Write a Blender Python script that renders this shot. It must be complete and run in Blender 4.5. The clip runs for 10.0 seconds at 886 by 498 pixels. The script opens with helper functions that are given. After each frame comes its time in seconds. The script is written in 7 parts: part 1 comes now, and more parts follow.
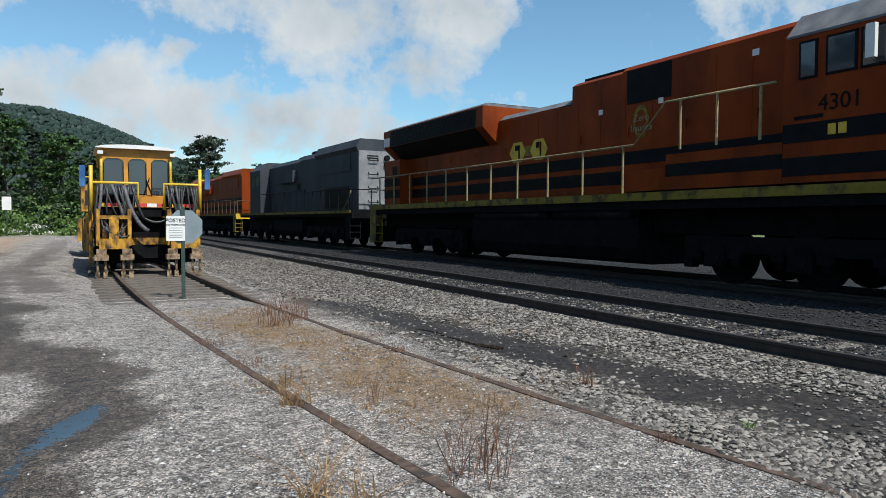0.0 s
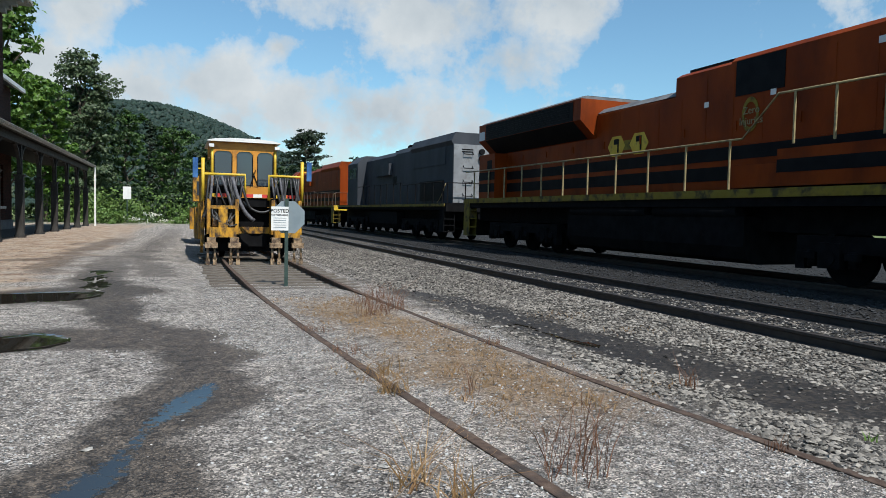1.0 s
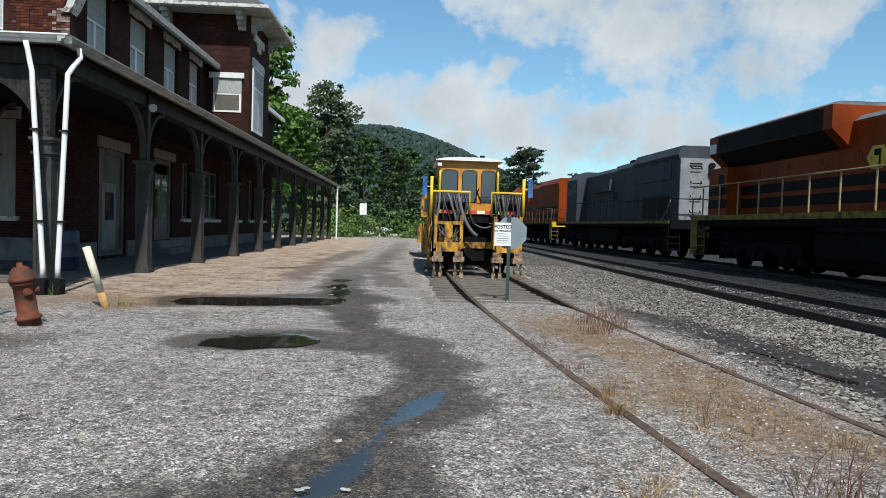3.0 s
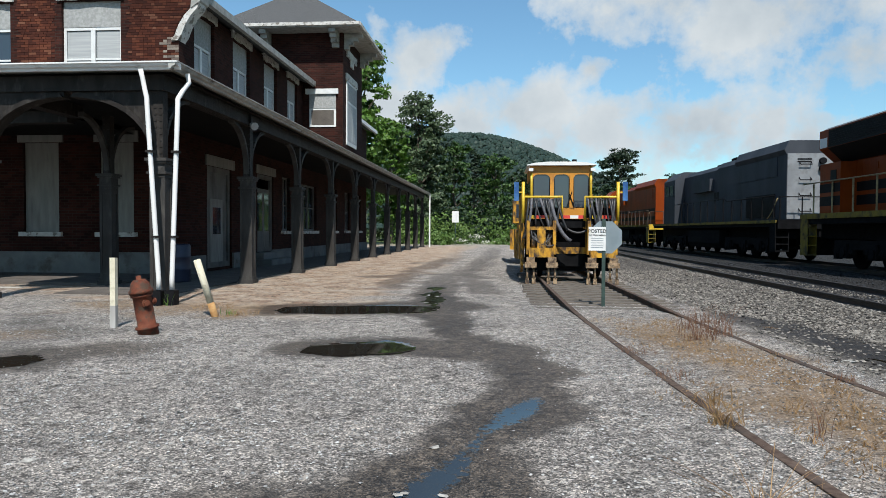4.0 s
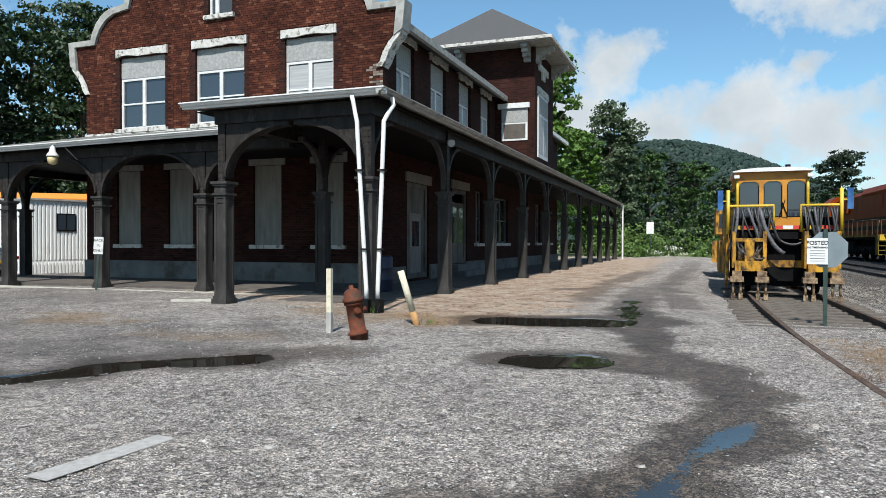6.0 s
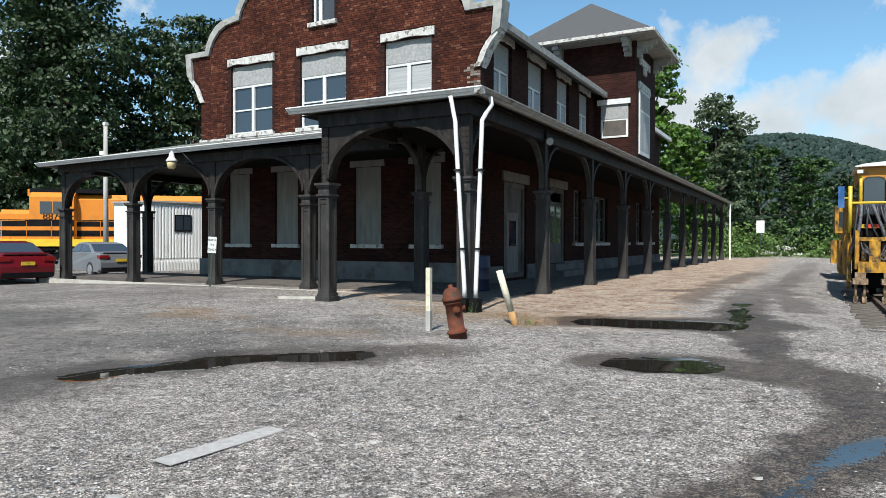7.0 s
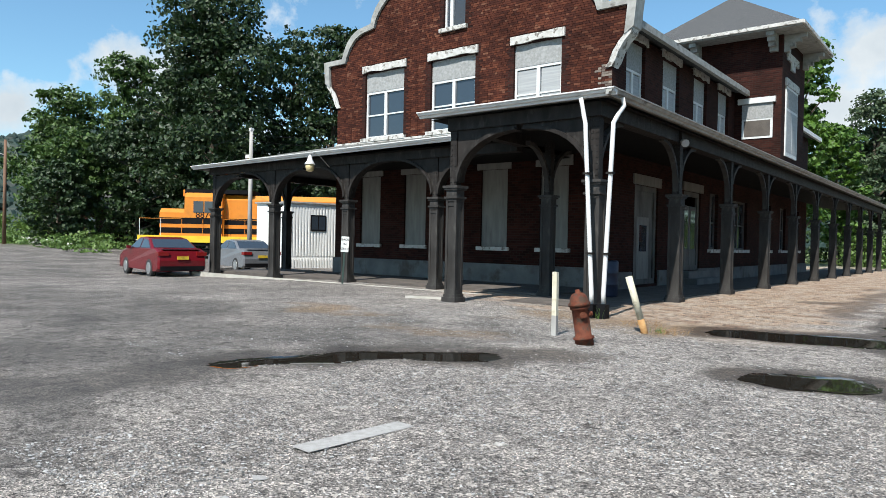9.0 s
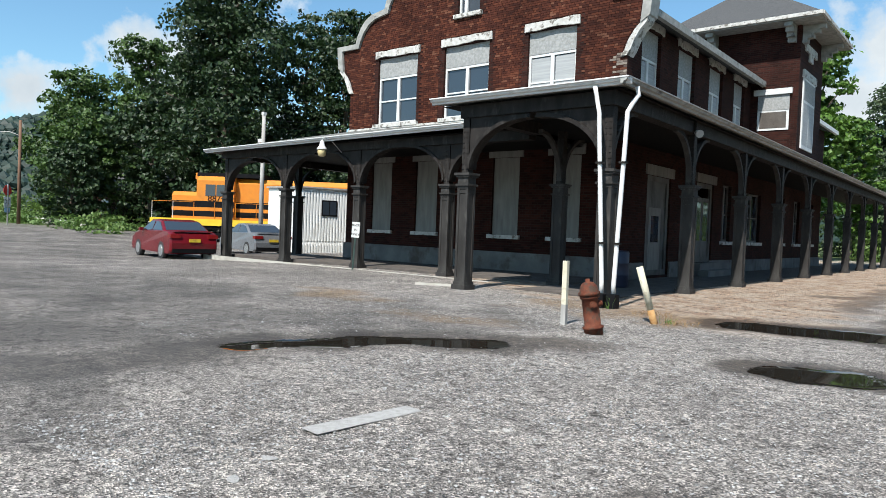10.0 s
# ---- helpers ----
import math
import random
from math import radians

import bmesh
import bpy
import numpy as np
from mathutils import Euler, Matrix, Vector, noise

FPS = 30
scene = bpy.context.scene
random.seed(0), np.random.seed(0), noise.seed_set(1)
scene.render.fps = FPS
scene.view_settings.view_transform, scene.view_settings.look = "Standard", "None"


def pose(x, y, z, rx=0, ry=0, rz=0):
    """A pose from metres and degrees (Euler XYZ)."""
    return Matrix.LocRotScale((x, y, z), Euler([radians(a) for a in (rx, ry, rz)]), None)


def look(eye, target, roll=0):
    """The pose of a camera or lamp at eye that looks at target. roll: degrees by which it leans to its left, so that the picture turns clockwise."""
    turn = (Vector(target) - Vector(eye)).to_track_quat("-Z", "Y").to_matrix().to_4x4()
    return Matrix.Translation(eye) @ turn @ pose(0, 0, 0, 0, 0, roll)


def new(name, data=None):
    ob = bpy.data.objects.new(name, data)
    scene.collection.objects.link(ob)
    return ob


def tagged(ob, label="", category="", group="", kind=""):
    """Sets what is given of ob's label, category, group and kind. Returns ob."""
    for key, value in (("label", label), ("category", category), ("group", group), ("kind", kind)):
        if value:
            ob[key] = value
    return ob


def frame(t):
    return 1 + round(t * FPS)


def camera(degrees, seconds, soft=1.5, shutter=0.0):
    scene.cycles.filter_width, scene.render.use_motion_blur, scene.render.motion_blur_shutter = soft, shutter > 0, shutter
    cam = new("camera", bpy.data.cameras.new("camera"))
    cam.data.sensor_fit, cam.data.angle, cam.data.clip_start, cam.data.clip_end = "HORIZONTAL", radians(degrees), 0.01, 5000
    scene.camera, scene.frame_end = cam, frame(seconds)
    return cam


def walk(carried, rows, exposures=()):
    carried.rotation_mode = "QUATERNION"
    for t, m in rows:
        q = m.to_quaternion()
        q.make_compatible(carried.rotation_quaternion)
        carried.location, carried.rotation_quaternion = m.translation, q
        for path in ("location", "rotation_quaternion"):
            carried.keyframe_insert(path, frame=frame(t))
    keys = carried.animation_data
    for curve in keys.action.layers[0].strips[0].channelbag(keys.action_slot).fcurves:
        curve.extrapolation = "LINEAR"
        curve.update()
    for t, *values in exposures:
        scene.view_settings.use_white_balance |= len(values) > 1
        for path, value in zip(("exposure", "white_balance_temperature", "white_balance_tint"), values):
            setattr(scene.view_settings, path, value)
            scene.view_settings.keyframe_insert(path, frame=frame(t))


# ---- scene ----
cam = camera(65.5, 10.0, soft=0.75)
PATH = [
    (0, (0.232, 0.194, 1.247), (1.181, 1.953, 1.168), 0.3),
    (0.5, (0.2, 0.181, 1.245), (0.984, 2.019, 1.156), 0.6),
    (1, (0.183, 0.212, 1.242), (0.89, 2.08, 1.142), 1.2),
    (1.5, (0.135, 0.243, 1.241), (0.816, 2.122, 1.169), 0.7),
    (2, (0.101, 0.251, 1.25), (0.628, 2.18, 1.192), 1.0),
    (2.5, (0.094, 0.231, 1.234), (0.356, 2.212, 1.155), 2.1),
    (3.8, (0.11, 0.195, 1.253), (0.018, 2.192, 1.206), 0.3),
    (4, (0.103, 0.197, 1.245), (-0.067, 2.189, 1.191), 0.3),
    (4.5, (0.109, 0.185, 1.252), (-0.235, 2.155, 1.196), -0.0),
    (5, (0.081, 0.167, 1.255), (-0.359, 2.117, 1.18), -1.6),
    (5.5, (0.053, 0.158, 1.251), (-0.496, 2.08, 1.197), -0.2),
    (5.7, (0.044, 0.137, 1.255), (-0.568, 2.04, 1.216), -0.1),
    (6.8, (0.006, 0.112, 1.251), (-0.898, 1.896, 1.244), 0.5),
    (7, (-0.008, 0.12, 1.252), (-0.962, 1.878, 1.229), 0.1),
    (7.5, (-0.019, 0.113, 1.255), (-1.082, 1.807, 1.226), 0.1),
    (8, (-0.024, 0.098, 1.254), (-1.192, 1.722, 1.214), 0.3),
    (8.5, (-0.017, 0.082, 1.254), (-1.237, 1.667, 1.226), 0.7),
    (9, (-0.022, 0.076, 1.258), (-1.275, 1.635, 1.238), 1.2),
    (9.5, (-0.025, 0.076, 1.245), (-1.31, 1.608, 1.189), 1.6),
    (10, (-0.025, 0.07, 1.248), (-1.3, 1.611, 1.191), 2.2),
]
walk(cam, [(t, look(eye, target, roll)) for t, eye, target, roll in PATH], [(0.0, 0.32), (2.5, 0.34), (5.5, 0.42), (7.5, 0.58), (10.0, 0.64)])

# ---- sky, sun ----
SUN_TO = Vector((0.17, -0.74, 1.0)).normalized()
world = bpy.data.worlds.new("sky")
scene.world = world
world.use_nodes = True
wn, wl = world.node_tree.nodes, world.node_tree.links
wn.clear()


def link_world(a, b):
    wl.new(a, b)


sky = wn.new("ShaderNodeTexSky")
sky.sky_type = "NISHITA"
sky.sun_disc = False
sky.sun_elevation = math.asin(SUN_TO.z)
sky.sun_rotation = math.atan2(SUN_TO.x, SUN_TO.y)
sky.air_density, sky.dust_density, sky.ozone_density = 1.0, 0.6, 2.0
coord = wn.new("ShaderNodeTexCoord")
sep = wn.new("ShaderNodeSeparateXYZ")
link_world(coord.outputs["Generated"], sep.inputs[0])

def wmath(op, a, b=None, c=None):
    nd = wn.new("ShaderNodeMath")
    nd.operation = op
    for k, v in enumerate((a, b, c)):
        if v is None:
            continue
        if isinstance(v, (int, float)):
            nd.inputs[k].default_value = v
        else:
            link_world(v, nd.inputs[k])
    return nd.outputs[0]


def wnoise(scale, detail, rough, src):
    nd = wn.new("ShaderNodeTexNoise")
    nd.inputs["Scale"].default_value, nd.inputs["Detail"].default_value, nd.inputs["Roughness"].default_value = scale, detail, rough
    link_world(src, nd.inputs["Vector"])
    return nd.outputs["Fac"]


def wramp(src, *stops):
    nd = wn.new("ShaderNodeValToRGB")
    while len(nd.color_ramp.elements) < len(stops):
        nd.color_ramp.elements.new(0.5)
    for e, (p, c) in zip(nd.color_ramp.elements, stops):
        e.position, e.color = p, (*c, 1)
    link_world(src, nd.inputs[0])
    return nd.outputs[0]


# heaps of cumulus: a direction and the reach of each, flattened, with ragged noise edges
heaps = [((0.326, 0.906, 0.285), 0.15, 1.0), ((0.454, 0.852, 0.29), 0.11, 1.0), ((0.18, 0.927, 0.33), 0.12, 0.9), ((0.434, 0.880, 0.20), 0.08, 0.85), ((0.017, 0.984, 0.177), 0.085, 1.0), ((-0.045, 0.987, 0.150), 0.075, 0.9), ((0.147, 0.966, 0.213), 0.042, 0.8), ((0.231, 0.962, 0.140), 0.07, 1.0), ((0.320, 0.938, 0.128), 0.07, 1.0), ((0.394, 0.909, 0.130), 0.065, 1.0), ((0.131, 0.981, 0.120), 0.075, 0.9), ((0.05, 0.99, 0.11), 0.08, 0.8), ((0.48, 0.87, 0.11), 0.09, 0.9), ((0.815, 0.516, 0.30), 0.12, 0.7), ((-0.130, 0.954, 0.265), 0.075, 0.95), ((-0.165, 0.965, 0.185), 0.06, 1.0), ((-0.938, 0.307, 0.150), 0.075, 1.0), ((-0.875, 0.434, 0.200), 0.06, 0.8), ((-0.98, 0.15, 0.12), 0.09, 0.9), ((-0.75, 0.62, 0.12), 0.09, 0.8), ((0.9, 0.3, 0.15), 0.12, 0.9), ((0.2, -0.9, 0.25), 0.15, 0.9), ((-0.6, -0.7, 0.3), 0.16, 0.9), ((0.7, -0.6, 0.2), 0.14, 0.9)]
torn = wn.new("ShaderNodeTexNoise")
torn.inputs["Scale"].default_value, torn.inputs["Detail"].default_value = 6.0, 5.0
link_world(coord.outputs["Generated"], torn.inputs["Vector"])
pull = wn.new("ShaderNodeVectorMath")
pull.operation = "MULTIPLY_ADD"
pull.inputs[1].default_value, pull.inputs[2].default_value = (0.26, 0.26, 0.14), (-0.13, -0.13, -0.07)
link_world(torn.outputs["Color"], pull.inputs[0])
blown = wn.new("ShaderNodeVectorMath")
blown.operation = "ADD"
link_world(coord.outputs["Generated"], blown.inputs[0])
link_world(pull.outputs[0], blown.inputs[1])
ragged = wmath("ADD", wmath("MULTIPLY_ADD", wnoise(9.0, 9.0, 0.6, coord.outputs["Generated"]), 2.6, -1.3 + 1.0), wmath("MULTIPLY_ADD", wnoise(30.0, 6.0, 0.6, coord.outputs["Generated"]), 0.8, -0.4))
field = None
for where, reach, weight in heaps:
    near = wn.new("ShaderNodeVectorMath")
    near.operation = "SUBTRACT"
    near.inputs[1].default_value = Vector(where).normalized()
    link_world(blown.outputs[0], near.inputs[0])
    flat = wn.new("ShaderNodeVectorMath")
    flat.operation = "MULTIPLY"
    flat.inputs[1].default_value = (1.0, 1.0, 1.55)
    link_world(near.outputs[0], flat.inputs[0])
    size = wn.new("ShaderNodeVectorMath")
    size.operation = "LENGTH"
    link_world(flat.outputs[0], size.inputs[0])
    lump = wmath("MULTIPLY_ADD", size.outputs["Value"], -weight / (reach * 1.25), weight * 1.08)
    field = lump if field is None else wmath("SMOOTH_MAX", field, lump, 0.25)
# low haze of far cloud along the horizon
low = wramp(sep.outputs["Z"], (0.0, (0.70, 0.70, 0.70)), (0.06, (0.45, 0.45, 0.45)), (0.12, (0, 0, 0)))
mass = wmath("ADD", wmath("MAXIMUM", field, wmath("MULTIPLY", low, 0.9)), ragged)
allc = wramp(wmath("MULTIPLY", mass, 0.4), (0.48, (0, 0, 0)), (0.57, (0.55, 0.55, 0.55)), (0.72, (1, 1, 1)))
# bright tops, greyer bellies
lit = wmath("ADD", wmath("MULTIPLY", wnoise(9.0, 6.0, 0.6, coord.outputs["Generated"]), 0.9), wmath("MULTIPLY", wmath("SUBTRACT", mass, 1.55), -0.22))
tone = wramp(lit, (0.12, (4.7, 5.6, 6.4)), (0.34, (6.5, 7.4, 8.1)), (0.58, (8.9, 9.6, 10.0)))
mixc = wn.new("ShaderNodeMix")
mixc.data_type = "RGBA"
link_world(allc, mixc.inputs["Factor"])
tint = wn.new("ShaderNodeMix")
tint.data_type, tint.blend_type = "RGBA", "MULTIPLY"
tint.inputs["Factor"].default_value = 1.0
tint.inputs["B"].default_value = (1.40, 1.85, 1.88, 1)
link_world(sky.outputs[0], tint.inputs["A"])
link_world(tint.outputs["Result"], mixc.inputs["A"])
link_world(tone, mixc.inputs["B"])
back = wn.new("ShaderNodeBackground")
back.inputs["Strength"].default_value = 0.062
link_world(mixc.outputs["Result"], back.inputs["Color"])
wout = wn.new("ShaderNodeOutputWorld")
link_world(back.outputs[0], wout.inputs[0])

sun = new("sun", bpy.data.lights.new("sun", "SUN"))
sun.data.energy, sun.data.angle, sun.data.color = 4.9, radians(0.6), (1.0, 0.965, 0.91)
sun.matrix_world = look(SUN_TO * 50, (0, 0, 0))


# ---- materials ----
def mat(name, base, other=None, rough=0.7, metal=0.0, scale=6.0, mix=(0.35, 0.65), fine=60.0, bump=0.15, stain=None, stain_at=(0.55, 0.7), stain_scale=1.2, spec=0.5, alpha_gloss=0.0, stretch=(1, 1, 1)):
    """Two tones by a coarse noise, a stain by a larger one, fine grain and relief."""
    m = bpy.data.materials.new(name)
    m.use_nodes = True
    n, l = m.node_tree.nodes, m.node_tree.links
    b = n["Principled BSDF"]
    b.inputs["Roughness"].default_value, b.inputs["Metallic"].default_value = rough, metal
    b.inputs["Specular IOR Level"].default_value = spec
    tc, mp = n.new("ShaderNodeTexCoord"), n.new("ShaderNodeMapping")
    mp.inputs["Scale"].default_value = stretch
    l.new(tc.outputs["Object"], mp.inputs[0])
    n1 = n.new("ShaderNodeTexNoise")
    n1.inputs["Scale"].default_value, n1.inputs["Detail"].default_value = scale, 5
    l.new(mp.outputs[0], n1.inputs["Vector"])
    r1 = n.new("ShaderNodeValToRGB")
    r1.color_ramp.elements[0].position, r1.color_ramp.elements[1].position = mix
    r1.color_ramp.elements[0].color = (*base, 1)
    r1.color_ramp.elements[1].color = (*(other or [c * 1.25 for c in base]), 1)
    l.new(n1.outputs["Fac"], r1.inputs[0])
    out = r1.outputs[0]
    if stain:
        n2 = n.new("ShaderNodeTexNoise")
        n2.inputs["Scale"].default_value, n2.inputs["Detail"].default_value, n2.inputs["Roughness"].default_value = stain_scale, 7, 0.6
        l.new(mp.outputs[0], n2.inputs["Vector"])
        r2 = n.new("ShaderNodeValToRGB")
        r2.color_ramp.elements[0].position, r2.color_ramp.elements[1].position = stain_at
        l.new(n2.outputs["Fac"], r2.inputs[0])
        mx = n.new("ShaderNodeMix")
        mx.data_type = "RGBA"
        l.new(r2.outputs[0], mx.inputs["Factor"])
        l.new(out, mx.inputs["A"])
        mx.inputs["B"].default_value = (*stain, 1)
        out = mx.outputs["Result"]
    l.new(out, b.inputs["Base Color"])
    n3 = n.new("ShaderNodeTexNoise")
    n3.inputs["Scale"].default_value, n3.inputs["Detail"].default_value = fine, 4
    l.new(mp.outputs[0], n3.inputs["Vector"])
    if bump:
        bp = n.new("ShaderNodeBump")
        bp.inputs["Strength"].default_value, bp.inputs["Distance"].default_value = bump, 0.02
        l.new(n3.outputs["Fac"], bp.inputs["Height"])
        l.new(bp.outputs[0], b.inputs["Normal"])
    rr = n.new("ShaderNodeMapRange")
    rr.inputs["To Min"].default_value, rr.inputs["To Max"].default_value = max(rough - 0.12, 0.02), min(rough + 0.12, 1)
    l.new(n3.outputs["Fac"], rr.inputs["Value"])
    l.new(rr.outputs[0], b.inputs["Roughness"])
    return m


def brick_mat(name, c1, c2, mortar, axis):
    """Red brick courses on an upright wall; axis 'x' or 'y' names the direction along the wall."""
    m = bpy.data.materials.new(name)
    m.use_nodes = True
    n, l = m.node_tree.nodes, m.node_tree.links
    b = n["Principled BSDF"]
    tc, sp, cb = n.new("ShaderNodeTexCoord"), n.new("ShaderNodeSeparateXYZ"), n.new("ShaderNodeCombineXYZ")
    l.new(tc.outputs["Object"], sp.inputs[0])
    l.new(sp.outputs["X" if axis == "x" else "Y"], cb.inputs[0])
    l.new(sp.outputs["Z"], cb.inputs[1])
    bt = n.new("ShaderNodeTexBrick")
    bt.inputs["Scale"].default_value = 1.0
    bt.inputs["Brick Width"].default_value, bt.inputs["Row Height"].default_value = 0.215, 0.075
    bt.inputs["Mortar Size"].default_value, bt.inputs["Mortar Smooth"].default_value = 0.008, 0.3
    bt.inputs["Bias"].default_value = -0.1
    bt.inputs["Color1"].default_value, bt.inputs["Color2"].default_value, bt.inputs["Mortar"].default_value = (*c1, 1), (*c2, 1), (*mortar, 1)
    l.new(cb.outputs[0], bt.inputs["Vector"])
    nz = n.new("ShaderNodeTexNoise")
    nz.inputs["Scale"].default_value, nz.inputs["Detail"].default_value = 0.9, 8
    l.new(tc.outputs["Object"], nz.inputs["Vector"])
    ramp = n.new("ShaderNodeValToRGB")
    ramp.color_ramp.elements[0].position, ramp.color_ramp.elements[0].color = 0.3, (0.55, 0.52, 0.5, 1)
    ramp.color_ramp.elements[1].position, ramp.color_ramp.elements[1].color = 0.68, (1.15, 1.1, 1.08, 1)
    l.new(nz.outputs["Fac"], ramp.inputs[0])
    mx = n.new("ShaderNodeMix")
    mx.data_type, mx.blend_type = "RGBA", "MULTIPLY"
    mx.inputs["Factor"].default_value = 1.0
    l.new(bt.outputs["Color"], mx.inputs["A"])
    l.new(ramp.outputs[0], mx.inputs["B"])
    l.new(mx.outputs["Result"], b.inputs["Base Color"])
    bp = n.new("ShaderNodeBump")
    bp.inputs["Strength"].default_value, bp.inputs["Distance"].default_value = 0.6, 0.012
    bp.invert = True
    l.new(bt.outputs["Fac"], bp.inputs["Height"])
    l.new(bp.outputs[0], b.inputs["Normal"])
    b.inputs["Roughness"].default_value = 0.9
    b.inputs["Specular IOR Level"].default_value = 0.15
    return m


def glass_mat(name, tint, rough=0.05):
    m = bpy.data.materials.new(name)
    m.use_nodes = True
    b = m.node_tree.nodes["Principled BSDF"]
    b.inputs["Base Color"].default_value = (*tint, 1)
    b.inputs["Roughness"].default_value = rough
    b.inputs["Specular IOR Level"].default_value = 0.9
    return m


M = {}
# darker than the sunlit gable bricks: wall shade is put into these colours
M["brick_x"] = brick_mat("brick south in shade tone", (0.044, 0.0135, 0.0095), (0.017, 0.0058, 0.0048), (0.033, 0.023, 0.019), "x")
M["brick_y"] = brick_mat("brick east in shade tone", (0.044, 0.0135, 0.0095), (0.017, 0.0058, 0.0048), (0.033, 0.023, 0.019), "y")
M["iron"] = mat("weathered dark iron paint", (0.0125, 0.0108, 0.0096), (0.026, 0.0226, 0.0205), 0.6, scale=5, fine=90, bump=0.25, stain=(0.060, 0.055, 0.050), stain_at=(0.55, 0.75), stain_scale=6, stretch=(1, 1, 0.35), spec=0.15)
# lighter copy of iron: dust, and the light on the columns put into the colour
M["iron_dusty_lit"] = mat("dusty grey column paint in lit tone", (0.026, 0.0245, 0.0230), (0.048, 0.0455, 0.043), 0.65, scale=4, fine=90, bump=0.25, stain=(0.075, 0.070, 0.064), stain_at=(0.55, 0.75), stain_scale=6, stretch=(1, 1, 0.35), spec=0.15)
# near-black: the gloom below the ceilings is put into the board colour
M["soffit"] = mat("painted boards in shade tone", (0.004, 0.004, 0.004), (0.008, 0.0075, 0.0075), 0.75, scale=3, stretch=(1, 1, 1), spec=0.12)
M["gutter"] = mat("white painted gutter", (0.576, 0.584, 0.576), (0.64, 0.64, 0.632), 0.45, scale=3, stain=(0.336, 0.328, 0.304), stain_at=(0.60, 0.78), stain_scale=2.5)
M["trim"] = mat("flaking white stone", (0.41, 0.40, 0.37), (0.54, 0.53, 0.505), 0.8, scale=7, stain=(0.16, 0.145, 0.125), stain_at=(0.54, 0.62), stain_scale=6, bump=0.4)
M["stone_grey"] = mat("mottled grey board", (0.2304, 0.2362, 0.2304), (0.3226, 0.3283, 0.3226), 0.85, scale=14, fine=120, bump=0.4)
M["copper_cap"] = mat("weathered grey coping", (0.225, 0.225, 0.21), (0.33, 0.33, 0.3075), 0.7, scale=5, stain=(0.105, 0.0975, 0.09), stain_at=(0.6, 0.7), stain_scale=3)
M["foundation"] = mat("pale foundation stone", (0.105, 0.108, 0.106), (0.155, 0.155, 0.148), 0.85, scale=2.2, stain=(0.075, 0.064, 0.053), stain_at=(0.55, 0.68), stain_scale=1.6)
M["board"] = mat("grey window boarding", (0.1728, 0.1728, 0.162), (0.2232, 0.2232, 0.2088), 0.8, scale=2.5, stain=(0.1224, 0.1188, 0.1116), stain_at=(0.55, 0.8), stain_scale=1.5, stretch=(3, 3, 0.5))
M["white_paint"] = mat("white window paint", (0.528, 0.536, 0.528), (0.608, 0.616, 0.608), 0.5, scale=5, stain=(0.36, 0.352, 0.328), stain_at=(0.62, 0.75), stain_scale=5)
M["glass"] = glass_mat("dark window glass", (0.030, 0.040, 0.052))
M["blind"] = mat("pale window blind", (0.279, 0.2914, 0.2976), (0.3596, 0.372, 0.372), 0.7, scale=2, fine=40, stretch=(0.4, 0.4, 12))
M["slate"] = mat("mossy roof slate", (0.104, 0.104, 0.096), (0.192, 0.192, 0.176), 0.85, scale=9, mix=(0.4, 0.6), fine=45, bump=0.7, stain=(0.056, 0.06, 0.04), stain_at=(0.5, 0.65), stain_scale=2.5)
M["shingle"] = mat("grey roof shingles", (0.05, 0.052, 0.054), (0.092, 0.094, 0.096), 0.9, scale=18, fine=70, bump=0.5, stretch=(1, 1, 2), spec=0.2)
M["rust"] = mat("dull rusted steel", (0.055, 0.036, 0.028), (0.11, 0.078, 0.06), 0.9, scale=14, fine=90, bump=0.4, stain=(0.04, 0.035, 0.032), stain_at=(0.5, 0.7), stain_scale=4, spec=0.2)
M["rail"] = mat("dark rail steel", (0.016, 0.013, 0.012), (0.034, 0.027, 0.023), 0.6, scale=9, fine=90)
M["tie"] = mat("weathered timber", (0.08, 0.068, 0.056), (0.152, 0.132, 0.112), 0.9, scale=5, fine=60, bump=0.5, stretch=(1, 6, 6))
# two tones of locomotive orange: shade darkens the first, sunlight brightens orange_lit
M["orange"] = mat("orange locomotive paint in shade tone", (0.155, 0.024, 0.0022), (0.20, 0.034, 0.003), 0.5, scale=1.2, fine=30, bump=0.04, stain=(0.055, 0.010, 0.002), stain_at=(0.5, 0.8), stain_scale=1.1, stretch=(1, 1, 0.4), spec=0.12)
M["orange_lit"] = mat("orange paint in sunlit tone", (0.54, 0.17, 0.010), (0.62, 0.22, 0.015), 0.45, scale=1.2, bump=0.03, stain=(0.33, 0.10, 0.012), stain_at=(0.5, 0.85))
M["tail"] = mat("dark red lamp lens", (0.16, 0.008, 0.008), (0.20, 0.010, 0.010), 0.2, scale=8, bump=0.0)
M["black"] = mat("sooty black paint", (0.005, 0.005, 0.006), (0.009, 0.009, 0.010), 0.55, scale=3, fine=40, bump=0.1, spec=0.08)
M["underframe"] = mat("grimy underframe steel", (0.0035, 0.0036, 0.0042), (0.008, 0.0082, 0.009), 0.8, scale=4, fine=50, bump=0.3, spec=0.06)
M["yellow"] = mat("yellow paint", (0.496, 0.32, 0.02), (0.576, 0.4, 0.032), 0.5, scale=4, stain=(0.24, 0.152, 0.032), stain_at=(0.55, 0.72), stain_scale=5)
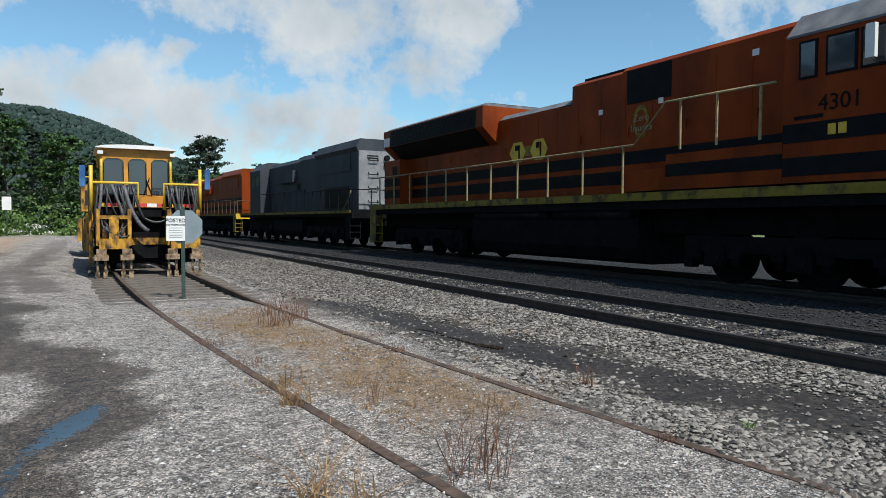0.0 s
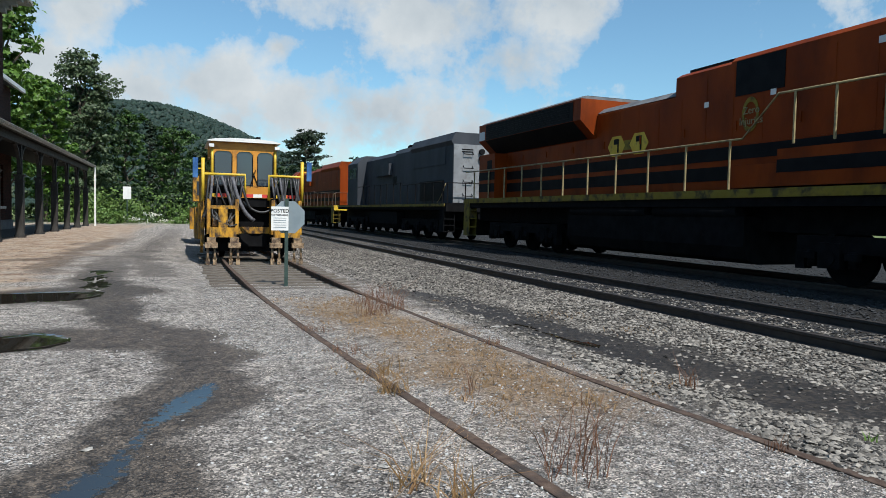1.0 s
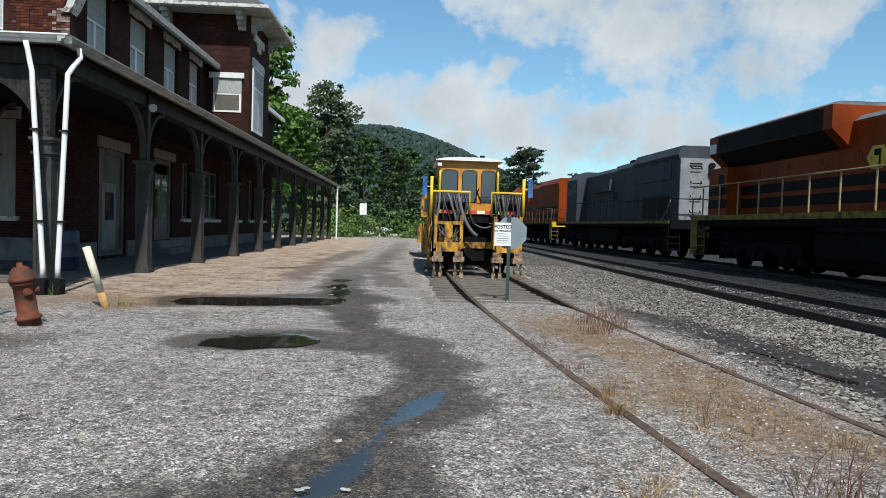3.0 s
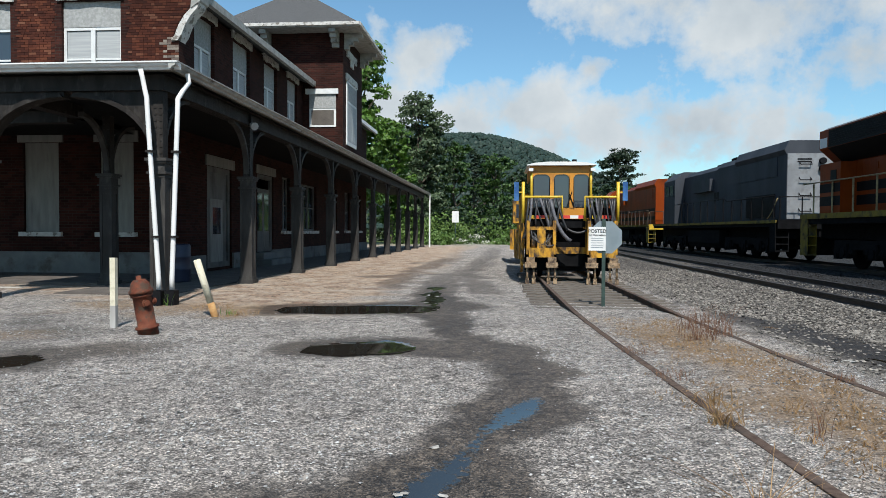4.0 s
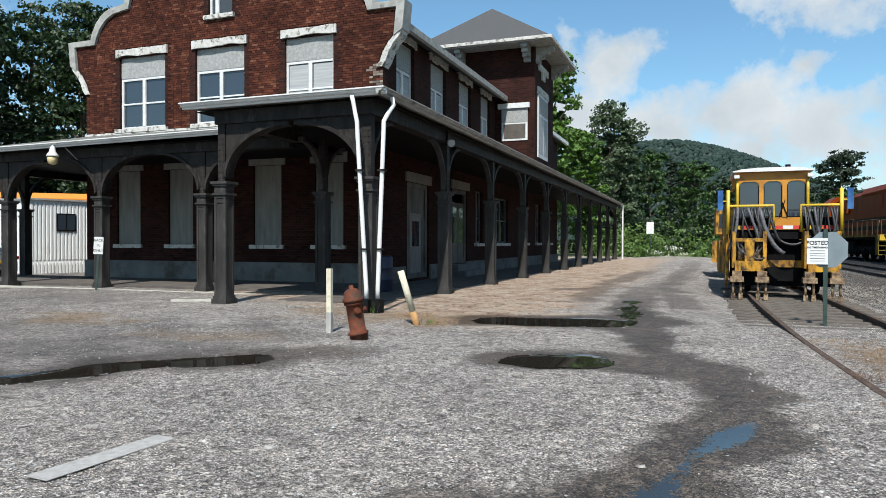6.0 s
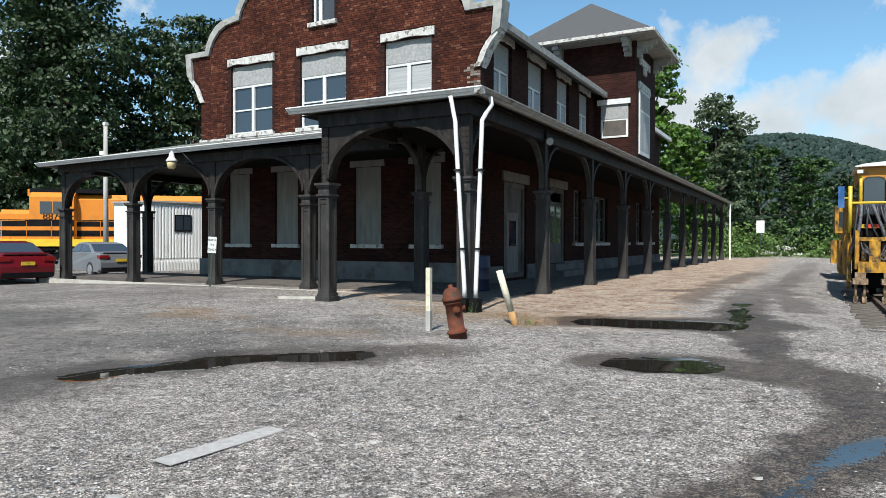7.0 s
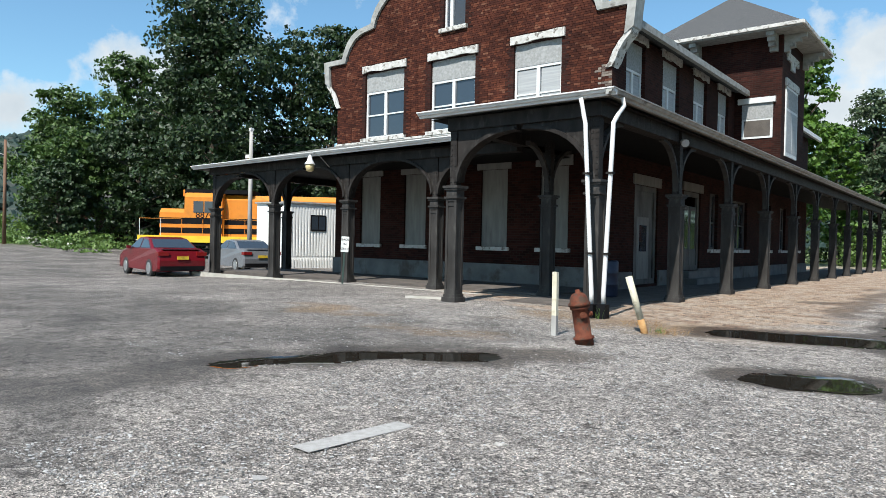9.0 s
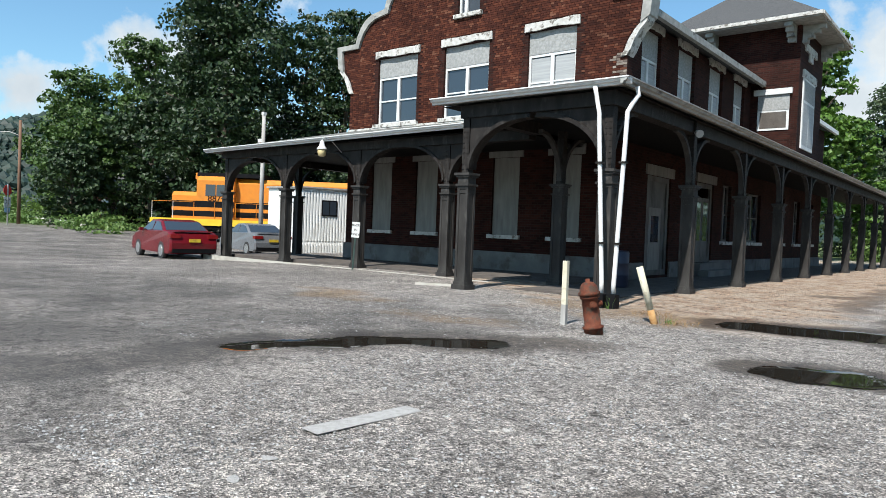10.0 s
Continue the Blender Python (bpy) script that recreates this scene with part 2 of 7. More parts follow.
M["yellow_dirty"] = mat("grimy machine yellow", (0.38, 0.175, 0.007), (0.54, 0.28, 0.012), 0.55, scale=3, stain=(0.035, 0.018, 0.008), stain_at=(0.40, 0.62), stain_scale=8, bump=0.3, stretch=(1, 1, 0.5))
M["rail_yellow"] = mat("faded handrail yellow", (0.21, 0.165, 0.075), (0.29, 0.23, 0.11), 0.55, scale=6, stain=(0.10, 0.08, 0.045), stain_at=(0.5, 0.7), stain_scale=8)
# one grey paint in two tones: side shade and end sunlight are in the colours
M["grey_loco"] = mat("faded grey locomotive paint in shade tone", (0.030, 0.035, 0.043), (0.045, 0.050, 0.060), 0.6, scale=1.2, bump=0.05, stain=(0.022, 0.025, 0.03), stain_at=(0.5, 0.75), stain_scale=1.4, stretch=(1, 1, 0.4), spec=0.15)
M["grey_end_lit"] = mat("grey end paint in sunlit tone", (0.15, 0.158, 0.168), (0.20, 0.21, 0.22), 0.55, scale=2, stain=(0.11, 0.11, 0.11), stain_at=(0.5, 0.72), stain_scale=3)
M["roof_grey"] = mat("dusty roof sheet", (0.09, 0.095, 0.105), (0.15, 0.155, 0.16), 0.7, scale=3, spec=0.2)
M["cream"] = mat("orange-yellow machine cab paint", (0.44, 0.18, 0.014), (0.54, 0.24, 0.022), 0.5, scale=2, stain=(0.22, 0.085, 0.014), stain_at=(0.5, 0.72), stain_scale=4)
M["white"] = mat("white enamel", (0.576, 0.576, 0.56), (0.64, 0.64, 0.624), 0.5, scale=3, bump=0.03)
M["hose"] = mat("black rubber hose", (0.010, 0.010, 0.011), (0.025, 0.025, 0.027), 0.5, scale=10)
M["hose_grey"] = mat("grey sleeved hose", (0.05, 0.05, 0.058), (0.10, 0.10, 0.112), 0.6, scale=20)
M["tool_steel"] = mat("worn tamping steel", (0.22, 0.14, 0.075), (0.36, 0.26, 0.16), 0.6, metal=0.2, scale=14, stain=(0.05, 0.03, 0.02), stain_at=(0.45, 0.65), stain_scale=9)
M["red"] = mat("red paint", (0.45, 0.03, 0.025), (0.52, 0.045, 0.035), 0.45, scale=4, bump=0.03)
# mirror glass: its blue reflection is painted as base colour
M["blue"] = mat("mirror with painted blue reflection", (0.02, 0.07, 0.20), (0.05, 0.14, 0.32), 0.2, scale=4)
M["sign_grey"] = mat("bare aluminium sign back", (0.17, 0.21, 0.23), (0.22, 0.26, 0.28), 0.5, metal=0.3, scale=4)
M["green_post"] = mat("dark green steel post", (0.012, 0.03, 0.025), (0.025, 0.05, 0.04), 0.6, scale=10)
M["car_red"] = mat("dark red car paint", (0.115, 0.0055, 0.0095), (0.13, 0.0066, 0.011), 0.25, metal=0.0, scale=1, bump=0.0, spec=0.35)
M["car_silver"] = mat("silver car paint", (0.17, 0.18, 0.195), (0.20, 0.21, 0.225), 0.3, metal=0.3, scale=1, bump=0.0)
M["tyre"] = mat("tyre rubber", (0.02, 0.02, 0.02), (0.035, 0.035, 0.035), 0.85, scale=12)
M["alloy"] = mat("alloy wheel", (0.45, 0.46, 0.47), (0.52, 0.53, 0.54), 0.3, metal=0.8, scale=5)
M["siding_white"] = mat("white corrugated siding", (0.66, 0.665, 0.64), (0.73, 0.73, 0.705), 0.5, scale=2, stain=(0.384, 0.368, 0.32), stain_at=(0.6, 0.8), stain_scale=2, stretch=(1, 1, 0.3))
M["pole"] = mat("grey weathered pole", (0.26, 0.25, 0.23), (0.38, 0.37, 0.35), 0.85, scale=6, stretch=(1, 1, 0.2))
M["pole_brown"] = mat("brown utility pole", (0.12, 0.065, 0.04), (0.18, 0.10, 0.06), 0.85, scale=6, stretch=(1, 1, 0.2))
M["bark"] = mat("tree bark", (0.06, 0.048, 0.036), (0.12, 0.095, 0.07), 0.95, scale=9, bump=0.6, stretch=(1, 1, 0.3))
M["hydrant"] = mat("rusty red hydrant paint", (0.085, 0.022, 0.012), (0.13, 0.042, 0.022), 0.75, scale=12, fine=80, bump=0.4, stain=(0.06, 0.036, 0.025), stain_at=(0.5, 0.6), stain_scale=9, spec=0.2)
M["concrete"] = mat("pale concrete edging", (0.336, 0.32, 0.28), (0.44, 0.424, 0.376), 0.9, scale=6, fine=80, bump=0.4)
# worn paving, its colour lowered to hold the porch shade
M["paving"] = mat("worn paving in shade tone", (0.062, 0.054, 0.048), (0.105, 0.09, 0.078), 0.9, scale=3, fine=60, bump=0.4)
M["marking"] = mat("worn white road paint", (0.29, 0.283, 0.268), (0.37, 0.362, 0.345), 0.85, scale=18, fine=120, bump=0.5, stain=(0.22, 0.215, 0.205), stain_at=(0.58, 0.70), stain_scale=22)
M["stone_pale"] = mat("pale loose stone", (0.24, 0.23, 0.21), (0.38, 0.365, 0.335), 0.9, scale=22, bump=0.5, stain=(0.12, 0.11, 0.10), stain_at=(0.5, 0.7), stain_scale=15)


def leaf_mat(name, dark, light):
    m = bpy.data.materials.new(name)
    m.use_nodes = True
    n, l = m.node_tree.nodes, m.node_tree.links
    b = n["Principled BSDF"]
    g = n.new("ShaderNodeNewGeometry")
    r = n.new("ShaderNodeValToRGB")
    r.color_ramp.elements[0].color, r.color_ramp.elements[1].color = (*dark, 1), (*light, 1)
    l.new(g.outputs["Random Per Island"], r.inputs[0])
    l.new(r.outputs[0], b.inputs["Base Color"])
    b.inputs["Roughness"].default_value = 0.55
    tr = n.new("ShaderNodeBsdfTranslucent")
    l.new(r.outputs[0], tr.inputs[0])
    ms = n.new("ShaderNodeMixShader")
    ms.inputs[0].default_value = 0.28
    l.new(b.outputs[0], ms.inputs[1])
    l.new(tr.outputs[0], ms.inputs[2])
    l.new(ms.outputs[0], n["Material Output"].inputs[0])
    return m


M["leaf"] = leaf_mat("maple leaves", (0.020, 0.050, 0.011), (0.062, 0.128, 0.024))
M["leaf_bright"] = leaf_mat("bright maple leaves", (0.036, 0.09, 0.012), (0.105, 0.20, 0.027))
M["leaf_dark"] = leaf_mat("dark leaves", (0.010, 0.026, 0.0085), (0.034, 0.068, 0.018))
M["leaf_grey"] = leaf_mat("grey-green leaves", (0.034, 0.060, 0.026), (0.105, 0.150, 0.072))
M["leaf_mid"] = leaf_mat("mixed green leaves", (0.022, 0.052, 0.012), (0.088, 0.155, 0.034))
M["needle"] = leaf_mat("pine needles", (0.0096, 0.0224, 0.0112), (0.024, 0.0464, 0.0192))
M["bush"] = leaf_mat("roadside brush", (0.055, 0.108, 0.018), (0.125, 0.20, 0.042))
# distance haze is mixed into these greens as blue
M["hill"] = leaf_mat("hillside woods with haze tint", (0.016, 0.035, 0.027), (0.030, 0.056, 0.040))
M["dry"] = leaf_mat("dry straw grass", (0.19, 0.10, 0.036), (0.37, 0.24, 0.11))
M["dry_red"] = leaf_mat("dry reddish weed", (0.104, 0.044, 0.024), (0.208, 0.104, 0.056))
M["green_weed"] = leaf_mat("green weed", (0.06, 0.12, 0.02), (0.13, 0.22, 0.05))
M["cream_post"] = mat("chalky cream paint", (0.50, 0.46, 0.34), (0.62, 0.58, 0.45), 0.75, scale=9, stain=(0.30, 0.25, 0.16), stain_at=(0.55, 0.7), stain_scale=7)
M["rust_bright"] = mat("orange rust", (0.30, 0.15, 0.05), (0.42, 0.26, 0.11), 0.85, scale=14)
M["blue_pale"] = mat("pale blue panel", (0.25, 0.38, 0.50), (0.30, 0.44, 0.56), 0.5, scale=4)
M["cone_orange"] = mat("cone plastic", (0.65, 0.16, 0.05), (0.72, 0.20, 0.07), 0.5, scale=5)
M["yellow_bright"] = mat("bright yellow paint", (0.6, 0.4, 0.016), (0.656, 0.464, 0.024), 0.45, scale=3, stain=(0.48, 0.2, 0.016), stain_at=(0.6, 0.7), stain_scale=1.5)
M["globe"] = mat("yellowed lamp globe", (0.55, 0.42, 0.20), (0.62, 0.50, 0.26), 0.3, scale=5)
M["barrel_blue"] = mat("dark mirror with painted blue reflection", (0.012, 0.018, 0.04), (0.02, 0.028, 0.055), 0.5, scale=5)
M["ballast"] = leaf_mat("ballast stone", (0.005, 0.0045, 0.004), (0.27, 0.248, 0.218))
# near-black stones: oil plus the train's shade, both in the colour
M["ballast_oily_shade"] = leaf_mat("oil-stained ballast stone in shade tone", (0.003, 0.0034, 0.0042), (0.024, 0.026, 0.030))
M["gravel_chip"] = leaf_mat("gravel chips", (0.06, 0.06, 0.06), (0.48, 0.475, 0.46))
for key in ("ballast", "ballast_oily_shade", "gravel_chip"):
    M[key].node_tree.nodes["Mix Shader"].inputs[0].default_value = 0.0
    M[key].node_tree.nodes["Principled BSDF"].inputs["Roughness"].default_value = 0.9
M["yellow_old"] = mat("faded sill paint", (0.17, 0.125, 0.018), (0.27, 0.20, 0.03), 0.6, scale=3, stain=(0.05, 0.04, 0.02), stain_at=(0.45, 0.62), stain_scale=3, spec=0.15)
M["pane_brown"] = mat("grimy pane", (0.085, 0.075, 0.066), (0.12, 0.105, 0.092), 0.3, scale=3, bump=0.02)
# darker than white_paint, for the ground-floor doors and frames
M["door_grey"] = mat("dark grey door paint", (0.085, 0.084, 0.078), (0.13, 0.128, 0.12), 0.7, scale=3, stain=(0.045, 0.042, 0.038), stain_at=(0.48, 0.66), stain_scale=2, stretch=(1, 1, 0.4))
M["flower"] = leaf_mat("white flower heads", (0.6, 0.6, 0.5), (0.8, 0.8, 0.74))


# ---- building blocks ----
def box(bm, x0, x1, y0, y1, z0, z1):
    v = [bm.verts.new(p) for p in ((x0, y0, z0), (x1, y0, z0), (x1, y1, z0), (x0, y1, z0), (x0, y0, z1), (x1, y0, z1), (x1, y1, z1), (x0, y1, z1))]
    for f in ((3, 2, 1, 0), (4, 5, 6, 7), (0, 1, 5, 4), (1, 2, 6, 5), (2, 3, 7, 6), (3, 0, 4, 7)):
        bm.faces.new([v[i] for i in f])
    return bm


def prism(bm, pts, axis, a, b):
    """A closed outline extruded along an axis from a to b; pts are the two other coordinates in xyz order."""
    def at(p, c):
        return {"x": (c, p[0], p[1]), "y": (p[0], c, p[1]), "z": (p[0], p[1], c)}[axis]
    lo, hi = [bm.verts.new(at(p, a)) for p in pts], [bm.verts.new(at(p, b)) for p in pts]
    n = len(pts)
    fs = [bm.faces.new(lo), bm.faces.new(hi[::-1])]
    for i in range(n):
        fs.append(bm.faces.new((lo[i], hi[i], hi[(i + 1) % n], lo[(i + 1) % n])))
    return fs


def rod(bm, p, q, r, sides=8, r2=None, caps=True):
    p, q = Vector(p), Vector(q)
    d = (q - p)
    side = d.orthogonal().normalized()
    up = d.normalized().cross(side)
    r2 = r if r2 is None else r2
    rings = []
    for c, rad in ((p, r), (q, r2)):
        rings.append([bm.verts.new(c + (side * math.cos(2 * math.pi * i / sides) + up * math.sin(2 * math.pi * i / sides)) * rad) for i in range(sides)])
    for i in range(sides):
        f = bm.faces.new((rings[0][i], rings[0][(i + 1) % sides], rings[1][(i + 1) % sides], rings[1][i]))
        f.smooth = sides > 6
    if caps:
        bm.faces.new(rings[0][::-1])
        bm.faces.new(rings[1])


def tube(bm, pts, r, sides=7):
    """A bent pipe through points."""
    pts = [Vector(p) for p in pts]
    rings, side = [], None
    for i, p in enumerate(pts):
        d = (pts[min(i + 1, len(pts) - 1)] - pts[max(i - 1, 0)]).normalized()
        side = d.orthogonal().normalized() if side is None else (side - d * side.dot(d)).normalized()
        up = d.cross(side)
        rings.append([bm.verts.new(p + (side * math.cos(2 * math.pi * k / sides) + up * math.sin(2 * math.pi * k / sides)) * r) for k in range(sides)])
    for a, b in zip(rings, rings[1:]):
        for k in range(sides):
            bm.faces.new((a[k], a[(k + 1) % sides], b[(k + 1) % sides], b[k])).smooth = True
    bm.faces.new(rings[0][::-1])
    bm.faces.new(rings[-1])


def lathe(bm, profile, sides=16, at=(0, 0, 0)):
    """(radius, height) pairs turned about z."""
    rings = [[bm.verts.new((at[0] + r * math.cos(2 * math.pi * k / sides), at[1] + r * math.sin(2 * math.pi * k / sides), at[2] + z)) for k in range(sides)] for r, z in profile]
    for a, b in zip(rings, rings[1:]):
        for k in range(sides):
            bm.faces.new((a[k], a[(k + 1) % sides], b[(k + 1) % sides], b[k])).smooth = sides > 8
    bm.faces.new(rings[0][::-1])
    bm.faces.new(rings[-1])


def bow(p, q, sag, n=10):
    """Points of a sagging line from p to q."""
    p, q = Vector(p), Vector(q)
    return [p.lerp(q, i / n) - Vector((0, 0, sag * 4 * (i / n) * (1 - i / n))) for i in range(n + 1)]


def mesh_of(name, bm, material):
    me = bpy.data.meshes.new(name)
    bmesh.ops.recalc_face_normals(bm, faces=bm.faces)
    bm.to_mesh(me)
    bm.free()
    me.materials.append(M[material])
    return me


def part(name, bm, material, parent=None, label="", bevel=0.0):
    if bevel:
        bmesh.ops.bevel(bm, geom=[e for e in bm.edges if e.is_manifold and e.calc_face_angle(0) > 0.6], offset=bevel, segments=1, affect="EDGES", clamp_overlap=True)
    ob = new(name, mesh_of(name, bm, material))
    if parent:
        ob.parent = parent
    if label:
        ob["label"] = label
    return ob


def thing(name, m, label, category, group="", kind=""):
    ob = new(name)
    ob.matrix_basis = m
    ob.empty_display_size = 0.2
    return tagged(ob, label, category, group, kind)


def boxes(*rows):
    bm = bmesh.new()
    for r in rows:
        box(bm, *r)
    return bm


def raw(name, verts, faces, material, label="", category="", kind=""):
    me = bpy.data.meshes.new(name)
    me.from_pydata(verts, [], faces)
    me.update()
    me.materials.append(M[material])
    return tagged(new(name, me), label, category, kind=kind)


def words(name, text, size, m, material, parent, label=""):
    """Lettering as a thin mesh."""
    cu = bpy.data.curves.new(name, "FONT")
    cu.body, cu.size, cu.extrude, cu.align_x, cu.align_y = text, size, 0.004, "CENTER", "CENTER"
    tmp = bpy.data.objects.new(name, cu)
    me = bpy.data.meshes.new_from_object(tmp)
    bpy.data.objects.remove(tmp)
    bpy.data.curves.remove(cu)
    me.materials.clear()
    me.materials.append(M[material])
    ob = new(name, me)
    ob.parent = parent
    ob.matrix_basis = m
    if label:
        ob["label"] = label
    return ob


# ---- ground ----
def near_line(px, py, pts):
    """Distance of points from a polyline."""
    best = np.full(px.shape, 1e9)
    for (ax, ay), (bx, by) in zip(pts, pts[1:]):
        dx_, dy_ = bx - ax, by - ay
        t = np.clip(((px - ax) * dx_ + (py - ay) * dy_) / (dx_ * dx_ + dy_ * dy_), 0, 1)
        best = np.minimum(best, np.hypot(px - ax - t * dx_, py - ay - t * dy_))
    return best


def siding_x(y):
    """Centre line of the old siding."""
    return 1.85 + 0.75 * (max(17 - y, 0) / 15) ** 2


MAIN_X, TRAIN_X = 7.12, 12.3


def smooth(a, b, v):
    t = np.clip((v - a) / (b - a), 0, 1)
    return t * t * (3 - 2 * t)


def ground_z(x, y):
    """Height of the yard: it falls gently to the west, dips before the main track and rises at its bed."""
    x, y = np.asarray(x, float), np.asarray(y, float)
    z = -0.18 * smooth(-15, -25, x) + 0.6 * smooth(-32, -58, x)
    z = z - 0.10 * smooth(3.5, 4.3, x) * smooth(60, 40, y)
    z = z - 0.09 * smooth(9.5, 14, y) * smooth(70, 40, y) * smooth(-0.2, 0.7, x) * smooth(3.6, 3.0, x)
    z = z + 0.05 * smooth(5.3, 6.1, x) * smooth(90, 60, y)
    return z


def axis_steps(lo, fine_lo, fine_hi, hi, step):
    out, s, v = list(np.arange(fine_lo, fine_hi + 1e-6, step)), step, fine_hi
    while v < hi:
        s *= 1.25
        v += s
        out.append(v)
    s, v, front = step, fine_lo, []
    while v > lo:
        s *= 1.25
        v -= s
        front.append(v)
    return np.array(front[::-1] + out)


gx, gy = axis_steps(-900, -12, 8, 900, 0.09), axis_steps(-400, -1, 20, 1600, 0.09)
GX, GY = np.meshgrid(gx, gy, indexing="ij")
wob = np.array([noise.noise((x * 1.3, y * 1.3, 0.0)) for x, y in zip(GX.ravel(), GY.ravel())]).reshape(GX.shape)
wob2 = np.array([noise.noise((x * 3.9, y * 3.9, 5.0)) for x, y in zip(GX.ravel(), GY.ravel())]).reshape(GX.shape)
rag = wob * 0.34 + wob2 * 0.14
STREAM = [(-0.33, 46), (-0.6, 25), (-1.35, 18), (-1.2, 13.5), (-0.85, 10.3), (-0.55, 8.7), (0.05, 7.5), (0.42, 6.3), (0.33, 5.5), (0.15, 4.8), (0.0, 4.3), (-0.12, 3.7), (-0.3, 3.2), (-0.7, 2.5), (-1.4, 1.5)]
WEST = [(-5.9, 4.15), (-5.8, 4.6), (-5.45, 5.35), (-5.0, 5.9), (-4.5, 6.3)]
ragged_edge = wob * 0.30 + wob2 * 0.16
wid = 0.36 + 0.16 * smooth(7.5, 6.0, GY) + 0.25 * smooth(4.2, 3.2, GY) + 0.25 * smooth(9.0, 11.0, GY)
wet = smooth(wid, wid * 0.55, near_line(GX, GY, STREAM) + ragged_edge * 0.75) * (0.5 + 0.5 * smooth(22, 12, GY))
wet = np.maximum(wet, 0.95 * smooth(0.95, 0.35, near_line(GX, GY, [(3.85, 10.5), (4.15, 7.5), (4.5, 5.5), (4.9, 3.2)]) + rag * 1.2))
wet = np.maximum(wet, smooth(1.05, 0.6, near_line(GX, GY, [(-3.0, 10.75), (-1.9, 11.0), (-0.9, 11.6)]) + ragged_edge * 0.7))
wet = np.maximum(wet, smooth(0.78, 0.4, near_line(GX, GY, [(-1.75, 7.3), (-0.9, 7.5), (0.0, 7.3)]) + rag * 0.6))
wet = np.maximum(wet, 0.9 * smooth(0.95, 0.3, near_line(GX, GY, WEST + [(-4.0, 6.9)]) + rag))
wet = np.maximum(wet, 0.7 * smooth(0.8, 0.2, near_line(GX, GY, [(-5.95, 3.75), (-6.1, 2.6), (-6.6, 1.6)]) + rag))
wet = np.maximum(wet, 0.85 * smooth(1.0, 0.3, near_line(GX, GY, [(-1.1, 3.1), (-0.5, 3.1)]) * 1.6 + rag))
wet = np.maximum(wet, smooth(0.38, 0.2, near_line(GX, GY, [(3.95, 8.4), (4.05, 7.0), (4.2, 5.6)]) + rag * 0.5))
# damp ruts along the drive past the porch
for rut in ([(-2.3, 15), (-2.6, 22), (-2.2, 30)], [(-0.2, 14), (-0.9, 20), (-0.4, 34)], [(-3.4, 18.5), (-1.6, 19.5)], [(-2.9, 26), (-0.8, 27)]):
    wet = np.maximum(wet, 0.75 * smooth(0.5, 0.15, near_line(GX, GY, rut) + ragged_edge * 1.3))
pud = smooth(0.62, 0.52, near_line(GX, GY, [(-2.85, 10.75), (-2.1, 10.95), (-1.45, 11.1)]) + ragged_edge * 0.5)
pud = np.maximum(pud, smooth(0.47, 0.40, near_line(GX, GY, [(-1.58, 7.3), (-1.2, 7.42)]) + rag * 0.45))
pud = np.maximum(pud, smooth(0.34, 0.27, near_line(GX, GY, WEST) + rag * 0.35))
pud = np.maximum(pud, smooth(0.20, 0.12, near_line(GX, GY, [(-1.0, 11.2), (-1.2, 13.3), (-1.3, 15.2)]) + rag * 0.6))
pud = np.maximum(pud, 0.72 * smooth(0.24, 0.0, near_line(GX, GY, [(0.37, 5.35), (0.15, 4.8), (0.0, 4.4), (-0.08, 4.0), (-0.2, 3.6), (-0.35, 3.2)]) + rag * 0.25))
pud = np.maximum(pud, smooth(0.17, 0.12, near_line(GX, GY, [(4.0, 7.6), (4.15, 6.4)]) + rag * 0.5))
# damp, older blacktop to the west of the gravel
tar = smooth(-3.6, -6.2, GX + 0.30 * (GY - 2.5) * (GY < 6) + wob * 1.6) * smooth(10.5, 8.2, GY - 0.10 * GX + wob * 1.5)
tar = np.maximum(tar, 0.55 * smooth(-9.5, -13, GX + wob * 2) * smooth(14.5, 13.0, GY))
tar = np.maximum(tar, smooth(-22.8, -24, GX))
paver = smooth(-1.6, -3.0, GX + wob * 0.9) * smooth(10.6, 12.0, GY + 0.5 * (GX + 5.5) + wob * 0.8) * smooth(60, 56, GY) * smooth(-23.5, -22.5, GX)
straw = smooth(0.9, 0.2, np.abs(GX - np.vectorize(siding_x)(GY) - 0.15) + rag * 1.4) * smooth(3.2, 4.6, GY) * smooth(10.5, 8.5, GY) * 0.85
straw = np.maximum(straw, 0.75 * smooth(1.1, 0.2, near_line(GX, GY, [(-6.2, 10.9), (-5.0, 10.6), (-3.9, 10.4)]) + rag * 2.2))
straw = np.maximum(straw, 0.6 * smooth(0.7, 0.15, near_line(GX, GY, [(-10.2, 8.9), (-8.8, 8.3)]) + rag * 1.8))
straw = np.maximum(straw, 0.5 * smooth(0.6, 0.1, near_line(GX, GY, [(-6.6, 7.6), (-5.6, 7.7)]) + rag * 1.8))
# ground darkened round the train: oil stain with painted shade, also behind it
oil_shade = (0.75 * smooth(6.3, 6.6, GX) + 0.25 * smooth(7.7, 8.1, GX + rag * 0.4)) * smooth(24, 21, GX) * smooth(90, 70, GY)
stony = smooth(3.1, 3.7, GX + rag * 0.8) * smooth(40, 30, GX)
grass = np.maximum(smooth(58, 64, GY + 0.15 * np.abs(GX) + wob * 3) * smooth(5, 3, GX), smooth(24, 30, GX))
grass = np.maximum(grass, smooth(-58, -63, GX + wob * 2))
GZ = ground_z(GX, GY) + 0.012 * wob * (1 - pud) * smooth(40, 15, np.hypot(GX, GY)) - 0.015 * pud
nx, ny = GX.shape
